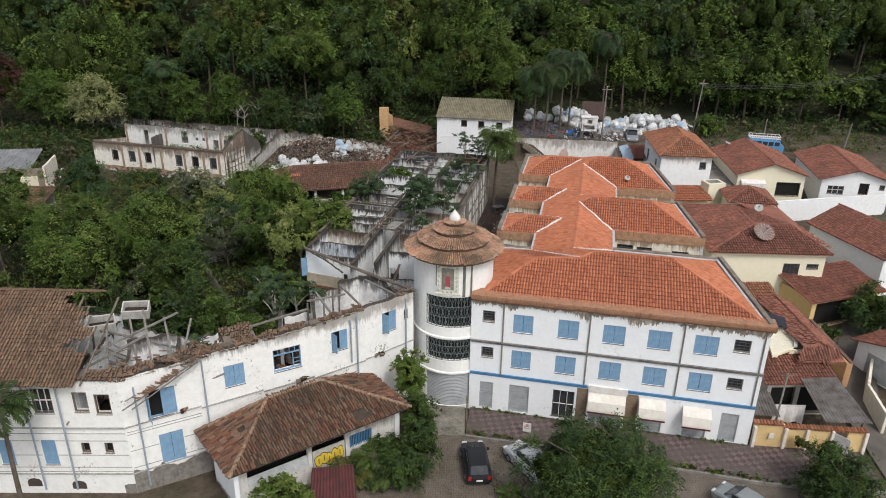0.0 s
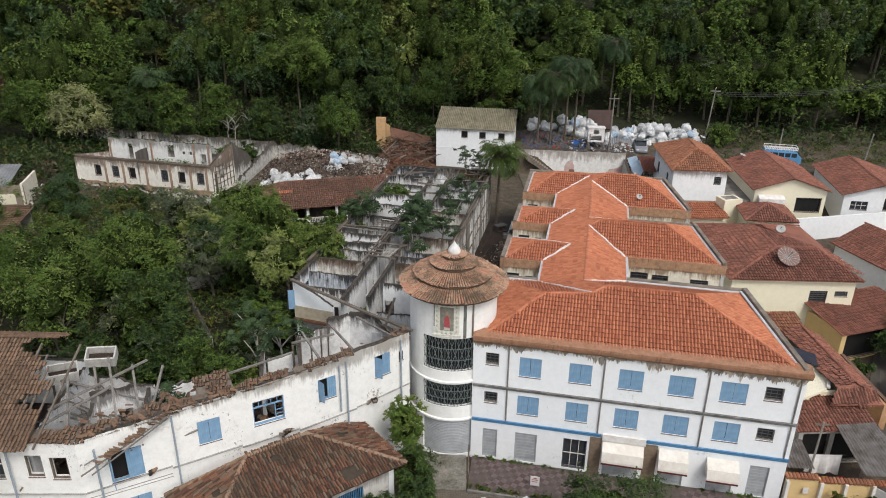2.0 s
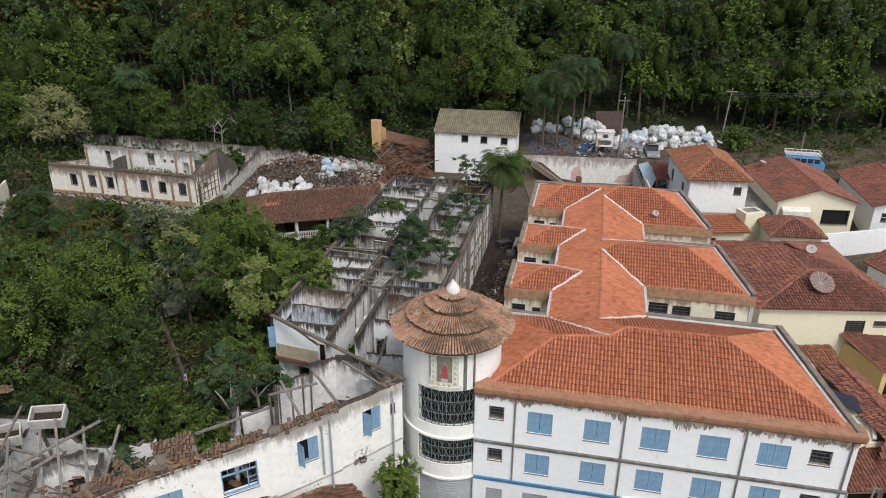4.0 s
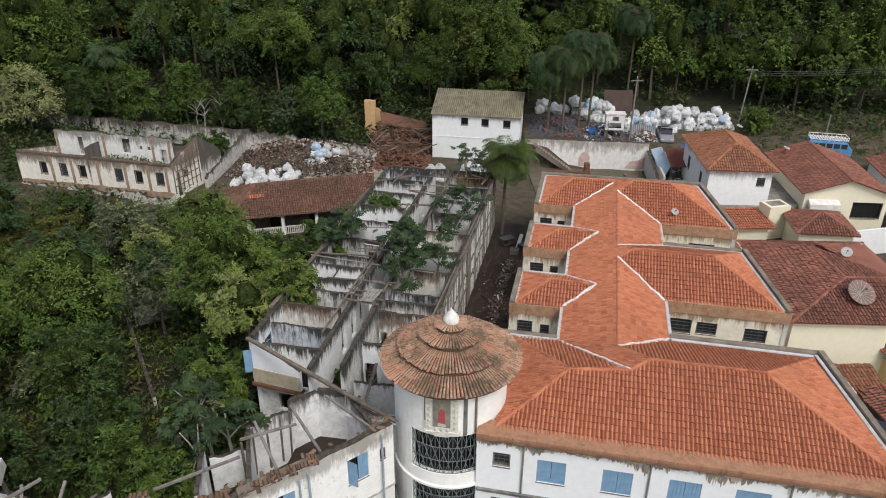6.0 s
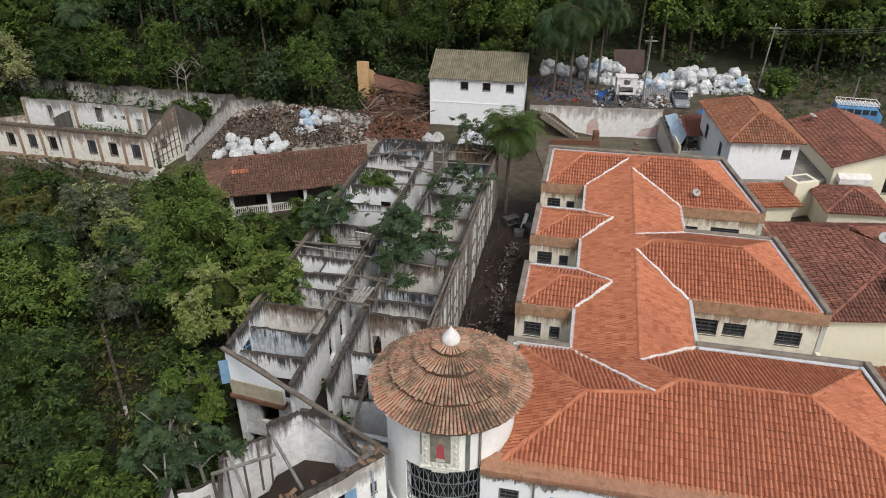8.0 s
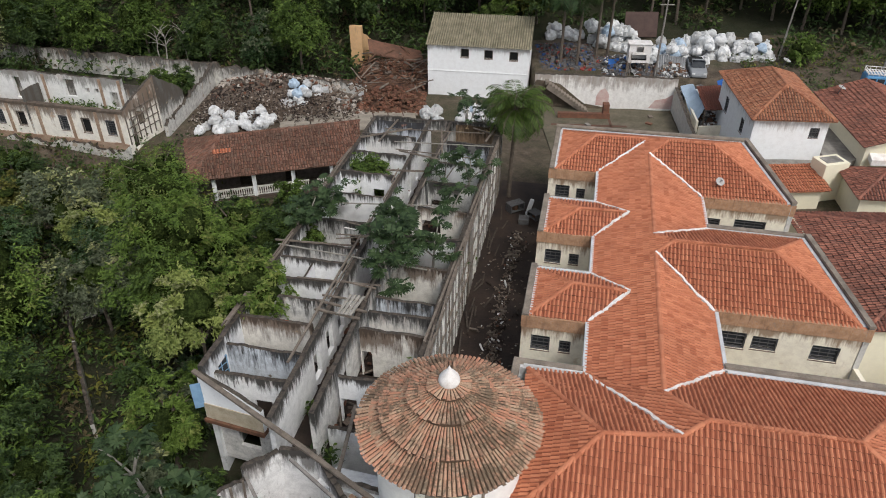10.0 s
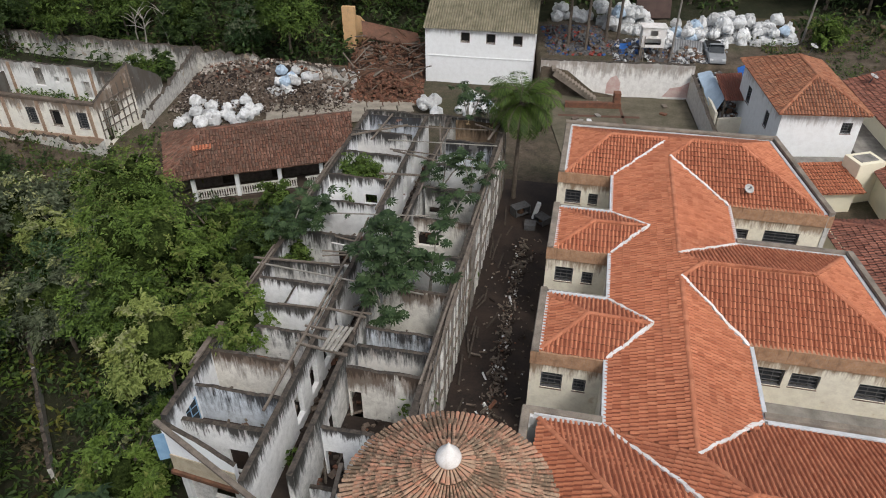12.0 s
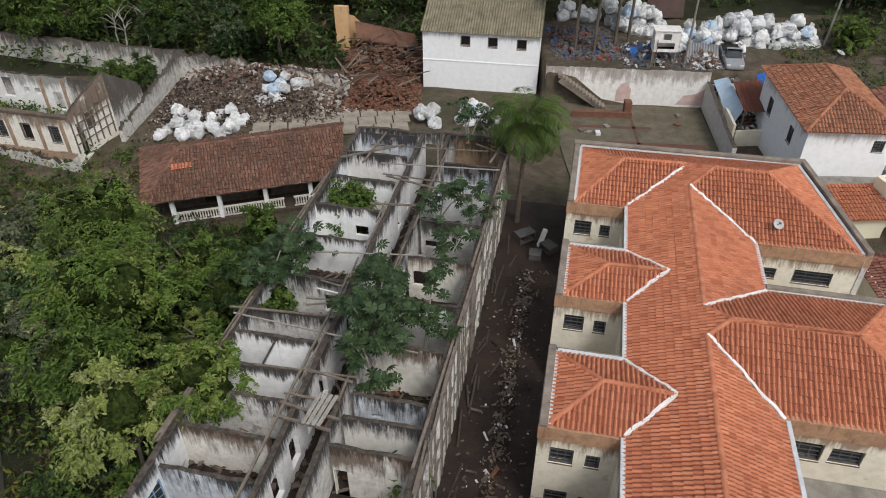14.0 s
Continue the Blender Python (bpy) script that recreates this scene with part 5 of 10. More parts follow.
# front and back ends
part("end_wall", Shape().wall((UL, 5.75), (-11.7, 5.35), 6.28, 9.35, 0.22, [], rag=0.12, top=1, seed=60, z1b=7.75), [WHITE, WALL_TOP], ruin)
part("end_wall", Shape().wall((UL + 0.05, 6.25), (-10.7, 5.85), RF_Z - 3.5, 6.0, 0.22, [(1.3, 2.5, 4.0, 5.3)], rag=0.1, seed=59), [RUIN_SIDE, WALL_TOP], ruin)
part("end_wall", Shape().wall((-11.2, 5.85), (-10.7, 3.75), RF_Z - 3.5, 5.9, 0.2, [], rag=0.1, seed=58), [RUIN_SIDE, WALL_TOP], ruin)
part("end_wall", Shape().wall((CR + 0.26, 4.9), (UR, 5.0), RF_Z - 3, 7.9, 0.22, [], rag=0.15, top=1, seed=61), [FRONT_WALL, WALL_TOP], ruin)
part("cross_wall", Shape().wall((UL + 0.31, 6.7), (CL - 0.26, 6.75), RF_Z - 1.2, 8.45, 0.24, [(1.96, 2.9, 5.4, 6.95)], rag=0.06, top=1, seed=66), [FRONT_WALL, WALL_TOP], ruin)
EDGE = plain("rotten_floor_edge", (0.20, 0.10, 0.06), (0.09, 0.05, 0.035), 3.0)
part("floor_edge", Shape().beam((UL - 0.03, 5.82, 6.15), (-11.65, 5.42, 6.15), 0.5, 0.22), EDGE, ruin)
part("plaster_band", Shape().beam((UL + 0.05, 5.72, 6.78), (-11.72, 5.325, 6.78), 0.05, 1.0), plain("beige_stained_plaster", (0.56, 0.50, 0.38), (0.36, 0.29, 0.2), 1.5), ruin)
part("leaning_board", Shape().slab([(-7.6, 1.6, 8.2), (-4.4, 0.9, 8.7), (-4.6, 3.0, 7.5), (-7.2, 3.3, 7.3)], 0.06), INNER_WALL, ruin, "white board fallen against the tower")
part("end_wall", Shape().wall((UL, 36.4), (UR, 36.85), 2.5, 9.45, 0.25, [(4.6, 5.9, 5.9, 8.6)], rag=0.12, top=1, seed=62), [RUIN_SIDE, WALL_TOP], ruin)
part("partition", Shape().wall((-12.6, 13.9), (-12.6, 15.6), RF_Z, 9.3, 0.12, rag=0.03, top=1, seed=63), [WHITE, WALL_TOP], ruin)
part("lining", Shape().wall((CR + 0.28, 36.45), (UR - 0.37, 36.6), RF_Z, 9.3, 0.06, rag=0.1, top=1, seed=64), [plaster("mossy_brown_wall", (0.34, 0.22, 0.12), stain=(0.05, 0.035, 0.02), amount=0.9, streak=0.9, patch=(0.5, 0.36, 0.2), drip=9.3, grime=0.6), WALL_TOP], ruin, "brown mossy wall of the last room")
part("lining", Shape().wall((UL + 0.25, 36.1), (CL - 0.28, 36.2), RF_Z, 9.3, 0.06, [(0.7, 1.7, 7.4, 8.5)], rag=0.1, top=1, seed=65), [plaster("blue_sooty_wall", (0.56, 0.60, 0.66), stain=(0.03, 0.03, 0.032), amount=0.7, streak=0.95, patch=(0.3, 0.16, 0.11), drip=9.3, grime=0.5), WALL_TOP], ruin, "blue-grey wall black with soot")
sh = Shape()
sh.box(UL + 0.02, 6.87, RF_Z - 0.9, CL - 0.26, 36.3, LF_Z)
sh.box(UL + 0.02, 6.5, RF_Z - 1.2, CL - 0.26, 6.68, RF_Z - 0.9)
sh.box(CL - 0.25, 5.0, RF_Z - 0.9, UR - 0.02, 36.3, RF_Z)
part("floor_slab", sh, SOIL, ruin)
# the blue casement that hangs open in the first room
cs_ = part("casement", Shape().box(0, -0.03, 0, 0.06, 0.03, 1.45).box(0.79, -0.03, 0, 0.85, 0.03, 1.45).box(0.06, -0.03, 0, 0.79, 0.03, 0.06).box(0.06, -0.03, 1.39, 0.79, 0.03, 1.45).box(0.40, -0.025, 0.06, 0.45, 0.025, 1.39).box(0.06, -0.025, 0.48, 0.79, 0.025, 0.52).box(0.06, -0.025, 0.94, 0.79, 0.025, 0.98), BLUE, ruin, "open blue casement", m=Matrix.Translation((UL + 0.06, 7.25, 7.05)) @ Matrix.Rotation(radians(72), 4, "Z"))
part("pane", Shape().box(0.06, -0.008, 0.06, 0.79, 0.008, 1.39), GLASS, cs_)


# ---- left wing: bent facade of the ruined hotel ----
LW = [(-2.5, 46.25), (-5.75, 43.55), (-9.0, 41.35), (-12.1, 39.55), (-15.6, 37.55), (-19.6, 35.25), (-34.0, 34.6)]
wing = thing("ruined_wing", "white ruined wing with blue shutters, fallen roof and stained walls", "ruin")
LW_TOP = [9.55, 9.45, 9.25, 9.05, 8.9, 8.6, 8.5]
PIPE = plain("faded_blue_pipe", (0.36, 0.42, 0.48), (0.26, 0.28, 0.31), 3.0)
STRING = plain("grey_string_course", (0.50, 0.49, 0.46), (0.22, 0.21, 0.19), 2.0)
lw_open = {0: [(1.55, 2.75, 7.0, 8.6), (0.5, 0.85, 7.6, 8.3)], 1: [(1.35, 2.55, 6.75, 8.3)], 2: [(0.85, 2.75, 6.35, 8.05)], 3: [(1.1, 2.4, 6.15, 7.75)], 4: [(1.45, 3.2, 5.3, 7.3), (1.35, 2.8, 1.7, 3.95)], 5: [(0.6, 1.55, 6.15, 7.6), (1.95, 2.85, 6.3, 7.75), (4.1, 5.3, 6.2, 8.0), (0.95, 1.5, 3.2, 4.0), (2.4, 2.95, 3.2, 4.0), (4.5, 5.4, 2.3, 4.2), (7.2, 8.1, 2.3, 4.2), (7.4, 8.3, 6.0, 7.6), (10.5, 11.5, 6, 7.6), (10.5, 11.5, 2.3, 4.2)]}
lw_kind = {(5, 0): "void", (5, 1): "void", (0, 0): "open_blue", (0, 1): "louvre", (1, 0): "open_blue", (2, 0): "sash", (3, 0): "shutter", (4, 0): "open_blue", (4, 1): "shutter", (5, 2): "glass", (5, 5): "shutter", (5, 6): "shutter", (5, 7): "shutter", (5, 8): "shutter", (5, 9): "shutter"}
for i in range(6):
    a, b = LW[i], LW[i + 1]
    L = (Vector(b) - Vector(a)).length
    ops = [(L - o[1], L - o[0], o[2], o[3]) for o in lw_open.get(i, [])]
    part("front_wall", Shape().wall(b, a, -1.0, LW_TOP[i + 1], 0.4, ops, rag=0.10, top=1, seed=80 + i, z1b=LW_TOP[i]), [WING_WHITE, WALL_TOP], wing)
    for j, o in enumerate(ops):
        window(wing, face(b, a, o[0], o[2]), o[1] - o[0], o[3] - o[2], lw_kind.get((i, j), "dark"), seed=90 + i * 9 + j)
    d = (Vector(a) - Vector(b)).normalized()
    nn = Vector((d.y, -d.x))
    for zl, w_ in ((5.15 if i else 5.4, 0.07), (1.6, 0.06)):
        pa_, pb_ = Vector(b) + nn * 0.05, Vector(a) + nn * 0.05
        part("string_course", Shape().beam((pa_.x, pa_.y, zl), (pb_.x, pb_.y, zl + (0.15 if i < 5 else 0)), 0.08, w_), STRING, wing)
GROOVE = plain("dark_groove", (0.20, 0.19, 0.175), (0.42, 0.40, 0.37), 1.4)
for i, levels in ((5, (4.7, 4.15, 3.05, 2.1, 1.75)), (4, (4.75, 4.55, 3.3, 2.0))):  # dark joints across the lower storey, broken by the openings
    a, b = Vector(LW[i]), Vector(LW[i + 1])
    L = (b - a).length
    d = (a - b).normalized()
    nn = Vector((d.y, -d.x)) * 0.012
    ops = sorted((L - o[1], L - o[0], o[2], o[3]) for o in lw_open[i])
    for zl in levels:
        at_ = 0.05
        for o in [q for q in ops if q[2] - 0.1 < zl < q[3] + 0.1] + [(L, L, 0, 0)]:
            if o[0] - at_ > 0.3:
                p, q = b + d * at_ + nn, b + d * (o[0] - 0.05) + nn
                part("joint", Shape().beam((p.x, p.y, zl), (q.x, q.y, zl), 0.03, 0.035), GROOVE, wing)
            at_ = o[1] + 0.05
for x, y, z0, z1 in ((-3.0, 45.7, 3.0, 9.3), (-6.2, 43.1, 3.0, 9.2), (-6.6, 42.85, 5.6, 9.0), (-15.2, 37.6, 0.5, 8.8), (-18.75, 35.55, 0.5, 8.0), (-23.2, 34.95, 0.5, 8.3), (-25.2, 34.85, 0.5, 8.3)):
    part("rain_pipe", Shape().tube([(x, y - 0.1, z1), (x, y - 0.1, z0)], [0.06, 0.06], 8), PIPE, wing)
PLINTH = plaster("damp_basement_plaster", (0.20, 0.18, 0.155), amount=0.9, streak=0.7, stain=(0.06, 0.055, 0.048), patch=(0.15, 0.13, 0.11), grime=0.9)
for seg, k0, k1, top_ in ((4, 0.0, 1.0, 1.5), (3, 0.55, 1.0, 1.5), (5, 0.0, 0.05, 0.9)):
    a, b = Vector(LW[seg]), Vector(LW[seg + 1])
    p, q = a.lerp(b, k0), a.lerp(b, k1)
    d = (q - p).normalized()
    nn = Vector((-d.y, d.x)) * 0.03
    part("plinth", Shape().wall(q + nn, p + nn, -1.0, top_, 0.02, rag=0.55, seed=170 + seg), PLINTH, wing, "damp dark plinth")
a, b = Vector(LW[5]), Vector(LW[6])
d = (b - a).normalized()
# Flat dark arches; the shade inside each vent is its colour.
for k_, w_, zz in ((3.6, 0.9, 0.35), (6.4, 0.9, 0.55), (9.2, 0.9, 0.6)):
    p = a + d * k_
    arch = [(-w_ / 2, 0), (w_ / 2, 0), (w_ / 2, 0.4), (w_ * 0.36, 0.58), (0, 0.66), (-w_ * 0.36, 0.58), (-w_ / 2, 0.4)]
    part("basement_vent", Shape().add([(x_, y_, z_) for y_ in (-0.01, 0.05) for x_, z_ in arch], [tuple(range(7))] + [(i_, (i_ + 1) % 7, 7 + (i_ + 1) % 7, 7 + i_) for i_ in range(7)]), plain("dark_vent", (0.10, 0.075, 0.06), (0.04, 0.035, 0.03), 3.0), wing, m=Matrix.Translation((p.x, p.y - 0.0, zz)) @ Matrix.Rotation(math.atan2(d.y, d.x) + math.pi, 4, "Z"))
# rooms behind the facade
WING_INNER = plaster("mouldy_room_limewash", (0.88, 0.875, 0.86), amount=0.25, streak=0.8, crown=0.2, stain=(0.075, 0.066, 0.058), patch=(0.42, 0.36, 0.29), drip=8.85, grime=0.45, run_length=1.6, fleck=0.8)
inner = [((-8.3, 48.3), (-7.0, 49.4), 9.0), ((-7.0, 49.4), (-5.4, 49.2), 9.2), ((-5.4, 49.2), (-3.8, 46.8), 9.0), ((-2.4, 47.9), (-4.6, 48.6), 8.6), ((-8.3, 48.3), (-10.2, 46.6), 8.8), ((-10.2, 46.6), (-9.2, 43.0), 8.7), ((-12.2, 45.2), (-11.5, 42.2), 8.4),
         ((-10.2, 46.6), (-12.0, 45.6), 7.6), ((-14.2, 44.4), (-16.2, 43.4), 6.6), ((-16.2, 43.4), (-18.2, 42.3), 7.3), ((-17.9, 40.6), (-20.6, 39.2), 8.95), ((-15.1, 41.0), (-14.0, 39.0), 8.4), ((-18.2, 42.3), (-23.0, 43.2), 7.6), ((-17.9, 40.6), (-17.2, 38.6), 8.6), ((-20.6, 39.2), (-20.0, 36.2), 8.3), ((-23.0, 43.2), (-22.8, 36.0), 8.2)]
for i, (a, b, z) in enumerate(inner):
    part("inner_wall", Shape().wall(a, b, 4.0, z, 0.22, [(0.9, 1.7, 5.4, 7.5)] if i in (6, 10, 13) else [], rag=0.3, top=1, seed=110 + i), [WING_INNER, WALL_TOP], wing)
sh = Shape()
sh.slab([(-3.0, 46.6, 5.3), (-5.0, 49.0, 5.3), (-8.2, 48.2, 5.3), (-14.6, 44.2, 5.3), (-23.0, 43.2, 5.3), (-33.5, 43.2, 5.3), (-33.5, 35.1, 5.3), (-19.6, 35.8, 5.3), (-12.0, 40.0, 5.3)], 0.3)
part("floor_slab", sh, SOIL, wing)
part("floor_slab", Shape().slab([(-8.2, 48.1, 6.0), (-7.0, 49.2, 6.0), (-5.5, 49.0, 6.0), (-3.9, 46.9, 6.0), (-6.2, 44.5, 6.0), (-9.0, 42.5, 6.0)], 0.3), SOIL, wing)
for x, y, lean in ((-8.75, 47.75, 0.05), (-9.3, 47.25, -0.04), (-9.95, 46.7, 0.06), (-10.1, 45.6, -0.05), (-8.35, 48.1, 0.1)):  # studs left standing against the broken wall
    part("post", Shape().beam((x, y - 0.16, 5.6), (x + lean, y - 0.12, 8.75), 0.11, 0.10), WOOD_OLD, wing)
part("back_wall", Shape().wall((-22.9, 43.4), (-34, 43.6), 2.5, 8.6, 0.3, rag=0.05, top=1, seed=130), wall_mats, wing)
# what is left of its roof
def torn(p):
    """True where the roof has fallen: past a ragged edge."""
    edge = -23.6 - 0.32 * (p.y - 34.6) * (1 if p.y < 41 else 0.4) + 1.5 * noise.noise((p.y * 0.9, 1.0, 5.0)) + 0.5 * noise.noise((p.y * 3.1, 2.0, 5.0))
    return p.x > edge + 2.6 - 0.25 * max(0, p.y - 36)


wing_slopes = [[(-21.9, 34.6, 8.55), (-40, 34.0, 8.55), (-40, 40.6, 11.55), (-21.9, 40.9, 11.55)], [(-40, 40.6, 11.55), (-21.9, 40.9, 11.55), (-21.9, 44.2, 9.9), (-40, 44.2, 9.9)]]
wing_places = []
for poly in wing_slopes:
    wing_places += tile_places(poly, 0.21, 0.31, torn)
wr_ = part("roof_slope", Shape().slab([(-25.0, 34.7, 8.55), (-40, 34.1, 8.55), (-40, 40.6, 11.5), (-26.2, 40.9, 11.5)], 0.06), WOOD_OLD, wing, "grey-brown tiled roof with a torn edge")
part("roof_slope", Shape().slab([(-40, 40.7, 11.5), (-26.2, 41.0, 11.5), (-25.6, 44.1, 9.9), (-40, 44.1, 9.9)], 0.06), WOOD_OLD, wing)
tagged(part("roof_tiles", tiles_mesh("roof_tiles", wing_places, 0.21, 0.31, TILE_LEFT, 0.013, 0.06, 8), None, wr_), kind="stuff")
for i in range(9):
    x = -26.0 + i * 0.55
    part("rafter", Shape().beam((x, 34.8, 8.45), (x + 0.1 * (i % 3), 40.7 - 0.7 * (i % 4), 11.35 - 0.33 * (i % 4)), 0.09, 0.1), WOOD_OLD, wing)
for i in range(7):
    y = 35.2 + i * 0.8
    part("batten", Shape().beam((-26.0, y, 8.8 + i * 0.36), (-22.6 - 0.35 * (i % 3), y, 8.8 + i * 0.36 - 0.1 * (i % 2)), 0.05, 0.05), WOOD_OLD, wing)

# ---- hip-roofed annex before the left wing ----
annex = thing("annex_building", "low annex with brown hipped tile roof and painted shutters", "building")

aE = [(-15.9, 36.6, 3.95), (-12.4, 32.4, 3.95), (-2.2, 40.0, 3.95), (-5.7, 44.2, 3.95)]
aR = [(-11.5, 38.2, 5.55), (-8.4, 40.5, 5.55)]
roof_on(annex, [[aE[0], aE[1], aR[0]], [aE[1], aE[2], aR[1], aR[0]], [aE[2], aE[3], aR[1]], [aE[3], aE[0], aR[0], aR[1]]], TILE_ANNEX, 0.175, 0.42, [(aR[0], aR[1]), (aE[0], aR[0]), (aE[1], aR[0]), (aE[2], aR[1]), (aE[3], aR[1])], seed=11, jitter=0.025, rise=0.085, barrel=True, cap_mat=tile_material("straw_ridge_tile", [(0.20, 0.13, 0.085), (0.31, 0.22, 0.15), (0.26, 0.17, 0.11)], dirt=0.5), label="brown sagging roof of barrel tiles", gaps=lambda p: any(math.hypot(p.x - hx, p.y - hy) < hr for hx, hy, hr in ((-5.6, 38.7, 0.42), (-5.1, 38.9, 0.3), (-9.9, 38.6, 0.28), (-6.6, 41.2, 0.3), (-12.3, 36.1, 0.22))))
aW = [(-14.9, 36.6), (-12.3, 33.5), (-3.2, 40.2), (-5.6, 43.4)]
part("front_wall", Shape().wall(aW[1], aW[2], -0.8, 3.7, 0.2, [(0.6, 4.6, 1.9, 3.2), (4.9, 7.3, 0.9, 3.2), (7.6, 9.3, 1.9, 2.9)]), plaster("weathered_grey_wall", (0.60, 0.58, 0.54), amount=0.6, streak=0.5, stain=(0.16, 0.13, 0.10), patch=(0.34, 0.28, 0.22), drip=3.7, grime=0.4), annex)
part("side_wall", Shape().wall(aW[2], aW[3], -0.8, 3.7, 0.2), WHITE, annex)
part("side_wall", Shape().wall(aW[0], aW[1], -0.8, 3.7, 0.2), WHITE, annex)
part("floor_slab", Shape().slab([(x, y, 0.3) for x, y in aW], 0.6), CONCRETE, annex)


porch = thing("porch_roof", "low dark red corrugated porch roof before the annex", "roof")
for x, y in ((-7.8, 33.5), (-5.3, 33.8), (-8.0, 35.6), (-5.7, 36.1)):
    part("post", Shape().box(x - 0.05, y - 0.05, -0.3, x + 0.05, y + 0.05, 1.5), IRON, porch)

# ---- generic houses ----
def house(name, label, cx, cy, rot, w, d, z0, eave, ridge, kind, wall_mat, tile_mat, over=0.4, windows=(), seed=1, pitch=0.24, gauge=0.38, category="house", holes=None):
    """A house with walls, openings and a tiled roof. windows: (side, from, to, low, high, kind), side s, e, n or w."""
    h = thing(name, label, category, m=Matrix.Translation((cx, cy, 0)) @ Matrix.Rotation(radians(rot), 4, "Z"))
    c = {"s": ((-w / 2, -d / 2), (w / 2, -d / 2)), "e": ((w / 2, -d / 2), (w / 2, d / 2)), "n": ((w / 2, d / 2), (-w / 2, d / 2)), "w": ((-w / 2, d / 2), (-w / 2, -d / 2))}
    for side, (a, b) in c.items():
        ops = [o[1:5] for o in windows if o[0] == side]
        cut = Vector(b) - Vector(a)
        dd = cut.normalized()
        a2, b2 = (a, b) if side in "sn" else (Vector(a) + dd * 0.21, Vector(b) - dd * 0.21)
        off = 0 if side in "sn" else 0.21
        part("wall", Shape().wall(a2, b2, z0, eave, 0.2, [(o[0] - off, o[1] - off, o[2], o[3]) for o in ops]), wall_mat, h)
        for i, o in enumerate([o for o in windows if o[0] == side]):
            window(h, face(a, b, o[1], o[3]), o[2] - o[1], o[4] - o[3], o[5], seed=seed + i)
    X, Y, e = w / 2 + over, d / 2 + over, eave - 0.05
    pl, rd = [], []
    ez = e
    if kind == "hip":
        k = min(X, Y)
        if X >= Y:
            r0, r1 = (-(X - Y), 0, ridge), (X - Y, 0, ridge)
            pl = [[(-X, -Y, ez), (X, -Y, ez), r1, r0], [(X, -Y, ez), (X, Y, ez), r1], [(X, Y, ez), (-X, Y, ez), r0, r1], [(-X, Y, ez), (-X, -Y, ez), r0]]
            rd = [(r0, r1), ((-X, -Y, ez), r0), ((X, -Y, ez), r1), ((X, Y, ez), r1), ((-X, Y, ez), r0)]
        else:
            r0, r1 = (0, -(Y - X), ridge), (0, Y - X, ridge)
            pl = [[(-X, -Y, ez), (X, -Y, ez), r0], [(X, -Y, ez), (X, Y, ez), r1, r0], [(X, Y, ez), (-X, Y, ez), r1], [(-X, Y, ez), (-X, -Y, ez), r0, r1]]
            rd = [(r0, r1), ((-X, -Y, ez), r0), ((X, -Y, ez), r0), ((X, Y, ez), r1), ((-X, Y, ez), r1)]
        if X == Y:
            rd = rd[1:]
    elif kind == "gable_y":
        pl = [[(-X, -Y, ez), (0, -Y, ridge), (0, Y, ridge), (-X, Y, ez)], [(X, -Y, ez), (X, Y, ez), (0, Y, ridge), (0, -Y, ridge)]]
        rd = [((0, -Y, ridge), (0, Y, ridge))]
        zt = eave + (ridge - eave) * (w / 2) / X
        for yy in (-d / 2, d / 2 - 0.2):
            part("gable", Shape().add([(-w / 2, yy, eave), (w / 2, yy, eave), (0, yy, ridge - 0.08), (-w / 2, yy + 0.2, eave), (w / 2, yy + 0.2, eave), (0, yy + 0.2, ridge - 0.08)], [(0, 1, 2), (5, 4, 3), (0, 2, 5, 3), (1, 4, 5, 2), (0, 3, 4, 1)]), wall_mat, h)
    elif kind == "gable_x":
        pl = [[(-X, -Y, ez), (X, -Y, ez), (X, 0, ridge), (-X, 0, ridge)], [(X, Y, ez), (-X, Y, ez), (-X, 0, ridge), (X, 0, ridge)]]
        rd = [((-X, 0, ridge), (X, 0, ridge))]
        for xx in (-w / 2, w / 2 - 0.2):
            part("gable", Shape().add([(xx, -d / 2, eave), (xx, d / 2, eave), (xx, 0, ridge - 0.08), (xx + 0.2, -d / 2, eave), (xx + 0.2, d / 2, eave), (xx + 0.2, 0, ridge - 0.08)], [(2, 1, 0), (3, 4, 5), (3, 5, 2, 0), (2, 5, 4, 1), (0, 1, 4, 3)]), wall_mat, h)
    elif kind == "shed_s":
        pl, rd = [[(-X, -Y, ez), (X, -Y, ez), (X, Y, ridge), (-X, Y, ridge)]], []
    if tile_mat is not None:
        roof_on(h, pl, tile_mat, pitch, gauge, rd, seed=seed, jitter=0.015, gaps=holes)
    return h, pl


# ---- verandah building behind the courtyard ----
ver = thing("verandah_building", "low tiled building with open verandah, white posts and balustrade", "building")
vE = [(-22.0, 81.1, 4.6), (-9.3, 84.9, 4.6)]
vd = (Vector(vE[1]) - Vector(vE[0])).normalized()
vn = Vector((-vd.y, vd.x, 0))
vA, vB = Vector(vE[0]), Vector(vE[1]) + vd * 1.2
vR0, vR1 = vA + vn * 4.4 + vd * 3.0 + Vector((0, 0, 1.9)), vB + vn * 4.4 + vd * 0.8 + Vector((0, 0, 1.9))
vC, vD = vA + vn * 8.6 - vd * 0.6, vB + vn * 8.6 + vd * 1.4
roof_on(ver, [[vA, vB, vR1, vR0], [vC, vA, vR0], [vD, vC, vR0, vR1]], TILE_OLD, 0.25, 0.36, [(vR0, vR1), (vA, vR0), (vC, vR0)], seed=14, jitter=0.03, rise=0.07, label="brown tiled verandah roof")
GREY_WHITE = plaster("weathered_white_paint", (0.60, 0.575, 0.53), amount=0.45, streak=0.6, grime=0.55)
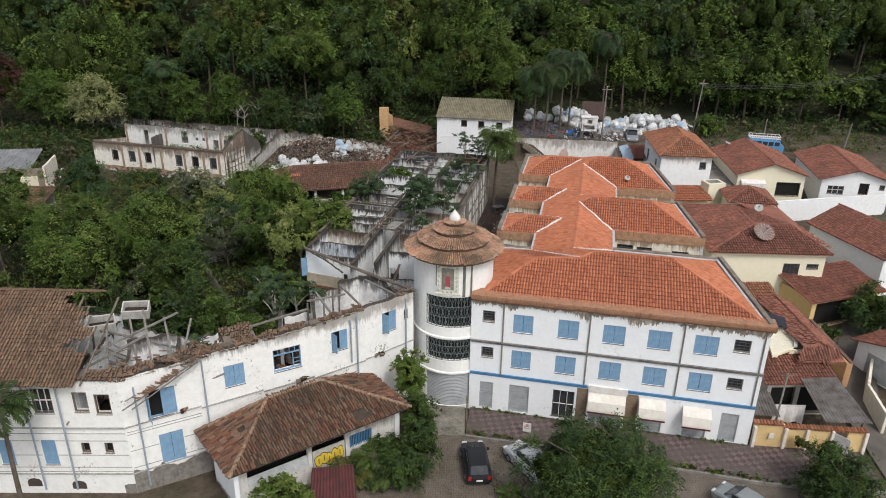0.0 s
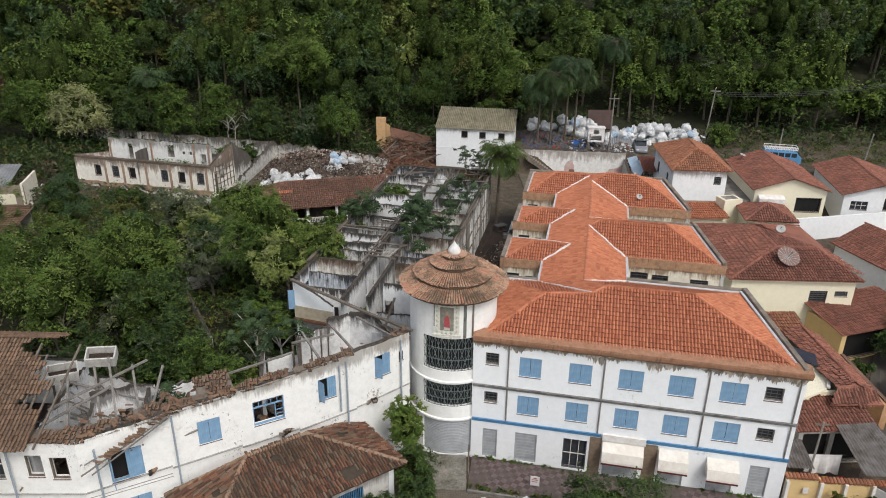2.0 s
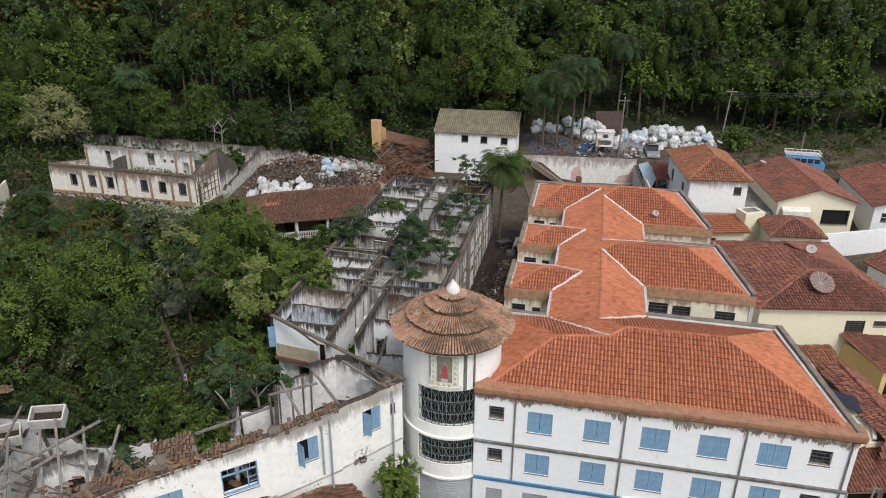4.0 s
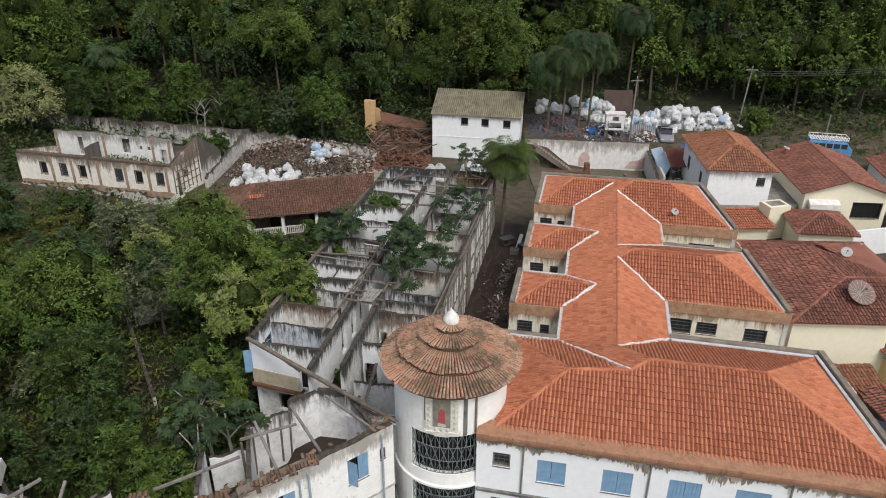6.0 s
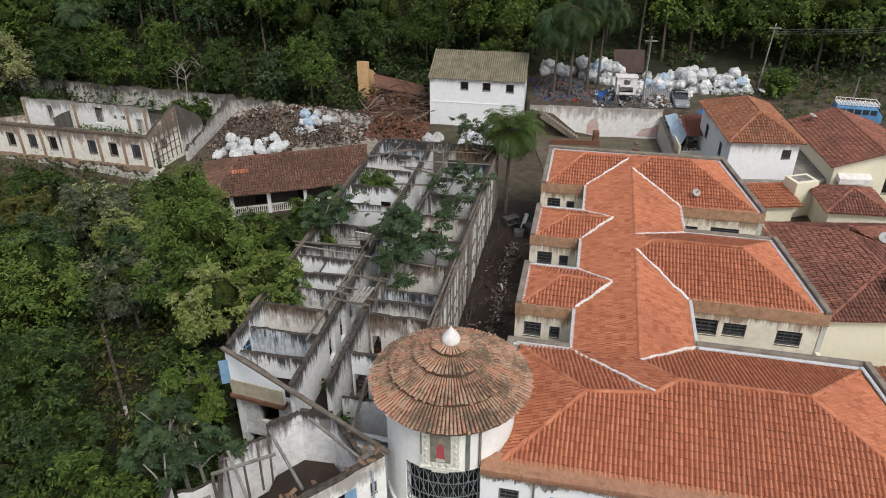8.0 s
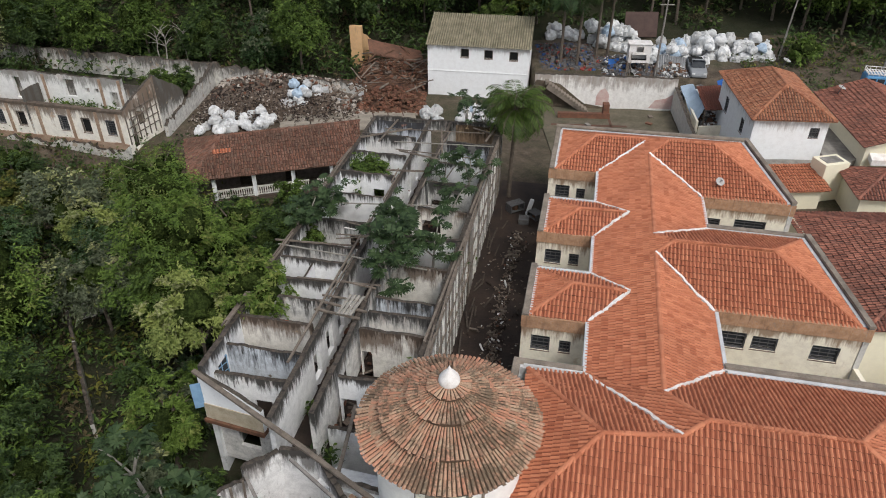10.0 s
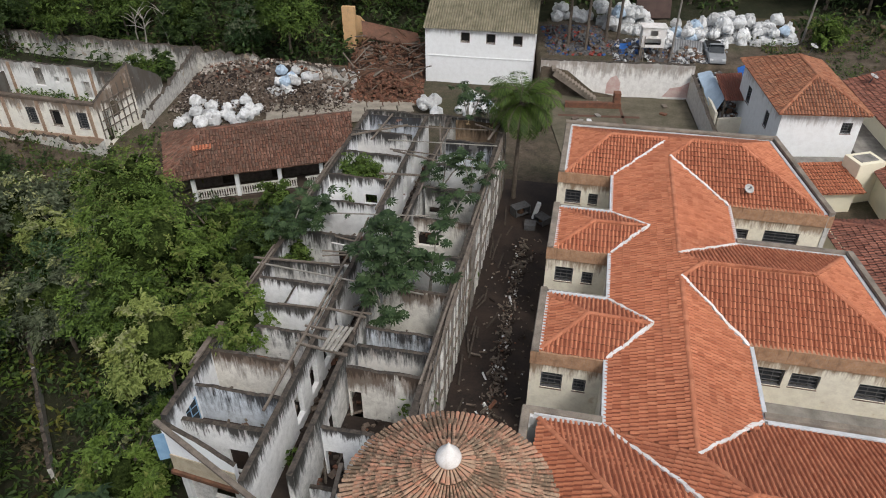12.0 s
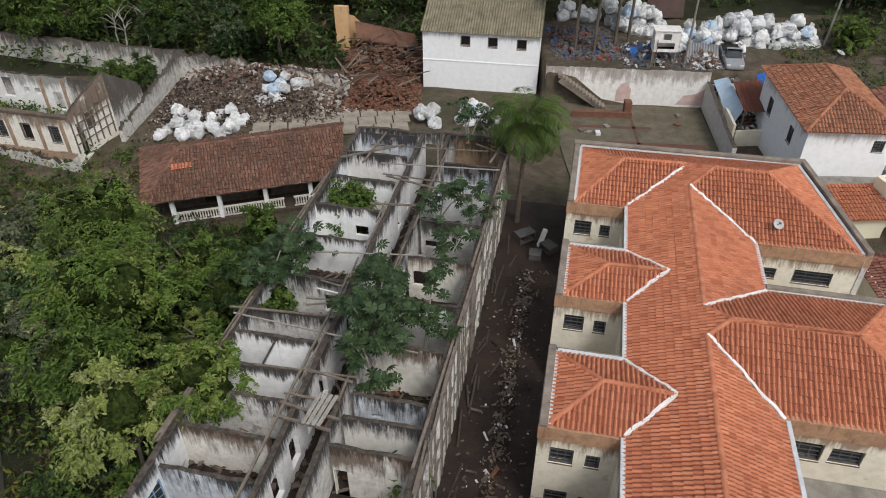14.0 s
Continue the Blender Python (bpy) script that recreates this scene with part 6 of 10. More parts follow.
BALUSTER = mesh_of("baluster", Shape().turned([(0.045, 0.08), (0.075, 0.25), (0.04, 0.45), (0.06, 0.62), (0.045, 0.72)], 6), GREY_WHITE)
for i in range(5):
    p = vA + vd * (1.9 + i * 3.35) + vn * 0.55
    part("post", Shape().box(-0.14, -0.14, 0, 0.14, 0.14, 4.5 - 2.2), WHITE, ver, m=Matrix.Translation((p.x, p.y, 2.3)))
    if i < 4:
        L = 3.35 - 0.3
        bal_m = Matrix.Translation((p.x, p.y, 2.35)) @ Matrix.Rotation(math.atan2(vd.y, vd.x), 4, "Z")
        for a, b in (((0.15, 1.3), (2.0, 3.2)) if i == 2 else ((0.15, 3.2),)):
            part("handrail", Shape().box(a, -0.07, 0.72, b, 0.07, 0.84), GREY_WHITE, ver, m=bal_m)
            part("plinth", Shape().box(a, -0.07, 0.0, b, 0.07, 0.08), GREY_WHITE, ver, m=bal_m)
        for k_ in range(16):
            if not (i == 2 and 5 < k_ < 10):
                part("baluster", BALUSTER, None, ver, m=bal_m @ Matrix.Translation((0.25 + k_ * L / 16, 0, 0)))
p0, p1 = vA + vn * 2.6 + vd * 1.0, vB + vn * 2.6
# Inner wall toned dim: the shade under the roof is in its plaster.
part("inner_wall", Shape().wall(p0, p1, 1.5, 4.9, 0.2, [(3, 4, 2.3, 4.3), (7, 8, 2.3, 4.3), (11, 12, 2.3, 4.3)]), plain("dim_plaster", (0.16, 0.14, 0.12), (0.07, 0.06, 0.055)), ver)
q0, q1 = vA + vn * 0.3 + vd * 0.8, vB + vn * 0.3
tagged(part("new_tiles", tiles_mesh("new_tiles", [(vA + (vR0 - vA) * 0.62 + vd * (0.4 + 0.25 * i_) + vn * 0.15 * j_ + Vector((0, 0, 0.1 + 0.065 * j_)), vd, -vn * 0.92 - Vector((0, 0, 0.39)), vn * -0.39 + Vector((0, 0, 0.92))) for i_ in range(6) for j_ in range(2)], 0.25, 0.36, TILE_NEW), None, ver, "patch of new orange tiles"), kind="stuff")
part("verandah_floor", Shape().wall(q0, q1, 1.0, 2.3, 2.2), plain("dark_brown_floor", (0.095, 0.070, 0.055), (0.045, 0.035, 0.028), 1.2), ver)
q0, q1 = vA + vn * 8.0 + vd * 0.8, vB + vn * 8.0
part("back_wall", Shape().wall(q1, q0, 2.0, 4.6, 0.2), RUIN_WALL, ver)

# ---- ruined house at the back left ----
lh = thing("ruined_house", "roofless cream house with stepped gable and stained walls", "ruin")
fa, fb = (-49.0, 92.9), (-30.2, 89.0)
ops = [(a, a + 1.0, 4.9, 6.4) for a in (2.6, 5.2, 7.6, 12.2, 14.6, 17.2)]
part("front_wall", Shape().wall(fa, fb, 2.6, 7.2, 0.3, ops, rag=0.1, top=1, seed=140), [HOUSE_RUIN, WALL_TOP], lh)
for i, o in enumerate(ops):
    window(lh, face(fa, fb, o[0], o[2]), 1.0, 1.4, "louvre" if i % 2 else "dark", seed=i)
part("front_wall", Shape().wall((-45.2, 94.6), (-31.0, 91.9), 3.0, 9.3, 0.3, [(2.7, 3.5, 6.6, 8.7), (8.3, 9.4, 7.2, 8.9), (10.4, 10.9, 7.7, 8.2), (11.4, 11.9, 7.7, 8.2), (13.0, 13.8, 6.4, 8.0)], rag=0.14, top=1, seed=141), [plaster("white_ruined_house", (0.74, 0.73, 0.70), amount=0.3, streak=0.7, drip=9.3, grime=0.35), WALL_TOP], lh)
part("gable_wall", Shape().wall((-30.2, 89.0), (-28.6, 93.4), 2.6, 7.2, 0.3, [(0.7, 1.5, 3.4, 6.2), (1.8, 2.9, 5.2, 6.8)], rag=0.2, top=1, seed=142, z1b=9.3), [HOUSE_RUIN, WALL_TOP], lh)
part("gable_wall", Shape().wall((-28.6, 93.4), (-27.6, 97.0), 2.6, 9.2, 0.3, [], rag=0.2, top=1, seed=143, z1b=6.6), [YARD_WALL, WALL_TOP], lh)
part("cross_wall", Shape().wall((-40.0, 91.0), (-39.6, 93.3), 3.0, 8.4, 0.2, rag=0.1, top=1, seed=144), [YARD_WALL, WALL_TOP], lh)
part("end_wall", Shape().wall((-45.2, 94.6), (-49.0, 92.9), 2.6, 7.4, -0.3, rag=0.1, top=1, seed=145), [HOUSE_RUIN, WALL_TOP], lh)
part("back_wall", Shape().wall((-46.0, 100.0), (-27.6, 97.0), 2.6, 6.4, 0.3, rag=0.2, top=1, seed=146), [YARD_WALL, WALL_TOP], lh)

# stained piers, timber lattice and broken footing of the ruined house
fd = (Vector(fb) - Vector(fa)).normalized()
BROWN_STAIN = plain("brown_water_stain", (0.24, 0.15, 0.10), (0.44, 0.33, 0.24), 1.6)
for d_ in (0.1, 4.3, 6.9, 10.2, 13.6, 16.4, 18.6):
    p = Vector(fa) + fd * d_ + Vector((fd.y, -fd.x)) * 0.05
    part("pier", Shape().box(-0.14, -0.05, 3.0, 0.14, 0.05, 7.1), BROWN_STAIN if d_ > 3 else HOUSE_RUIN, lh, m=Matrix.Translation((p.x, p.y, 0)) @ Matrix.Rotation(math.atan2(fd.y, fd.x), 4, "Z"))
ua, ub = Vector((-45.2, 94.6)), Vector((-31.0, 91.9))
ud = (ub - ua).normalized()
for d_ in (0.25, 6.2, 12.2, 14.2):
    p = ua + ud * d_ + Vector((ud.y, -ud.x)) * 0.05
    part("pier", Shape().box(-0.12, -0.05, 3.2, 0.12, 0.05, 9.2), BROWN_STAIN, lh, m=Matrix.Translation((p.x, p.y, 0)) @ Matrix.Rotation(math.atan2(ud.y, ud.x), 4, "Z"))
part("coping", Shape().wall(Vector(fa) - Vector((0, 0.06)), Vector(fb) - Vector((0, 0.06)), 7.12, 7.36, 0.5, rag=0.09, top=0, seed=149), plain("sooty_wall_coping", (0.16, 0.12, 0.09), (0.06, 0.05, 0.04), 2.0), lh)
part("footing_band", Shape().wall(Vector(fa) - Vector((0, 0.13)), Vector(fb) - Vector((0, 0.13)), 3.5, 4.15, 0.12, rag=0.12, top=0, seed=148), BROWN_STAIN, lh)
part("footing", Shape().wall(Vector(fa) - Vector((0, 0.5)), Vector(fb) - Vector((0, 0.5)), 1.6, 3.7, 0.4, rag=0.6, top=1, seed=147), [YARD_WALL, WALL_TOP], lh)
ga, gb = Vector((-30.2, 89.0)), Vector((-28.6, 93.4))
gd = (gb - ga).normalized()
for i in range(7):
    k_ = 0.25 + i * 0.68
    p = ga + gd * k_ + Vector((gd.y, -gd.x)) * 0.06
    part("stud", Shape().box(-0.05, -0.04, 4.0, 0.05, 0.04, 6.9 + 0.42 * k_), WOOD_OLD, lh, m=Matrix.Translation((p.x, p.y, 0)))
for i, z_ in enumerate((4.8, 5.6, 6.4, 7.1)):
    p, q = ga + gd * (0.2 + 0.2 * i) + Vector((gd.y, -gd.x)) * 0.1, ga + gd * 4.4 + Vector((gd.y, -gd.x)) * 0.1
    part("rail", Shape().beam((p.x, p.y, z_), (q.x, q.y, z_ + 0.1), 0.06, 0.08), WOOD_OLD, lh)

# ---- garden walls at the foot of the hill ----
bw = solid("garden_wall", Shape().wall((-60.0, 112.5), (-27.0, 105.0), 2.5, 6.2, 0.4, rag=0.2, top=1, seed=150), [YARD_WALL, WALL_TOP], "old stained boundary wall under the trees", "wall")
solid("garden_wall", Shape().wall((-27.0, 104.95), (-9.5, 101.6), 2.5, 6.1, 0.4, rag=0.7, top=1, seed=151, z1b=5.0), [YARD_WALL, WALL_TOP], "broken boundary wall behind the rubble yard", "wall")
solid("garden_wall", Shape().wall((-27.9, 92.0), (-27.1, 104.9), 2.5, 4.7, -0.35, rag=0.55, top=1, seed=152, z1b=6.0), [YARD_WALL, WALL_TOP], "leaning grey wall beside the rubble yard", "wall")
solid("retaining_wall", Shape().wall((8.2, 100.4), (22.6, 99.3), 2.8, 7.1, 0.5, rag=0.12, top=1, seed=153), [plaster("whitewashed_retaining", (0.82, 0.80, 0.76), amount=0.3, streak=0.6, drip=6.7, grime=0.4, stain=(0.16, 0.12, 0.09)), WALL_TOP], "whitewashed retaining wall below the scrap yard", "wall")
PINK = plain("faded_pink_paint", (0.50, 0.30, 0.27), (0.62, 0.52, 0.47), 1.4)
for c_ in (((14.6, 4.0), (15.9, 4.0), (15.9, 5.2), (15.4, 5.9), (14.9, 5.6), (14.6, 5.0)), ((20.0, 3.9), (22.4, 3.9), (22.5, 5.6), (21.6, 5.0), (20.6, 4.8))):
    solid("paint_stain", Shape().add([(x_, 100.4 - (x_ - 8.2) * 0.0764 - 0.012, z_) for x_, z_ in c_], [tuple(range(len(c_)))]), PINK, "faded pink paint on the retaining wall", "stain", "wall stains", "structure")

# ---- white house at the back ----


def corrugated(parent, name, a, b, c, d, mat, waves, depth=0.05, label=""):
    """A wavy sheet: a to b along the eave, d to c along the top; the waves run up the slope."""
    a, b, c, d = (Vector(p) for p in (a, b, c, d))
    nrm = (b - a).cross(d - a).normalized()
    s = Shape()
    cols = waves * 4
    vs = []
    for j in range(2):
        for i in range(cols + 1):
            k_ = i / cols
            lo, hi = a.lerp(b, k_), d.lerp(c, k_)
            vs.append((lo if j == 0 else hi) + nrm * (depth * math.sin(i * math.pi / 2)))
    vs += [p - nrm * 0.02 for p in vs]
    m_ = cols + 1
    fs = [(i, i + 1, m_ + i + 1, m_ + i) for i in range(cols)] + [(2 * m_ + i + 1, 2 * m_ + i, 3 * m_ + i, 3 * m_ + i + 1) for i in range(cols)] + [(i + 1, i, 2 * m_ + i, 2 * m_ + i + 1) for i in range(cols)]
    s.add(vs, fs)
    return part(name, s, mat, parent, label, smooth=False)


corrugated(porch, "sheet", (-7.95, 33.2, 1.55), (-5.1, 33.6, 1.55), (-5.7, 36.4, 1.95), (-8.3, 35.9, 1.95), plain("dark_red_sheet", (0.13, 0.045, 0.042), (0.075, 0.03, 0.03), 1.5), 14, 0.035)
bh = thing("white_house", "white two-storey house with lichened cement sheet roof", "house", m=Matrix.Translation((-3.0, 103.15, 0)) @ Matrix.Rotation(radians(-7.6), 4, "Z"))
ops = [(3.5, 4.4, 7.98, 8.93), (6.0, 6.9, 7.95, 8.9), (8.62, 9.52, 7.9, 8.85)]
part("front_wall", Shape().wall((0, 0), (10.7, 0), 3.0, 9.35, 0.25, ops), WHITE_CLEAN, bh)
for i, o in enumerate(ops):
    window(bh, face((0, 0), (10.7, 0), o[0], o[2]), 0.9, 0.95, "dark", seed=i)
part("side_wall", Shape().wall((10.7, 0.26), (10.7, 4.8), 3.0, 9.35, 0.25), WHITE_CLEAN, bh)
part("side_wall", Shape().wall((0, 4.8), (0, 0.26), 3.0, 9.35, 0.25), WHITE_CLEAN, bh)
part("back_wall", Shape().wall((10.7, 5.06), (0, 5.06), 3.0, 10.9, 0.25), WHITE_CLEAN, bh)
part("ledge", Shape().box(-0.02, -0.05, 6.45, 10.72, -0.003, 6.53), WHITE_CLEAN, bh)
corrugated(bh, "sheet_roof", (-0.15, -0.35, 9.3), (10.85, -0.35, 9.3), (10.85, 4.95, 11.15), (-0.15, 4.95, 11.15), ASBESTOS, 44, 0.06, "lichen-stained corrugated cement roof")

# ---- houses to the right ----
house("white_house", "white two-storey house with weathered orange hipped roof", 28.0, 89.3, -2.5, 6.0, 10.2, 3.0, 9.6, 11.3, "hip", WHITE_CLEAN, TILE_HOUSE, windows=[("s", 4.6, 5.4, 7.9, 8.8, "louvre"), ("s", 0.3, 1.0, 4.4, 5.0, "dark"), ("w", 7.0, 7.9, 7.0, 8.3, "louvre"), ("w", 2.0, 3.0, 6.8, 8.2, "louvre")], seed=21)
# The wide dark opening stands for the shade of an open terrace.
house("tiled_house", "house with dark red gabled roof and grey side wall", 37.9, 88.2, -3, 7.8, 11.0, 3.5, 7.9, 9.3, "gable_y", CREAM, TILE_RED, windows=[("s", 0.6, 2.4, 5.2, 6.0, "glass"), ("s", 4.6, 7.4, 5.3, 7.0, "dark")], seed=22)
solid("awning_box", Shape().slab([(34.1, 82.2, 6.9), (36.9, 82.05, 6.9), (36.9, 83.0, 7.3), (34.1, 83.1, 7.3)], 0.5), MORTAR, "white boxed awning over a window of the cream house", "awning")
house("white_house", "low white house with red gabled roof", 47.9, 87.2, -8, 7.6, 11.0, 3.5, 7.7, 9.0, "gable_y", WHITE_CLEAN, TILE_RED, windows=[("s", 0.8, 2.6, 5.9, 6.9, "glass"), ("s", 4.2, 5.3, 6.0, 7.4, "dark"), ("s", 6.4, 7.0, 6.7, 7.3, "louvre")], seed=23)
ch, _ = house("cream_house", "cream house with dark red hipped roof", 29.05, 66.7, 0, 10.4, 12.2, 2.0, 7.4, 9.3, "none", CREAM, None, windows=[("s", 6.7, 8.2, 5.0, 6.2, "louvre"), ("s", 8.8, 9.9, 5.7, 6.2, "louvre")], seed=24)
SW, SE, NE, NW = (-5.6, -6.5, 7.3), (5.6, -6.5, 7.3), (5.5, 6.4, 7.3), (-5.4, 6.4, 7.3)
CA, CB, CC = (-0.1, -1.9, 8.45), (3.3, -1.9, 8.45), (-0.3, 3.4, 8.35)
roof_on(ch, [[SW, SE, CB, CA], [NW, SW, CA, CC], [SE, NE, CC, CB], [NE, NW, CC], [CA, CB, CC]], TILE_RED, 0.24, 0.38, [(CA, CB), (SW, CA), (SE, CB), (CA, CC), (CB, CC), (NE, CC), (NW, CC)], seed=24, jitter=0.015)
house("tiled_house", "small house with dark red tiled roof", 33.6, 79.0, -6, 4.6, 4.6, 3.0, 6.5, 7.6, "hip", CREAM, TILE_RED, seed=25)
house("tiled_house", "house with sunned red gabled roof", 42.5, 68.0, 18, 7.0, 9.5, 2.0, 6.2, 7.8, "gable_y", WHITE_CLEAN, TILE_RED, windows=[("s", 1.5, 2.6, 3.8, 5.4, "dark"), ("s", 4.2, 5.4, 4.0, 5.2, "louvre")], seed=26)
# A black panel fills the open side for the shade inside.
house("open_shed", "open car shed with dark red tiled roof on ochre walls", 34.9, 60.2, 20, 7.6, 4.2, 1.0, 4.3, 5.2, "shed_s", YELLOW, TILE_RED, windows=[("s", 0.5, 6.5, 1.6, 3.9, "dark")], seed=27)

# ---- the wooded hill ----
def forest(name, label, spots, leaf_mats, young, seed, size=0.3, lobes=22, twigs=9, per=9, inner=9):
    """Crowns of many trees in one mesh; the last column of a spot names its leaves, young the slot of its lighter tip
    leaves.
    """
    r = np.random.default_rng(seed)
    kinds = [crown_sprays(r, 1.0, 1.0, 1.0, lobes, twigs, per, -0.25, (0.22, 0.40)) for _ in range(7)]
    cores = [clumps(r, inner) for _ in range(5)]
    young = np.array(young)
    V, S, Q, QS, at = [], [], [], [], 0
    for x, y, z, h, rad, mat in spots:
        P, N, A, tip = kinds[r.integers(7)]
        a = r.uniform(0, 2 * math.pi)
        ca, sa = math.cos(a), math.sin(a)
        R = np.array([[ca, -sa, 0], [sa, ca, 0], [0, 0, 1]])
        sc = np.array([rad, rad * r.uniform(0.8, 1.2), h * r.uniform(0.36, 0.5)])
        mid_ = np.array([x, y, z + h * 0.58])
        cards = leaf_cards((P @ R.T) * sc + mid_, N @ R.T, size * r.uniform(0.8, 1.25), r, 1.45, 0.25, A @ R.T)
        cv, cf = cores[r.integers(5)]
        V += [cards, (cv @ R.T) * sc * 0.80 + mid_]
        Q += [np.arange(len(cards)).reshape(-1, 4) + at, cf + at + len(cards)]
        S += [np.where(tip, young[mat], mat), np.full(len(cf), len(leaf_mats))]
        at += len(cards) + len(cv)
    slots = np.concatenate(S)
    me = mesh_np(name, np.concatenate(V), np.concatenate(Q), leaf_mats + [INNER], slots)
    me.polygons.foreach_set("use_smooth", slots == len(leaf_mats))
    return tagged(part(name, me, None), label, "woods", kind="stuff")


fr = random.Random(11)
near, far, top_ = [], [], []
yy = 108.5
while yy < 188:
    step = 5.1 + (yy - 108) * 0.035
    xx = -12 - yy * 0.60
    while xx < 14 + yy * 0.60:
        x, y = xx + fr.uniform(-1.9, 1.9), yy + fr.uniform(-1.9, 1.9)
        xx += step * fr.uniform(0.75, 1.25)
        if 6 < x < 36 and y < 118.5 or 30 < x < 64 and y < 114 or -13 < x < 9 and y < 115 or x < -13 and y < 113.5:
            continue
        # patches of one kind of tree, here and there a stray; lighter, feathery kinds higher up to the west
        patch = noise.noise((x * 0.035, y * 0.035, 7.0)) + 0.5 * noise.noise((x * 0.09, y * 0.09, 3.0)) + (0.30 if x < 0 and y > 126 else -0.14 if x > 25 else 0)
        mat = 3 if patch > 0.30 else 2 if patch > 0.14 else 0 if patch > -0.12 else 4 if patch > -0.26 else 1
        if fr.random() < 0.34:
            mat = fr.choices((0, 1, 2, 3, 4, 5, 6), (28, 30, 14, 8, 12, 4, 5))[0]
        h = fr.uniform(7.0, 16.0) * (0.65 if y < 114 else 1.0)
        (near if y < 131 else far if y < 154 else top_).append((x, y, ground_height(x, y) - 1.0, h, fr.uniform(3.0, 5.6), mat))
    yy += step * 0.82
kinds_ = [LEAF_MID, LEAF_DARK, LEAF_BRIGHT, LEAF_OLIVE, LEAF_BLUE, LEAF_YELLOW, LEAF_SAGE]
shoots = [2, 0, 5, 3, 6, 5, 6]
forest("hill_forest", "dense dark green forest covering the hillside", near, kinds_, shoots, 5, 0.28, 23, 9, 10)
forest("upper_forest", "dense forest on the upper hillside", far, kinds_, shoots, 6, 0.50, 17, 7, 8, 6)
forest("hilltop_forest", "unbroken forest along the top of the hill", top_, kinds_, shoots, 8, 1.0, 9, 4, 4, 7)
spots = near + far
sh = Shape()
for x, y, z, h, rad, mat in spots:
    if y < 140:
        sh.tube([(x, y, z), (x + fr.uniform(-0.6, 0.6), y, z + h * 0.7)], [0.22, 0.09], 5, caps=False)
tagged(part("forest_trunks", sh, BARK), "grey trunks under the hillside forest", "woods", kind="stuff")

# ---- courtyard trees ----
yard_back = [(-22.4, 76.3, 8.8, 4.6, 3.2, LEAF_BRIGHT), (-27.5, 72.0, 7.8, 2.8, 2.8, LEAF_SAGE), (-22.5, 69.0, 7.6, 3.4, 2.5, LEAF_BLUE), (-32.0, 69.0, 6.6, 3.4, 2.2, LEAF_BLUE), (-38.0, 66.5, 8.6, 4.6, 3.2, LEAF_YARD), (-17.4, 70.5, 6.4, 2.4, 2.2, LEAF_BRIGHT), (-44.0, 62.0, 9.0, 4.5, 3.2, LEAF_YARD), (-48.0, 70.0, 7.5, 3.8, 2.6, LEAF_YARD), (-27.5, 78.5, 5.0, 2.2, 1.6, LEAF_SAGE), (-36.0, 77.0, 5.4, 2.6, 1.7, LEAF_OLIVE), (-12.8, 71.0, 6.0, 2.0, 2.0, LEAF_DARK), (-16.0, 73.5, 5.4, 2.2, 1.8, LEAF_BRIGHT)]
yard_back += [(-52.0, 78.0, 7.5, 4.2, 2.8, LEAF_YARD), (-44.0, 80.0, 6.4, 3.6, 2.4, LEAF_BLUE), (-56.0, 68.0, 9.0, 4.6, 3.2, LEAF_YARD), (-38.0, 83.0, 5.2, 3.0, 2.0, LEAF_DARK), (-60.0, 80.0, 7.5, 4.4, 2.8, LEAF_YARD)]
yard_front = [(-34.0, 60.0, 9.6, 5.0, 3.6, LEAF_YARD), (-27.4, 60.6, 9.4, 4.6, 3.4, LEAF_BRIGHT), (-23.8, 54.0, 9.0, 3.7, 3.0, LEAF_DARK), (-31.0, 53.0, 9.4, 4.0, 3.2, LEAF_BRIGHT), (-39.5, 56.0, 10.0, 4.8, 3.5, LEAF_YARD), (-26.0, 48.0, 8.4, 3.0, 2.8, LEAF_DARK), (-20.0, 50.6, 6.4, 2.5, 2.2, LEAF_DARK), (-37.0, 49.5, 9.0, 4.0, 3.0, LEAF_YARD), (-46.0, 52.5, 9.5, 4.5, 3.2, LEAF_YARD), (-14.9, 51.2, 5.8, 1.8, 1.8, LEAF_SAGE)]
for i, (x, y, h, rx, rz, leaf) in enumerate(yard_back + yard_front):
    tree("leafy courtyard tree with a broad uneven crown" if rx > 2.5 else "slender courtyard tree with a loose light crown", x, y, ground_height(x, y), h + (0.0, 1.1, -0.7, 0.5, -1.2)[i % 5] * (rx > 2.7), rx * 0.97, rz * 1.05, leaf, 200 + i, group="courtyard trees", lobes=int((12 if x > -0.6 * y - 1 else 4) * rx), per=160, size=0.15 if leaf is not LEAF_SAGE else 0.18, lobe_size=(0.18, 0.34))
for i, (x, y, h) in enumerate(((-30.5, 75.5, 3.0), (-34.5, 73.5, 2.6), (-39.0, 77.5, 3.0), (-43.5, 80.0, 2.8), (-32.0, 81.0, 2.2), (-38.0, 83.0, 2.4), (-46.5, 74.5, 3.0))):
    tree("dry brown bush in the overgrown courtyard", x, y, ground_height(x, y), h, 2.2, 1.2, LEAF_DRY if i % 2 == 0 else LEAF_OLIVE, 240 + i, lobes=18, per=100, size=0.15, trunk_r=0.05, category="bush", name="bush", group="dry bushes")
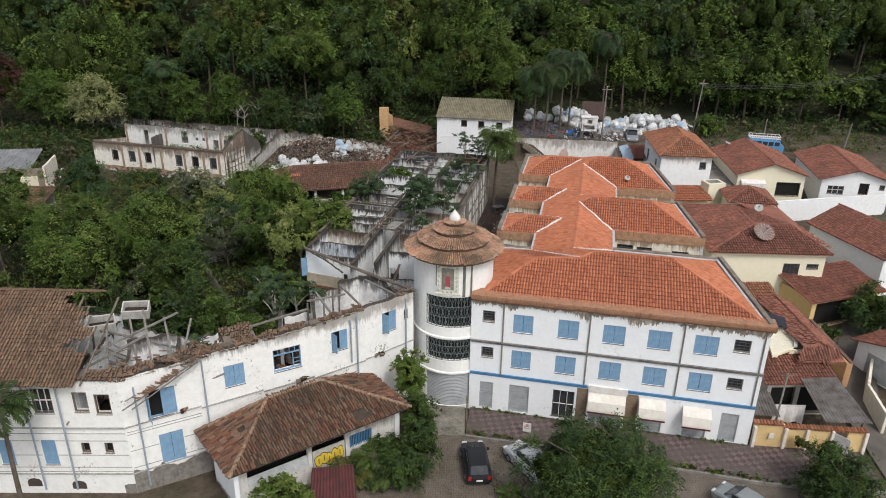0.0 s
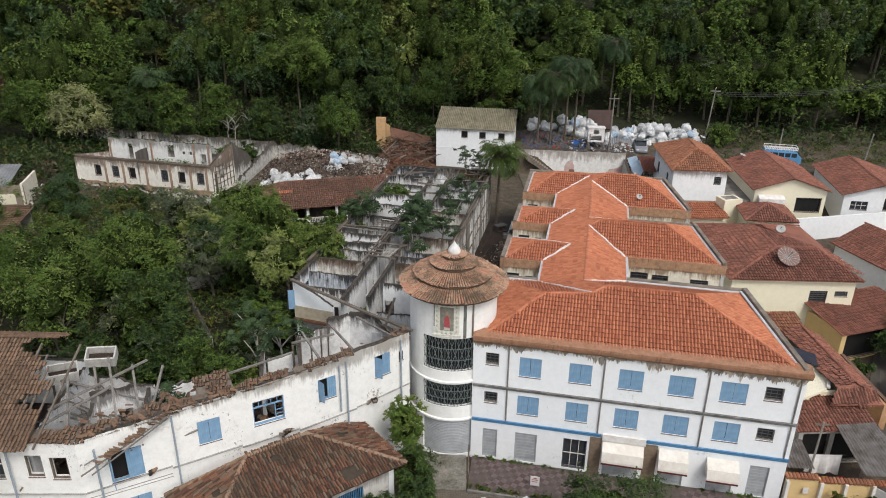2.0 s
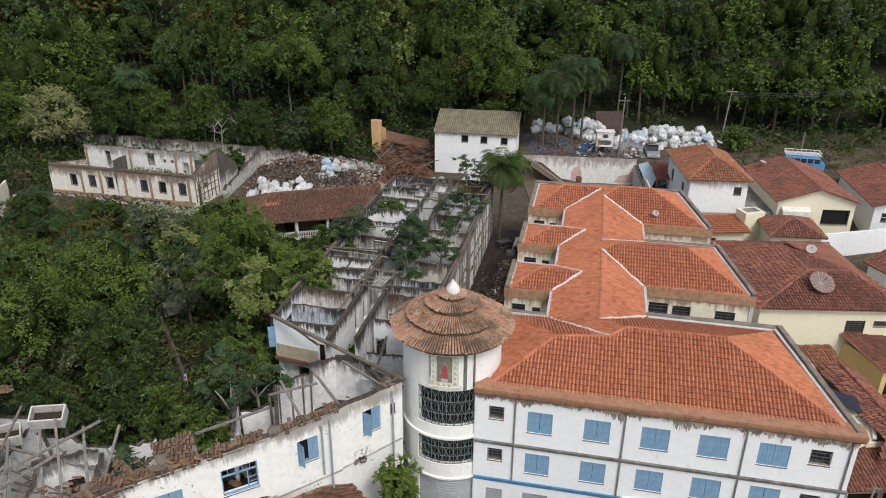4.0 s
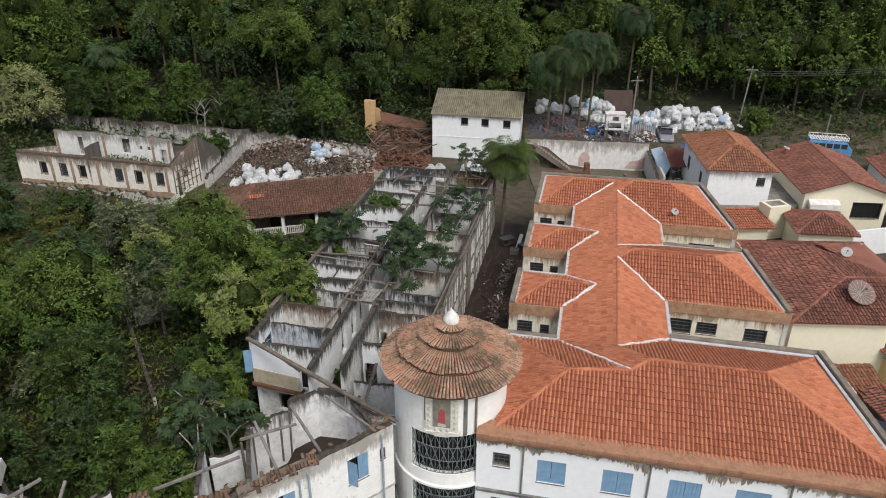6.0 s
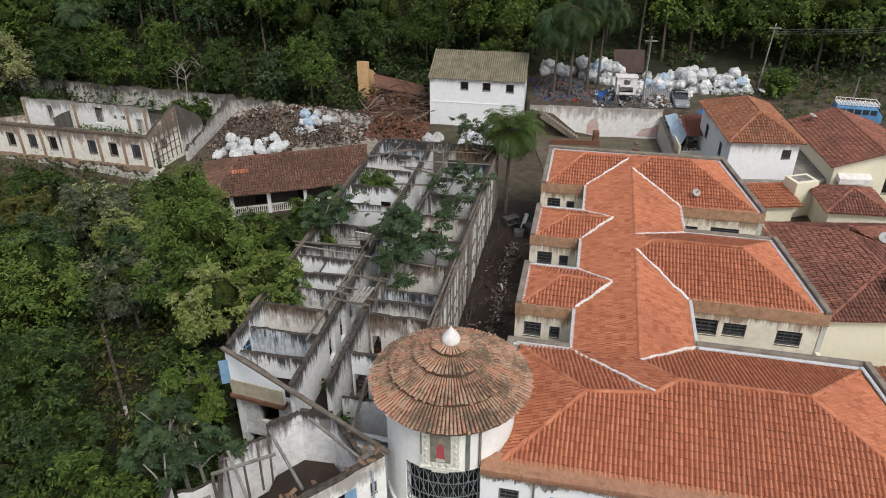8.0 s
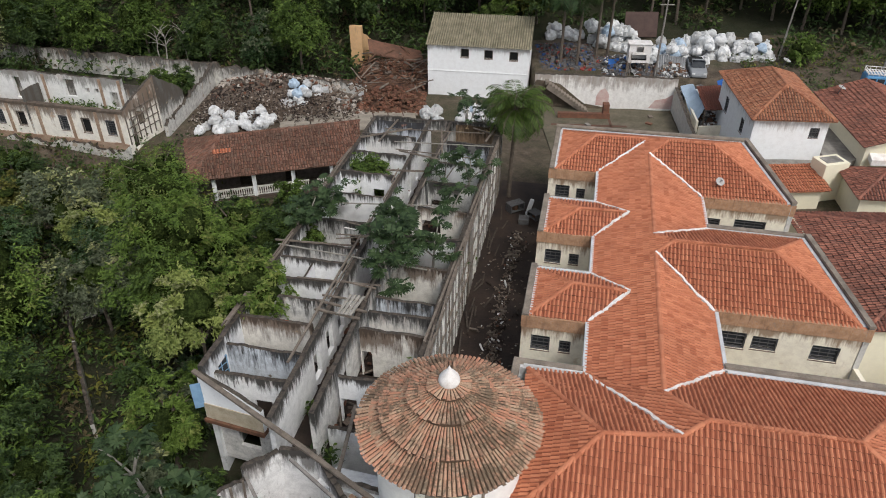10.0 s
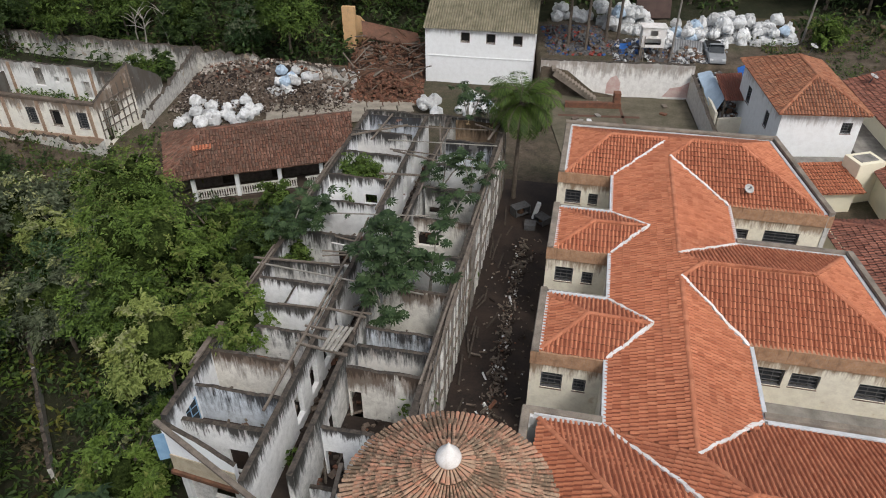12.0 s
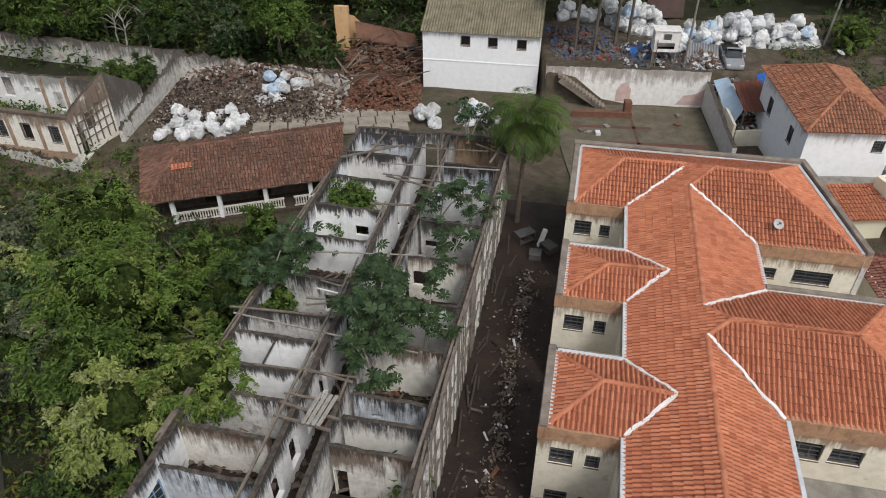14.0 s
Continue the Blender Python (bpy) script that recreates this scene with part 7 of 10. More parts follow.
# Added with dark leaves to stand for deep shade under the trees.
for i, (x, y, h) in enumerate(((-16.4, 51.4, 3.4), (-22.4, 50.2, 4.4), (-15.4, 49.6, 3.6), (-12.6, 51.4, 3.6))):
    tree("dark shrub in the shade of the courtyard trees", x, y, ground_height(x, y), h, 2.1, 1.9, LEAF_DARK, 260 + i, lobes=24, per=150, size=0.18, trunk_r=0.06, category="bush", name="bush", group="shade shrubs")
for i, (x, y, top_, rx, rz, leaf, words) in enumerate((
        (-13.9, 59.0, 11.0, 2.8, 2.3, LEAF_MIMOSA, "mimosa-like tree with a pale feathery yellow-green crown"),
        (-11.0, 60.6, 11.3, 2.6, 2.0, LEAF_BRIGHT, "fresh green tree leaning over the ruined wall"),
        (-17.6, 66.6, 12.4, 3.7, 3.4, LEAF_BRIGHT, "tall bright green courtyard tree with a full crown"),
        (-17.3, 62.4, 10.4, 2.8, 2.6, LEAF_MID, "mid-green courtyard tree with fine drooping leaves"),
        (-22.6, 65.2, 8.7, 3.0, 2.5, LEAF_SAGE, "grey-green courtyard tree with silvery leaves"),
        (-14.4, 54.0, 7.9, 2.2, 2.2, LEAF_BRIGHT, "bushy green tree before the broken wall"),
        (-12.5, 65.8, 9.0, 1.1, 1.9, LEAF_YELLOW, "spindly young tree with upright yellow-green sprays"),
        (-25.0, 70.6, 9.4, 2.2, 2.2, LEAF_MIMOSA, "pale feathery tree among the courtyard crowns"))):
    z = ground_height(x, y)
    tree(words, x, y, z, top_ - z, rx, rz, leaf, 560 + i, lobes=int(14 * rx), per=185, size=0.15, lobe_size=(0.17, 0.32), group="courtyard trees")
for i, (x, y, h) in enumerate(((-14.0, 76.0, 2.6), (-12.6, 73.4, 2.8), (-15.8, 77.8, 2.4), (-11.6, 76.6, 2.0), (-14.8, 71.6, 3.0), (-13.0, 79.2, 1.9), (-17.8, 79.0, 2.2), (-11.3, 70.6, 2.8), (-16.6, 75.0, 2.6))):
    tree("low dark bush before the verandah", x, y, ground_height(x, y), h, 1.7, h * 0.42, LEAF_DARK, 580 + i, lobes=20, per=110, size=0.16, trunk_r=0.05, low=-0.7, category="bush", name="bush", group="verandah bushes")
tr_ = random.Random(251)
cnt_ = 0
lane_a, lane_b = Vector((-18.0, 53.5)), Vector((-25.2, 66.8))  # the dark strip along the broken wall, where nothing grows tall
while cnt_ < 46:
    x, y = tr_.uniform(-34, -12), tr_.uniform(50, 80)
    uv = SITE.inverted() @ Vector((x, y, 0))
    along = max(0.0, min(1.0, (Vector((x, y)) - lane_a).dot(lane_b - lane_a) / (lane_b - lane_a).length_squared))
    if (Vector((x, y)) - lane_a.lerp(lane_b, along)).length < 2.9:
        continue
    if uv.x > UL - 1.6 or x < -0.55 * y + 2 or y > 79.5 + (x + 22) * 0.3:
        continue
    h = tr_.uniform(2.6, 5.2)
    tree("dense shrub in the thicket between the courtyard trees", x, y, ground_height(x, y), h, tr_.uniform(1.5, 2.3), h * 0.42, tr_.choice((LEAF_MID, LEAF_DARK, LEAF_BLUE, LEAF_YARD, LEAF_SAGE)), 600 + cnt_, lobes=15, per=90, size=0.18, trunk_r=0.05, low=-0.6, category="bush", name="bush", group="thicket shrubs")
    cnt_ += 1
rr_ = np.random.default_rng(250)
for x, y, h in ((-29.5, 74.8, 5.6), (-28.0, 51.5, 8.6), (-33.5, 74.0, 4.4)):
    s = Shape()
    limbs(s, (0, 0, -0.3), (rr_.normal(0, 0.6), rr_.normal(0, 0.6), h * 0.62), 0.09, 2.0, 9, rr_, 6, 0.6)
    t_ = thing("bare_tree", "bare grey tree among the courtyard bushes", "tree", "bare trees", m=Matrix.Translation((x, y, ground_height(x, y))))
    part("trunk", s, BARK, t_)
solid("ruined_wall", Shape().wall((-19.6, 56.0), (-25.7, 66.0), 1.4, 3.1, 0.2, [(7.0, 8.2, 2.0, 3.0)], rag=0.5, top=1, seed=160).wall((-25.3, 66.1), (-22.3, 68.0), 1.4, 3.2, 0.3, [], rag=0.3, top=1, seed=161), [GREY_WALL, WALL_TOP], "broken grey wall lost among the courtyard trees", "wall")

# ---- street trees ----
tree("dense dark green street tree with a round crown", 9.4, 34.4, 0, 6.35, 5.0, 2.8, LEAF_DARK, 300, lobes=160, per=220, size=0.125, lobe_size=(0.2, 0.34), group="street trees", low=-0.6)
tree("bushy street tree beside the pavement", 25.2, 36.3, 0, 4.3, 2.4, 2.0, LEAF_DARK, 301, lobes=70, per=200, size=0.115, group="street trees", low=-0.6)

# ---- street, pavement and lane ----
n = Nodes("grey_setts", 0.9)
vor = n.t.nodes.new("ShaderNodeTexVoronoi")
vor.feature = "DISTANCE_TO_EDGE"
vor.inputs["Scale"].default_value, vor.inputs["Randomness"].default_value = 6.0, 0.6
n.t.links.new(n.co, vor.inputs["Vector"])
joint = n.ramp(vor.outputs["Distance"], [(0.02, (0, 0, 0)), (0.09, (1, 1, 1))])
c = n.ramp(n.noise(0.8, 5, 0.6), [(0.3, (0.12, 0.098, 0.078)), (0.6, (0.185, 0.155, 0.125)), (0.8, (0.25, 0.215, 0.175))])
c = n.mix(joint, (0.07, 0.062, 0.05), c)
n.bump(joint, 0.5, 0.03)
SETTS = n.colour(c)
n = Nodes("patterned_paving", 0.85)
mp = n.t.nodes.new("ShaderNodeMapping")
mp.inputs["Rotation"].default_value = (0, 0, radians(35))
n.t.links.new(n.co, mp.inputs[0])
chk = n.t.nodes.new("ShaderNodeTexChecker")
chk.inputs["Scale"].default_value = 2.6
chk.inputs["Color1"].default_value, chk.inputs["Color2"].default_value = (0.165, 0.125, 0.118, 1), (0.088, 0.060, 0.058, 1)
n.t.links.new(mp.outputs[0], chk.inputs["Vector"])
dirt = n.ramp(n.math("ADD", n.math("MULTIPLY", n.noise(0.5, 5, 0.65), 0.7), n.math("MULTIPLY", n.noise(4.0, 4, 0.65), 0.3)), [(0.42, (0, 0, 0)), (0.56, (0.92, 0.92, 0.92))])
PAVING = n.colour(n.mix(dirt, chk.outputs[0], (0.105, 0.085, 0.075)))
n.bump(n.noise(12, 3, 0.6), 0.3, 0.01)
ASPHALT = plain("dusty_lane", (0.15, 0.13, 0.11), (0.09, 0.08, 0.068), 0.7)
SLAB = plain("worn_paving_slab", (0.35, 0.31, 0.25), (0.19, 0.165, 0.13), 0.9)

road = Shape()
kerb = [(-40, 30.6), (-16, 32.4), (-9, 36.6), (-3.5, 40.6), (-0.7, 42.0), (1.8, 42.1), (7.6, 41.0), (16.0, 39.1), (21.2, 38.0), (24.1, 37.7), (29.5, 37.4), (32.2, 38.5)]
poly = [(x, y, 0.05) for x, y in kerb] + [(60, 38.5, 0.05), (60, -30, 0.05), (-40, -30, 0.05)]
road.slab(poly, 0.2)
solid("road", road, SETTS, "street paved with worn grey setts", "road", kind="structure")
pv = [(1.55, 42.0), (7.6, 41.05), (16.0, 39.15), (21.2, 38.05), (24.1, 37.75), (29.3, 37.5)]
back = [(29.6, 42.0), (22.1, 41.85), (20.0, 42.2), (1.9, 45.4)]
solid("pavement", Shape().slab([(x, y, 0.20) for x, y in pv + back], 0.3), PAVING, "pavement of brown and grey diamond tiles", "pavement", kind="structure")
for (x0, y0), (x1, y1) in zip(pv[:-1], pv[1:]):
    solid("kerb", Shape().beam((x0, y0 - 0.08, 0.14), (x1, y1 - 0.08, 0.14), 0.16, 0.24), CONCRETE, "weathered concrete kerb along the pavement", "kerb", "kerb stones", "structure")
solid("driveway", Shape().slab([(-1.9, 45.4, 0.35), (1.5, 45.2, 0.35), (1.5, 42.0, 0.15), (-1.2, 42.0, 0.15)], 0.3), plain("mossy_ramp_concrete", (0.29, 0.27, 0.235), (0.060, 0.055, 0.036), 0.9, 0.9, 0, 0.4, 7.0), "mossy concrete ramp before the roller door", "driveway", kind="structure")
solid("handrail", Shape().tube([(1.62, 44.9, 0.2), (1.62, 44.9, 1.5), (1.62, 42.2, 1.25), (1.62, 42.2, 0.1)], [0.05] * 4, 6), WOOD_OLD, "rusty handrail beside the ramp", "rail")
solid("road", Shape().slab([(29.9, 37.4, 0.08), (33.0, 37.4, 0.08), (33.2, 46.0, 0.35), (36.5, 53.6, 0.9), (42.0, 62.0, 2.0), (38.6, 63.0, 2.0), (33.4, 54.0, 0.95), (30.4, 46.0, 0.4)], 0.4), ASPHALT, "narrow dusty lane climbing between houses", "road", kind="structure")
s = Shape().box(-0.3, -0.02, 0, 0.3, 0.02, 0.75)
sg = solid("notice_board", s, MORTAR, "small white notice board standing on the pavement", "sign", m=Matrix.Translation((6.0, 42.4, 0.35)) @ Matrix.Rotation(-0.2, 4, "Z"))
part("print_bars", Shape().box(-0.2, -0.03, 0.45, 0.2, -0.021, 0.5).box(-0.2, -0.03, 0.3, 0.15, -0.021, 0.35).box(-0.1, -0.03, 0.55, 0.1, -0.021, 0.66), plain("red_print", (0.4, 0.1, 0.08), (0.3, 0.2, 0.2)), sg)
part("post", Shape().box(-0.03, 0.0, -0.2, 0.03, 0.05, 0.0), IRON, sg)


# ---- vehicles ----
CAR_GLASS = plain("car_glass", (0.03, 0.035, 0.04), (0.05, 0.055, 0.06), 2.0, 0.08)
TYRE = plain("tyre_rubber", (0.025, 0.025, 0.025), (0.04, 0.04, 0.04), 8.0, 0.9)
RIM = plain("alloy_rim", (0.45, 0.45, 0.46), (0.3, 0.3, 0.31), 6.0, 0.35, 0.7)
LAMP_RED = plain("tail_lamp", (0.35, 0.02, 0.02), (0.25, 0.02, 0.02), 6.0, 0.2)
LAMP_CLEAR = plain("head_lamp", (0.7, 0.7, 0.7), (0.5, 0.5, 0.5), 6.0, 0.15)


def loft(rings, close=True):
    """A skin over rings of equal length."""
    s = Shape()
    n_ = len(rings[0])
    s.add([p for r_ in rings for p in r_], [(i * n_ + j, i * n_ + (j + 1) % n_, (i + 1) * n_ + (j + 1) % n_, (i + 1) * n_ + j) for i in range(len(rings) - 1) for j in range(n_)])
    if close:
        s.f += [tuple(range(n_ - 1, -1, -1)), tuple(range((len(rings) - 1) * n_, len(rings) * n_))]
        s.k += [0, 0]
    return s


def car(label, paint, x, y, z, turn, length=4.1, width=1.70, height=1.48, pickup=False):
    """A car whose nose points along +x of its own frame."""
    c = thing("car", label, "car", "parked cars", m=Matrix.Translation((x, y, z)) @ Matrix.Rotation(radians(turn), 4, "Z"))
    L, Wd, H_ = length / 2, width / 2, height
    def ring(px, half, lo, hi, inset=0.12):
        return [(px, -half, lo + 0.05), (px, -half, hi - inset), (px, -half + inset * 0.8, hi), (px, half - inset * 0.8, hi), (px, half, hi - inset), (px, half, lo + 0.05), (px, half - 0.15, lo), (px, -half + 0.15, lo)]
    prof = [(-L, 0.86, 0.35, 0.72), (-L + 0.08, 0.95, 0.25, 0.92), (-L + 0.5, 1.0, 0.22, 0.98), (-0.4, 1.0, 0.2, 0.95), (0.7, 1.0, 0.2, 0.94), (L - 0.9, 0.99, 0.22, 0.90), (L - 0.25, 0.93, 0.25, 0.78), (L - 0.05, 0.84, 0.3, 0.66), (L, 0.75, 0.38, 0.55)]
    part("body", loft([ring(px, Wd * w_, lo, hi) for px, w_, lo, hi in prof]), paint, c, smooth=False)
    back_x = -L + 0.12 if not pickup else -0.2
    cab = [(back_x, 0.80, 0.93), (back_x + 0.35, 0.74, H_ - 0.04), (back_x + 0.9 if pickup else -0.3, 0.76, H_), (0.35, 0.74, H_ - 0.03), (1.05 if not pickup else 1.0, 0.82, 0.93)]
    part("roof_cabin", loft([[(px, -Wd * w_, 0.90), (px, -Wd * w_, hz - 0.05), (px, -Wd * w_ + 0.1, hz), (px, Wd * w_ - 0.1, hz), (px, Wd * w_, hz - 0.05), (px, Wd * w_, 0.90)] for px, w_, hz in cab]), paint, c)
    # glass: front, rear and sides, a little proud of the cabin
    f0, f1 = (1.07, 0.95), (0.38, H_ - 0.05)
    part("windscreen", Shape().add([(f0[0], -Wd * 0.78, f0[1]), (f0[0], Wd * 0.78, f0[1]), (f1[0], Wd * 0.66, f1[1]), (f1[0], -Wd * 0.66, f1[1]), (f0[0] - 0.03, -Wd * 0.78, f0[1]), (f0[0] - 0.03, Wd * 0.78, f0[1]), (f1[0] - 0.03, Wd * 0.66, f1[1]), (f1[0] - 0.03, -Wd * 0.66, f1[1])], [(0, 1, 2, 3), (7, 6, 5, 4), (0, 4, 5, 1), (1, 5, 6, 2), (2, 6, 7, 3), (3, 7, 4, 0)]), CAR_GLASS, c, m=Matrix.Translation((0.035, 0, 0.01)))
    r0, r1 = (back_x - 0.02, 0.98), (back_x + 0.31, H_ - 0.07)
    part("rear_window", Shape().add([(r0[0], Wd * 0.7, r0[1]), (r0[0], -Wd * 0.7, r0[1]), (r1[0], -Wd * 0.62, r1[1]), (r1[0], Wd * 0.62, r1[1]), (r0[0] + 0.03, Wd * 0.7, r0[1]), (r0[0] + 0.03, -Wd * 0.7, r0[1]), (r1[0] + 0.03, -Wd * 0.62, r1[1]), (r1[0] + 0.03, Wd * 0.62, r1[1])], [(0, 1, 2, 3), (7, 6, 5, 4), (0, 4, 5, 1), (1, 5, 6, 2), (2, 6, 7, 3), (3, 7, 4, 0)]), CAR_GLASS, c, m=Matrix.Translation((-0.035, 0, 0.02)))
    for sgn in (-1, 1):
        part("side_window", Shape().box(back_x + 0.42, sgn * Wd * 0.79 - 0.02, 0.98, 0.55, sgn * Wd * 0.79 + 0.02, H_ - 0.13), CAR_GLASS, c)
        part("headlight", Shape().box(L - 0.22, sgn * Wd * 0.66 - 0.16, 0.60, L - 0.02, sgn * Wd * 0.66 + 0.16, 0.74), LAMP_CLEAR, c)
        part("tail_light", Shape().box(-L - 0.01, sgn * Wd * 0.75 - 0.10, 0.62, -L + 0.12, sgn * Wd * 0.75 + 0.10, 0.88), LAMP_RED, c)
        part("mirror", Shape().box(0.62, sgn * (Wd + 0.07) - 0.08, 0.93, 0.80, sgn * (Wd + 0.07) + 0.08, 1.06), paint, c)
        for px in (-L + 0.75, L - 0.78):
            m_ = Matrix.Translation((px, sgn * (Wd - 0.09), 0.30)) @ Matrix.Rotation(radians(90), 4, "X")
            wh = part("wheel", Shape().turned([(0.0, -0.1), (0.27, -0.1), (0.30, -0.07), (0.30, 0.07), (0.27, 0.1), (0.0, 0.1)], 18), TYRE, c, m=m_)
            part("rim", Shape().turned([(0.0, -0.115), (0.18, -0.11), (0.19, -0.09), (0.19, 0.09), (0.18, 0.11), (0.0, 0.115)], 10), RIM, wh)
    part("number_plate", Shape().box(-L - 0.02, -0.2, 0.5, -L + 0.005, 0.2, 0.62), MORTAR, c)
    if pickup:
        part("load_bed", Shape().box(-L + 0.15, -Wd + 0.12, 0.985, -0.35, Wd - 0.12, 1.0), DARK, c)
    return c


def paint(name, col, rough=0.25):
    return plain(name, col, tuple(v * 0.8 for v in col), 2.0, rough, 0.0, 0.02)


BLACK_PAINT, SILVER_PAINT, GREY_PAINT = paint("black_car_paint", (0.02, 0.021, 0.024)), paint("silver_car_paint", (0.42, 0.43, 0.44)), paint("grey_car_paint", (0.26, 0.28, 0.28))
car("black hatchback parked on the sett street", BLACK_PAINT, 2.25, 38.7, 0.05, 97, 3.9)
car("silver car parked under the street tree", SILVER_PAINT, 5.9, 38.9, 0.05, 125, 4.0)
car("grey hatchback parked beside the kerb", GREY_PAINT, 19.2, 35.4, 0.05, 128, 3.9)
car("dusty grey pickup parked in the scrap yard", paint("dusty_grey_paint", (0.27, 0.28, 0.29), 0.5), 25.2, 102.6, 6.6, 262, 4.6, 1.75, 1.6, True)

# blue bus with a roof rack
BUS_BLUE = plain("light_blue_bus_paint", (0.13, 0.33, 0.56), (0.08, 0.22, 0.40), 1.0, 0.4)
bus = thing("van", "old light blue van with a white roof rack beside the woods", "van", m=Matrix.Translation((42.2, 97.2, ground_height(42.2, 97.2) + 0.02)) @ Matrix.Rotation(radians(-12), 4, "Z"))
body = [(-2.3, 0.92, 0.5, 1.85), (-2.2, 1.0, 0.35, 1.95), (-0.5, 1.0, 0.3, 1.98), (1.6, 1.0, 0.3, 1.95), (2.15, 0.97, 0.35, 1.25), (2.3, 0.9, 0.45, 1.1)]
part("body", loft([[(px, -0.85 * w_, lo), (px, -0.85 * w_, 1.15), (px, -0.80 * w_, hi - 0.1), (px, -0.66 * w_, hi), (px, 0.66 * w_, hi), (px, 0.80 * w_, hi - 0.1), (px, 0.85 * w_, 1.15), (px, 0.85 * w_, lo)] for px, w_, lo, hi in reversed(body)]), BUS_BLUE, bus)
for i in range(5):
    for sgn in (-1, 1):
        part("window", Shape().box(-2.0 + i * 0.76, sgn * 0.835 - 0.03, 1.2, -1.38 + i * 0.76, sgn * 0.835 + 0.015, 1.72), CAR_GLASS, bus)
part("windscreen", Shape().box(1.86, -0.7, 1.25, 1.95, 0.7, 1.75), CAR_GLASS, bus)
for px in (-1.4, 1.4):
    for sgn in (-1, 1):
        part("wheel", Shape().turned([(0.0, -0.1), (0.28, -0.1), (0.31, 0.0), (0.28, 0.1), (0.0, 0.1)], 16), TYRE, bus, m=Matrix.Translation((px, sgn * 0.78, 0.31)) @ Matrix.Rotation(radians(90), 4, "X"))
s = Shape()
for z in (2.12, 2.42):
    for a, b in (((-2.2, -0.75), (1.7, -0.75)), ((-2.2, 0.75), (1.7, 0.75)), ((-2.2, -0.75), (-2.2, 0.75)), ((1.7, -0.75), (1.7, 0.75))):
        s.tube([(*a, z), (*b, z)], [0.035, 0.035], 6)
for i in range(9):
    for sgn in (-1, 1):
        s.tube([(-2.2 + i * 0.4875, sgn * 0.75, 1.95), (-2.2 + i * 0.4875, sgn * 0.75, 2.42)], [0.025, 0.025], 5)
for i in range(14):
    s.box(-2.15 + i * 0.28, -0.74, 2.10, -2.02 + i * 0.28, 0.74, 2.13)
part("roof_rack", s, MORTAR, bus, "white roof rack")

# ---- yard beside the street on the right ----
wall_y = solid("yard_wall", Shape().wall((21.95, 41.9), (24.0, 41.75), 0.0, 2.1, 0.2).wall((24.0, 41.75), (27.3, 41.6), 0.0, 1.9, 0.2).wall((28.4, 41.55), (29.7, 41.5), 0.0, 1.9, 0.2), YELLOW, "ochre street wall with a tiled coping", "wall")
for x in (22.0, 24.1, 25.6, 27.3, 29.6):
    part("pilaster", Shape().box(x - 0.1, 41.66 - (x - 22) * 0.045 - 0.02, 0.0, x + 0.1, 41.92 - (x - 22) * 0.045, 1.9), CANVAS, wall_y)
s = Shape()
for i in range(34):
    x = 21.95 + i * 0.23
    y, z = 41.98 - (x - 22) * 0.05, (2.12 if x < 24 else 1.92)
    s.tube([(x, y - 0.22, z), (x, y + 0.2, z + 0.10)], [0.11, 0.10], 6)
part("coping_tiles", s, TILE_HOUSE, wall_y)
part("sign_plate", Shape().box(23.0, 41.66, 1.0, 23.35, 41.70, 1.45), MORTAR, wall_y)
part("gate", Shape().wall((27.35, 41.5), (28.1, 40.6), 0.1, 1.8, 0.04), MORTAR, wall_y, "white sheet gate standing open")
ZINC_RUSTY = plain("rusty_corrugated_zinc", (0.27, 0.255, 0.24), (0.105, 0.080, 0.062), 1.6, 0.55, 0.2)
zr = thing("sheet_canopy", "rusty corrugated zinc canopy over the yard", "canopy")
corrugated(zr, "sheet", (26.6, 41.6, 2.6), (29.9, 41.6, 2.6), (29.2, 46.0, 3.5), (26.4, 45.6, 3.5), ZINC_RUSTY, 14, 0.05)
for x, y in ((26.7, 42.2), (29.6, 42.2)):
    part("post", Shape().box(x - 0.05, y - 0.05, 0.2, x + 0.05, y + 0.05, 2.6), WOOD_OLD, zr)
zr = thing("sheet_canopy", "low grey corrugated sheet roof in the yard", "canopy")
corrugated(zr, "sheet", (22.0, 42.6, 2.3), (23.9, 42.5, 2.3), (24.0, 45.0, 2.7), (22.2, 45.2, 2.7), ZINC_RUSTY, 9, 0.05)
part("post", Shape().box(23.7, 42.6, 0.2, 23.8, 42.7, 2.25), WOOD_OLD, zr)
part("post", Shape().box(22.1, 42.7, 0.2, 22.2, 42.8, 2.25), WOOD_OLD, zr)
# washing on a line
line = thing("washing_line", "washing line with a white sheet and dark clothes", "laundry")
part("line", Shape().tube([(23.9, 43.9, 2.36), (26.5, 43.9, 2.36)], [0.015, 0.015], 5), IRON, line)
def cloth(x0, x1, y, z0, z1, mat, seed):
    s_ = Shape()
    nn_ = 10
    vs_ = []
    for i in range(nn_ + 1):
        x_ = x0 + (x1 - x0) * i / nn_
        w_ = 0.05 * math.sin(i * 1.7 + seed)
        vs_ += [(x_, y, z1), (x_, y + w_, (z0 + z1) / 2), (x_, y + w_ * 2, z0 + 0.05 * math.sin(i + seed))]
    s_.add(vs_, [(i * 3 + j, (i + 1) * 3 + j, (i + 1) * 3 + j + 1, i * 3 + j + 1) for i in range(nn_) for j in range(2)])
    part("cloth", s_, mat, line)


cloth(24.1, 26.3, 43.9, 0.8, 2.35, MORTAR, 1)
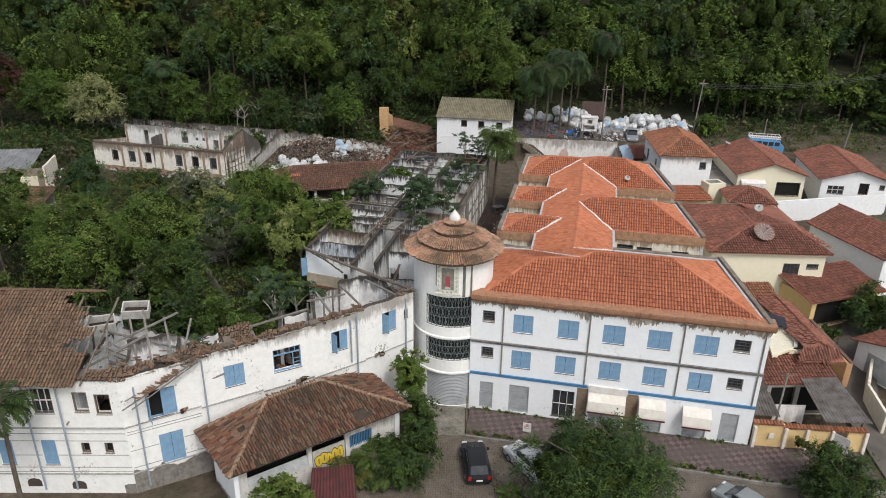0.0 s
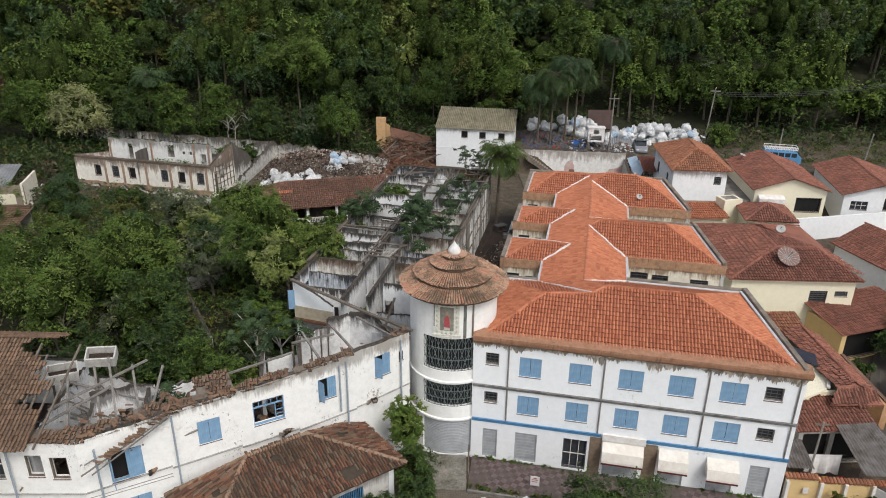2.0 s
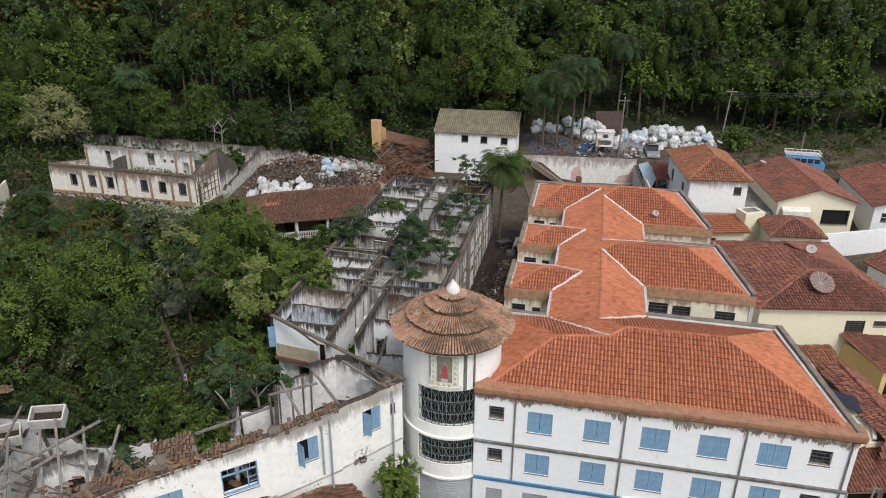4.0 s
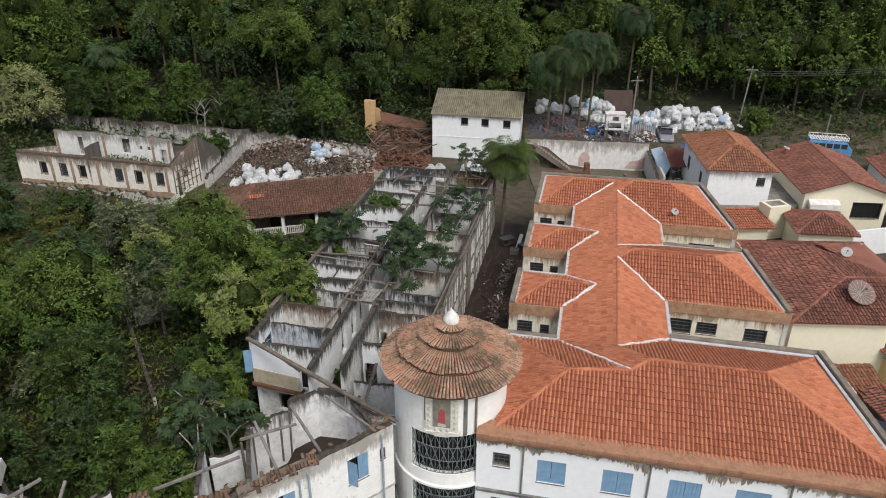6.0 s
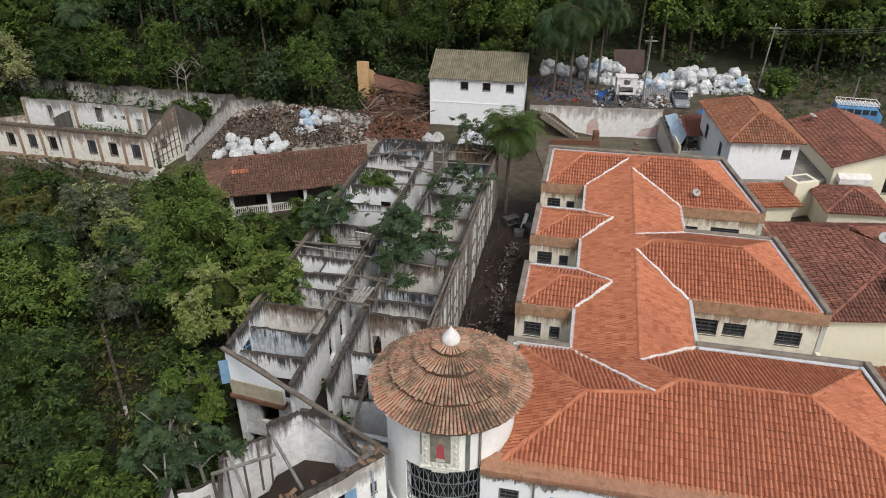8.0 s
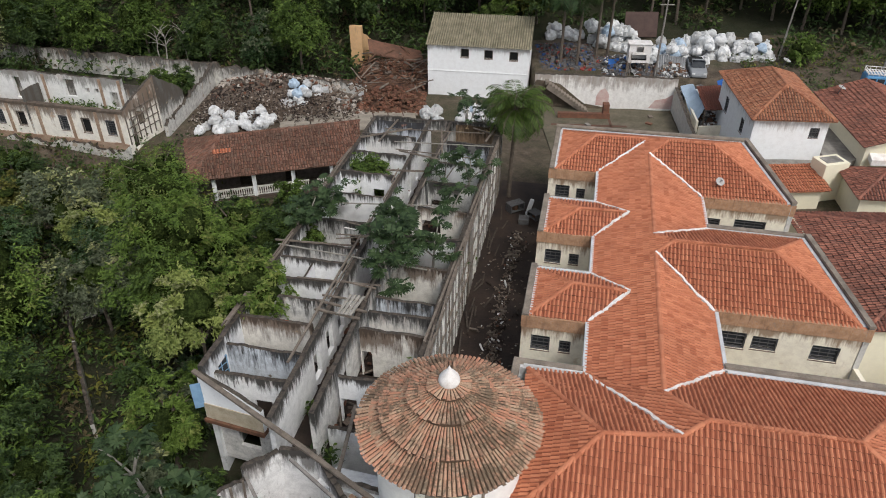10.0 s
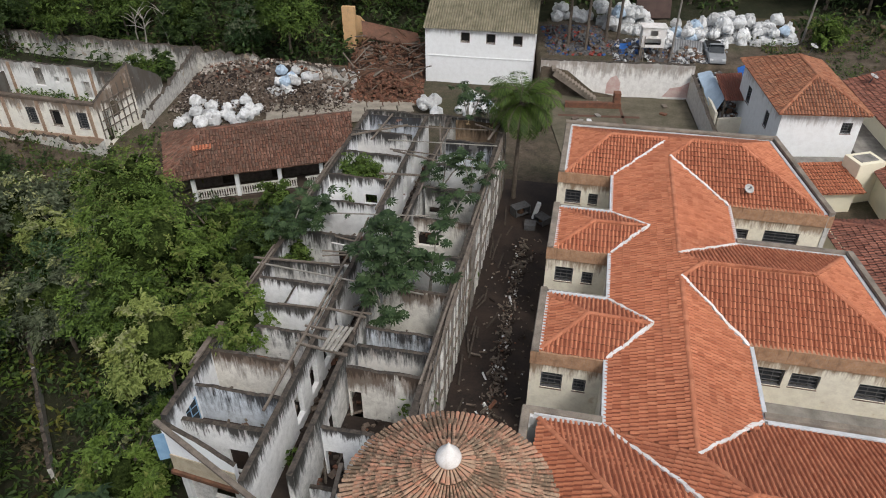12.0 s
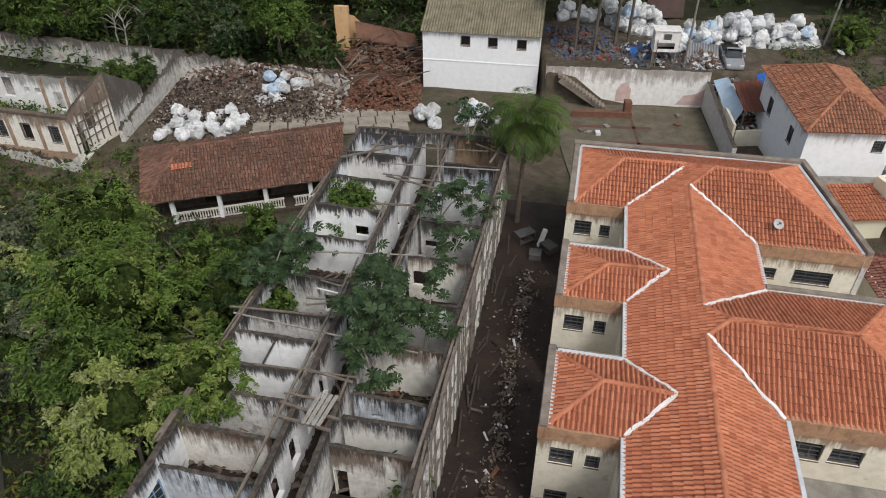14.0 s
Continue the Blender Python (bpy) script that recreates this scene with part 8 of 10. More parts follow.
for i, (a, b, col) in enumerate(((24.0, 24.6, (0.03, 0.04, 0.09)), (24.7, 25.0, (0.5, 0.38, 0.03)), (25.1, 25.5, (0.03, 0.03, 0.05)), (25.6, 26.1, (0.28, 0.03, 0.05)))):
    cloth(a, b, 42.8, 0.8 + 0.1 * (i % 2), 1.5, plain("cloth_colour", col, tuple(v * 0.7 for v in col), 3.0), i + 2)
# low tiled roofs behind the yard
# Both dark windows are added to stand for open shade behind the washing.
house("tiled_house", "low house with dark red tiled roof behind the yard", 26.4, 47.0, 4, 4.8, 2.6, 0.2, 3.25, 4.0, "shed_s", GREY_WALL, TILE_RED, seed=31, windows=[("s", 0.3, 2.2, 0.4, 2.7, "dark"), ("s", 2.5, 4.5, 0.4, 2.7, "dark")])
nh, _ = house("tiled_house", "narrow house with weathered red tiled roof and broken parapet", 28.0, 52.2, 3, 3.4, 7.6, 0.5, 4.3, 5.2, "none", CREAM, None, seed=32)
roof_on(nh, [[(-0.9, -4.2, 4.9), (0.5, -3.9, 5.05), (0.3, 3.9, 5.3), (-1.2, 3.9, 4.9)], [(0.5, -3.9, 5.05), (2.1, -4.0, 4.25), (1.9, 3.9, 4.4), (0.3, 3.9, 5.3)], [(-0.9, -4.2, 4.9), (-1.6, -4.9, 3.95), (2.2, -4.9, 3.95), (2.1, -4.0, 4.25), (0.5, -3.9, 5.05)]], TILE_RED, 0.24, 0.38, [((0.5, -3.9, 5.1), (0.3, 3.9, 5.35)), ((0.5, -3.9, 5.1), (2.1, -4.0, 4.3))], seed=32, jitter=0.02)
house("tiled_house", "small lean-to with bright red tiles", 27.4, 57.0, 4, 1.9, 2.4, 1.0, 4.6, 5.2, "shed_s", CREAM, TILE_HOUSE, seed=33, over=0.25)
tar = solid("tarpaulin", Shape().slab([(25.7, 52.6, 5.5), (27.4, 51.9, 5.2), (27.0, 50.4, 5.1), (25.6, 51.2, 5.3)], 0.06), plain("dark_blue_tarpaulin", (0.02, 0.022, 0.035), (0.04, 0.04, 0.05), 3.0, 0.5), "dark tarpaulin spread over a broken roof", "tarpaulin")
solid("plastered_parapet", Shape().wall((25.7, 52.6), (26.2, 56.6), 1.0, 5.2, 0.9, rag=0.25, seed=33), CREAM, "cream plastered parapet wall with a broken edge", "wall")
qs = thing("sloping_slab", "cream tiled slab sloping beside the hotel's end wall", "slab")
q_ = [Vector((25.0, 47.7, 4.15)), Vector((26.9, 48.5, 4.4)), Vector((28.0, 51.3, 4.8)), Vector((27.3, 52.4, 4.8)), Vector((25.6, 51.6, 4.6))]
part("slab", Shape().slab([tuple(p) for p in q_], 0.2), CREAM, qs)
for i in range(1, 10):  # joints of its square tiles, both ways
    k = i / 10
    for a, b in ((q_[0].lerp(q_[1], k), q_[4].lerp(q_[2], k)), (q_[0].lerp(q_[4], k), q_[1].lerp(q_[2], k))):
        part("joint", Shape().beam(tuple(a + Vector((0, 0, 0.004))), tuple(b + Vector((0, 0, 0.004))), 0.025, 0.012), CANVAS, qs)
part("coping", Shape().beam((27.0, 48.5, 4.52), (28.1, 51.2, 4.92), 0.22, 0.14), MORTAR, qs)
part("support", Shape().wall((25.2, 47.9), (25.8, 51.4), 0.3, 4.0, -0.3), CREAM, qs)
oc = solid("ochre_wall", Shape().wall((30.5, 54.4), (31.5, 48.9), 0.3, 3.7, 0.55, z1b=2.9), plaster("burnt_ochre_plaster", (0.46, 0.24, 0.10), amount=0.4, streak=0.6, stain=(0.16, 0.09, 0.05), patch=(0.34, 0.2, 0.11), grime=0.5), "burnt ochre wall stepping down beside the lane", "wall")
part("coping", Shape().beam((30.86, 54.4, 3.76), (31.86, 48.9, 2.96), 0.28, 0.1), TILE_OLD, oc)
up_ = thing("utility_pole", "weathered utility pole beside the yard", "pole", "utility poles", m=Matrix.Translation((23.9, 43.0, 0)))
part("pole", Shape().tube([(0, 0, 0), (0.1, 0, 5.6)], [0.08, 0.06], 8), PALE_BARK, up_)
part("crossarm", Shape().beam((-0.4, 0, 5.4), (0.5, 0, 5.4), 0.08, 0.1), WOOD_OLD, up_)
solid("lane_wall", Shape().wall((32.0, 43.6), (32.6, 47.5), 0, 2.0, -0.2, rag=0.05, seed=5).wall((32.6, 47.5), (34.6, 51.0), 0, 2.2, -0.2, rag=0.05, seed=6), BEIGE_WALL, "curved beige lane wall with stains", "wall")
house("tiled_house", "low house with brown roof and sheet gate by the lane", 37.5, 50.5, 25, 5.0, 6.0, 0.4, 3.2, 4.2, "gable_x", WHITE_CLEAN, TILE_RED, seed=34, windows=[("w", 1.0, 3.4, 0.5, 2.6, "door")])
tree("rounded dark bush behind the lane wall", 37.4, 56.6, 1.0, 5.0, 2.7, 2.2, LEAF_DARK, 310, lobes=44, per=130, size=0.16)
tree("slim bush beside the car shed", 32.6, 54.2, 0.9, 2.6, 0.8, 1.1, LEAF_DARK, 311, lobes=14, per=110, size=0.15, trunk_r=0.06)

# ---- walls, tank and dishes among the right-hand houses ----
lw_ = solid("long_white_wall", Shape().wall((35.8, 77.2), (50.5, 80.8), 2.5, 6.4, 0.25), WHITE_CLEAN, "long white boundary wall with dark mould at its foot", "wall")
tb = thing("water_tank", "cream plastered water tank house with open hatch", "tank", m=Matrix.Translation((30.5, 81.6, 0)) @ Matrix.Rotation(radians(15), 4, "Z"))
part("tank_body", Shape().box(-1.1, -0.85, 3.0, 1.1, 0.85, 7.2), CREAM, tb)
part("hatch", Shape().box(-0.75, -0.5, 7.204, 0.75, 0.5, 7.25), CONCRETE, tb)
house("tiled_house", "small cream annex with bright orange lean-to roof", 27.0, 80.6, 4, 4.6, 2.6, 3.0, 5.75, 6.4, "shed_s", CREAM, TILE_NEW, seed=35, windows=[("s", 0.4, 1.8, 3.6, 5.0, "dark")])
solid("grey_yard_roof", Shape().slab([(24.6, 82.0, 5.9), (31.0, 82.6, 5.9), (31.0, 84.2, 5.9), (24.8, 84.1, 5.9)], 2.5), CONCRETE, "low grey concrete roof under the white house", "roof")
solid("grey_yard_roof", Shape().slab([(31.2, 82.0, 6.2), (34.0, 84.0, 6.2), (34.2, 93.0, 6.2), (31.4, 93.0, 6.2)], 3.0), CONCRETE, "flat grey concrete roof between houses", "roof")


DISH_GREY = plain("grey_dish_paint", (0.50, 0.49, 0.47), (0.36, 0.35, 0.33), 4.0)


def dish(label, x, y, z, r, turn, tilt, mesh):
    d = thing("satellite_dish", label, "dish", "satellite dishes", m=Matrix.Translation((x, y, z)) @ Matrix.Rotation(radians(turn), 4, "Z") @ Matrix.Rotation(radians(tilt), 4, "X"))
    s_ = Shape().turned([(0.02, -0.02), (r * 0.35, 0.03 * r), (r * 0.7, 0.12 * r), (r, 0.25 * r), (r, 0.25 * r + 0.02), (r * 0.7, 0.12 * r + 0.025), (0.02, 0.0)], 24)
    part("reflector", s_, plain("dish_mesh", (0.27, 0.19, 0.16), (0.2, 0.13, 0.11)) if mesh else DISH_GREY, d, smooth=True)
    if mesh:
        for i in range(16):
            a = i * math.pi / 8
            part("rib", Shape().beam((0, 0, 0.03), (math.cos(a) * r, math.sin(a) * r, 0.26 * r), 0.02, 0.02), DISH_GREY, d)
    part("feed_arm", Shape().tube([(0, 0, 0.02), (0, 0, r * 0.8)], [0.02, 0.02], 6), IRON, d)
    part("feed", Shape().box(-0.06, -0.06, r * 0.78, 0.06, 0.06, r * 0.92), IRON, d)
    part("mast", Shape().tube([(0, 0, -0.02), (0, -0.25 * r, -0.8)], [0.04, 0.04], 6), IRON, d)
    return d


dish("large mesh satellite dish on a red tiled roof", 29.0, 62.6, 8.35, 0.98, 10, 35, True)
dish("small cream satellite dish on a tiled roof", 30.6, 68.3, 8.75, 0.42, -20, 40, False)
dish("white satellite dish on a pole behind the white house", 31.3, 96.0, 10.3, 0.36, 60, 20, False)
dish("white satellite dish on a dark red roof", 35.4, 92.6, 9.0, 0.36, 60, 20, False)
p_ = SITE @ Vector((11.3, 28.3, 10.55))
dish("small white satellite dish on the orange roof", p_.x, p_.y, p_.z + 0.05, 0.30, 15, 38, False)
for x, y, z, h, lean in ((35.1, 106.5, 6.6, 8.0, 0.5), (20.6, 101.2, 6.6, 7.8, 0.1), (43.0, 100.2, 6.6, 4.0, 0.1), (51.6, 95.0, 6.8, 4.6, 0.5)):
    up_ = thing("utility_pole", "leaning grey utility pole at the edge of the woods", "pole", "utility poles", m=Matrix.Translation((x, y, z)))
    part("pole", Shape().tube([(0, 0, -0.3), (lean, 0, h)], [0.12, 0.08], 8), WOOD_PALE, up_)
    if h > 6:
        part("crossarm", Shape().beam((lean - 0.7, 0, h - 0.4), (lean + 0.7, 0, h - 0.4), 0.09, 0.1), PALE_BARK, up_)
        part("insulator", Shape().tube([(lean, 0, h - 0.3), (lean, 0, h + 0.1)], [0.05, 0.04], 6), MORTAR, up_)
for i in range(3):
    a, b = Vector((35.5, 106.5, 14.1 - 0.25 * i)), Vector((70, 112, 16.5 - 0.25 * i))
    solid("power_line", Shape().tube([a.lerp(b, k / 8) - Vector((0, 0, 1.2 * (1 - (2 * k / 8 - 1) ** 2))) for k in range(9)], [0.02] * 9, 4), IRON, "thin sagging power line over the houses", "cable", "power lines")

# ---- scrap yard on the upper terrace ----
def sack(seed):
    """A crumpled bulk bag, gathered at its top."""
    s_ = Shape()
    n_ = 18
    prof = [(0.30, 0.0), (0.50, 0.05), (0.56, 0.2), (0.57, 0.38), (0.53, 0.56), (0.44, 0.70), (0.28, 0.80), (0.13, 0.86), (0.16, 0.98), (0.05, 1.0)]
    vs_ = []
    for rr, z_ in prof:
        for j in range(n_):
            a = 2 * math.pi * j / n_
            sq = 1.0 / max(abs(math.cos(a)), abs(math.sin(a))) ** 0.55
            p = Vector((math.cos(a) * 1.5 + seed * 3, math.sin(a) * 1.5, z_ * 2.4))
            k_ = 1 + 0.22 * noise.noise(p) + 0.16 * noise.noise(p * 2.6) + 0.10 * noise.noise(p * 5.5)
            vs_.append((rr * sq * k_ * math.cos(a), rr * sq * k_ * math.sin(a) * 0.9, z_ * (0.9 + 0.25 * noise.noise(p * 1.3))))
    rows = len(prof)
    s_.add(vs_, [(i * n_ + j, i * n_ + (j + 1) % n_, (i + 1) * n_ + (j + 1) % n_, (i + 1) * n_ + j) for i in range(rows - 1) for j in range(n_)] + [tuple(range((rows - 1) * n_, rows * n_)), tuple(range(n_ - 1, -1, -1))])
    return mesh_of("bulk_bag", s_, BAG)


sacks = [sack(i) for i in range(5)]
br = random.Random(33)
BAG_BLUE = plain("pale_blue_sack", (0.42, 0.52, 0.62), (0.30, 0.38, 0.46), 1.5, 0.6)
blue_sack = sacks[0].copy()
blue_sack.materials[0] = BAG_BLUE


def bag_heap(x0, x1, y0, y1, z, count, layers, size=1.0, blue=0.06):
    for i in range(count):
        lay = min(layers - 1, int(layers * (br.random() ** 1.7)))
        s_ = size * br.uniform(0.8, 1.15)
        x_ = br.uniform(x0 + lay * 0.3, x1 - lay * 0.3)
        y_ = br.uniform(y0 + lay * 0.4, y1)
        is_blue = br.random() < blue
        ob = new("bulk_bag", blue_sack if is_blue else br.choice(sacks))
        ob.matrix_basis = Matrix.Translation((x_, y_, z + lay * 0.6 * s_ - 0.1)) @ Euler((br.uniform(-0.5, 0.5), br.uniform(-0.5, 0.5), br.uniform(0, 6.28))).to_matrix().to_4x4() @ Matrix.Scale(s_, 4)
        tagged(ob, "pale blue woven bulk bag of scrap in a heap" if is_blue else "white woven bulk bag of scrap in a heap", "bag", "bulk bags")


bag_heap(9.8, 14.6, 113.2, 114.8, 6.7, 14, 2, 1.1)
bag_heap(15.0, 20.6, 109.0, 114.0, 6.7, 46, 3, 1.1)
bag_heap(21.0, 25.0, 104.6, 108.5, 6.7, 22, 3, 1.1, 0.2)
bag_heap(25.4, 34.4, 105.2, 110.5, 6.7, 84, 3, 1.15, 0.05)
bag_heap(-25.2, -18.4, 92.0, 96.6, 3.75, 34, 2, 0.95, 0.0)
bag_heap(-17.8, -13.9, 97.8, 101.4, 4.2, 24, 3, 0.95, 0.3)
bag_heap(-3.4, -1.4, 95.2, 96.6, 3.75, 7, 2, 1.0, 0.0)
bag_heap(0.6, 3.8, 95.0, 98.0, 3.75, 14, 2, 1.0, 0.3)
cab = thing("white_cabin", "white box cabin on posts above the scrap yard", "cabin", m=Matrix.Translation((18.9, 102.4, 0)) @ Matrix.Rotation(-0.05, 4, "Z"))
part("cabin_wall", Shape().wall((-1.1, -0.6), (1.1, -0.6), 7.9, 9.8, 0.1, [(0.75, 1.45, 9.0, 9.55), (0.35, 1.85, 8.15, 8.75)]), MORTAR, cab)
part("cabin_back", Shape().box(-1.1, 0.5, 7.9, 1.1, 0.6, 9.8).box(-1.1, -0.5, 7.9, -1.0, 0.5, 9.8).box(1.0, -0.5, 7.9, 1.1, 0.5, 9.8), MORTAR, cab)
part("cabin_roof", Shape().box(-1.2, -0.7, 9.8, 1.2, 0.7, 9.88), MORTAR, cab)
part("cabin_floor", Shape().box(-1.0, -0.5, 7.9, 1.0, 0.5, 7.98), DARK, cab)
for x, y in ((-0.95, -0.5), (0.95, -0.5), (-0.95, 0.5), (0.95, 0.5)):
    part("post", Shape().box(x - 0.08, y - 0.08, 6.5, x + 0.08, y + 0.08, 7.9), WOOD_OLD, cab)
part("ladder", Shape().beam((-1.25, -1.3, 6.6), (-1.1, -0.65, 9.0), 0.06, 0.06).beam((-0.85, -1.3, 6.6), (-0.8, -0.65, 9.0), 0.06, 0.06), WOOD_OLD, cab)
sh = thing("rusty_shed", "open shed with rusty corrugated roof full of scrap", "shed")
corrugated(sh, "sheet_roof", (23.5, 92.6, 6.7), (25.6, 92.6, 6.7), (26.2, 97.4, 7.3), (23.7, 97.0, 7.3), plain("rusty_sheet", (0.20, 0.07, 0.045), (0.12, 0.05, 0.035), 1.5, 0.7), 11, 0.035)
for x, y in ((23.6, 92.8), (25.5, 92.8), (23.8, 96.8), (26.0, 97.2)):
    part("post", Shape().box(x - 0.06, y - 0.06, 3.6, x + 0.06, y + 0.06, 6.66), WOOD_OLD, sh)
part("shed_wall", Shape().wall((23.0, 91.9), (26.0, 92.2), 3.5, 5.3, 0.2).wall((22.9, 92.0), (23.4, 99.0), 3.5, 5.8, 0.2), BEIGE_WALL, sh)
def drape(label, pts, mat):
    g = Shape()
    a, b, c_, d_ = (Vector(p) for p in pts)
    nn_ = 8
    for j in range(nn_ + 1):
        for i in range(nn_ + 1):
            p = a.lerp(b, i / nn_).lerp(d_.lerp(c_, i / nn_), j / nn_)
            g.v.append(tuple(p + Vector((0, 0, 0.22 * noise.noise((p.x * 1.4, p.y * 1.4, p.z))))))
    g.f = [(j * (nn_ + 1) + i, j * (nn_ + 1) + i + 1, (j + 1) * (nn_ + 1) + i + 1, (j + 1) * (nn_ + 1) + i) for j in range(nn_) for i in range(nn_)]
    g.k = [0] * len(g.f)
    return solid("tarpaulin", g, mat, label, "tarpaulin", smooth=True)


drape("pale blue tarpaulin draped over scrap", [(22.9, 93.0, 5.0), (23.7, 93.3, 6.6), (23.8, 98.6, 7.0), (22.7, 98.8, 6.6)], BAG_BLUE)
drape("bright blue tarpaulin hanging from the shed", [(26.0, 94.6, 5.2), (26.7, 94.6, 5.6), (26.9, 98.6, 7.6), (26.1, 98.4, 7.3)], plain("bright_blue_sheet", (0.03, 0.13, 0.42), (0.02, 0.08, 0.3), 2.0, 0.5))
drape("blue tarpaulin over a heap in the scrap yard", [(16.0, 102.8, 6.7), (17.4, 102.6, 6.8), (17.3, 104.0, 7.6), (16.2, 104.0, 7.5)], plain("blue_sheet", (0.03, 0.12, 0.36), (0.02, 0.08, 0.25), 2.0, 0.5))
sl = thing("sheet_canopy", "sloping corrugated sheets leaning over scrap", "canopy")
corrugated(sl, "sheet", (20.9, 101.6, 7.0), (23.7, 101.3, 6.9), (24.2, 103.6, 7.9), (21.4, 104.2, 8.0), ZINC, 12, 0.04)
part("post", Shape().box(21.2, 101.8, 6.5, 21.3, 101.9, 6.98), WOOD_OLD, sl)
part("post", Shape().box(23.6, 101.7, 6.5, 23.7, 101.8, 6.9), WOOD_OLD, sl)
solid("dark_panel", Shape().add([(19.6, 113.4, 6.9), (23.4, 113.4, 6.9), (23.4, 114.2, 9.6), (19.6, 114.2, 9.6), (19.6, 113.5, 6.9), (23.4, 113.5, 6.9), (23.4, 114.3, 9.6), (19.6, 114.3, 9.6)], [(0, 1, 2, 3), (7, 6, 5, 4), (0, 4, 5, 1), (1, 5, 6, 2), (2, 6, 7, 3), (3, 7, 4, 0)]), plain("dark_brown_panel", (0.10, 0.065, 0.055), (0.06, 0.04, 0.035), 1.0), "large dark brown sheet panel leaning by the woods", "panel")


def litter(name, label, boxes, mats, seed, category="rubble"):
    """Loose chunks thrown over an area: (x0, x1, y0, y1, base, count, size, pile height, slots)."""
    r = random.Random(seed)
    s_ = Shape()
    for x0, x1, y0, y1, z_, cnt, size, pile, slots in boxes:
        for _ in range(cnt):
            x_, y_ = r.uniform(x0, x1), r.uniform(y0, y1)
            dx, dy = (x_ - (x0 + x1) / 2) / (x1 - x0) * 2, (y_ - (y0 + y1) / 2) / (y1 - y0) * 2
            zz = z_ + pile * max(0, 1 - dx * dx) * max(0, 1 - dy * dy) * r.uniform(0.5, 1.0)
            m_ = Matrix.Translation((x_, y_, zz)) @ Euler((r.uniform(-0.6, 0.6), r.uniform(-0.6, 0.6), r.uniform(0, 6.3))).to_matrix().to_4x4()
            a, b, c_ = (size * r.uniform(0.3, 1.2) for _ in range(3))
            s_.box(-a / 2, -b / 2, -c_ / 3, a / 2, b / 2, c_ / 3, r.choice(slots), m_)
    return tagged(part(name, s_, mats), label, category, kind="stuff")


SCRAP = [plain("scrap_red", (0.30, 0.05, 0.04), (0.15, 0.04, 0.03)), plain("scrap_blue", (0.04, 0.10, 0.26), (0.03, 0.06, 0.15)), plain("scrap_yellow", (0.42, 0.27, 0.05), (0.25, 0.15, 0.04)), IRON, RUBBLE, WOOD_RED, BAG, CONCRETE]
litter("scrap_heap", "heaps of mixed scrap metal, crates and cans", [(9.2, 15.5, 103.0, 111.5, 6.6, 900, 0.36, 0.9, (0, 1, 3, 3, 3, 4, 4, 3, 5, 3, 3, 3, 4, 3, 3)), (15.5, 20.8, 101.5, 107.0, 6.6, 620, 0.4, 1.0, (1, 3, 3, 3, 4, 5, 6, 3)), (20.5, 24.5, 100.6, 104.8, 6.6, 420, 0.42, 1.0, (3, 3, 3, 4, 5, 7, 6)), (22.6, 27.0, 97.8, 101.0, 5.2, 160, 0.45, 1.3, (3, 3, 4, 6, 7)), (23.5, 26.0, 92.6, 96.8, 4.6, 140, 0.45, 0.9, (3, 3, 5, 5, 6, 7))], SCRAP, 44, "scrap")

# ---- a low mound of earth under the rubble ----
def mound(label, x0, x1, y0, y1, z, h, mat, seed):
    g = Shape()
    nn_ = 26
    for j in range(nn_ + 1):
        for i in range(nn_ + 1):
            k, l = i / nn_ * 2 - 1, j / nn_ * 2 - 1
            x, y = x0 + (x1 - x0) * i / nn_, y0 + (y1 - y0) * j / nn_
            g.v.append((x, y, z - 0.15 + h * max(0, 1 - k * k) * max(0, 1 - l * l) + 0.35 * noise.noise((x * 0.7, y * 0.7, seed)) * max(0, 1 - k ** 4) * max(0, 1 - l ** 4)))
    g.f = [(j * (nn_ + 1) + i, j * (nn_ + 1) + i + 1, (j + 1) * (nn_ + 1) + i + 1, (j + 1) * (nn_ + 1) + i) for j in range(nn_) for i in range(nn_)]
    g.k = [0] * len(g.f)
    return solid("earth_mound", g, mat, label, "mound", kind="structure", smooth=True)


mound("low mound of grey earth and rubbish", -27.2, -9.5, 96.0, 107.5, 3.7, 1.5, plain("ashy_earth", (0.16, 0.12, 0.09), (0.055, 0.040, 0.030), 2.6, 0.95, 0, 0.6, 9.0), 1)
mound("mound of reddish earth behind the brick heap", -11.5, -3.0, 97.0, 112.0, 3.8, 1.3, plain("reddish_earth", (0.12, 0.065, 0.045), (0.06, 0.04, 0.03), 1.4), 2)

# ---- rubble yard, timber pile and paving behind the verandah ----
litter("rubble", "grey rubble and rubbish spread over the yard", [(-26.8, -10.0, 95.0, 104.4, 3.8, 4200, 0.17, 1.5, (0, 0, 0, 0, 2, 4, 4, 4, 4, 4, 5, 2)), (-26.0, -12.0, 100.0, 104.4, 4.2, 800, 0.36, 1.2, (0, 0, 0, 2, 4, 4, 4, 1)), (-26.5, -15.0, 92.0, 97.5, 3.6, 700, 0.14, 0.15, (0, 0, 4, 2, 4, 5)), (-14.5, -8.5, 97.0, 102.0, 3.7, 380, 0.4, 0.8, (0, 1, 2, 2, 4, 5, 5)), (-16.0, -9.0, 99.5, 104.0, 4.1, 60, 0.75, 0.9, (5, 3, 5, 2)), (-25.5, -12.5, 102.0, 104.6, 4.7, 620, 0.3, 1.1, (5, 5, 0, 0, 4, 1))], [RUBBLE, RUBBLE_RED, WOOD_OLD, BAG, SOIL, plain("pale_plaster_rubble", (0.46, 0.42, 0.37), (0.24, 0.20, 0.16), 3.0)], 45)
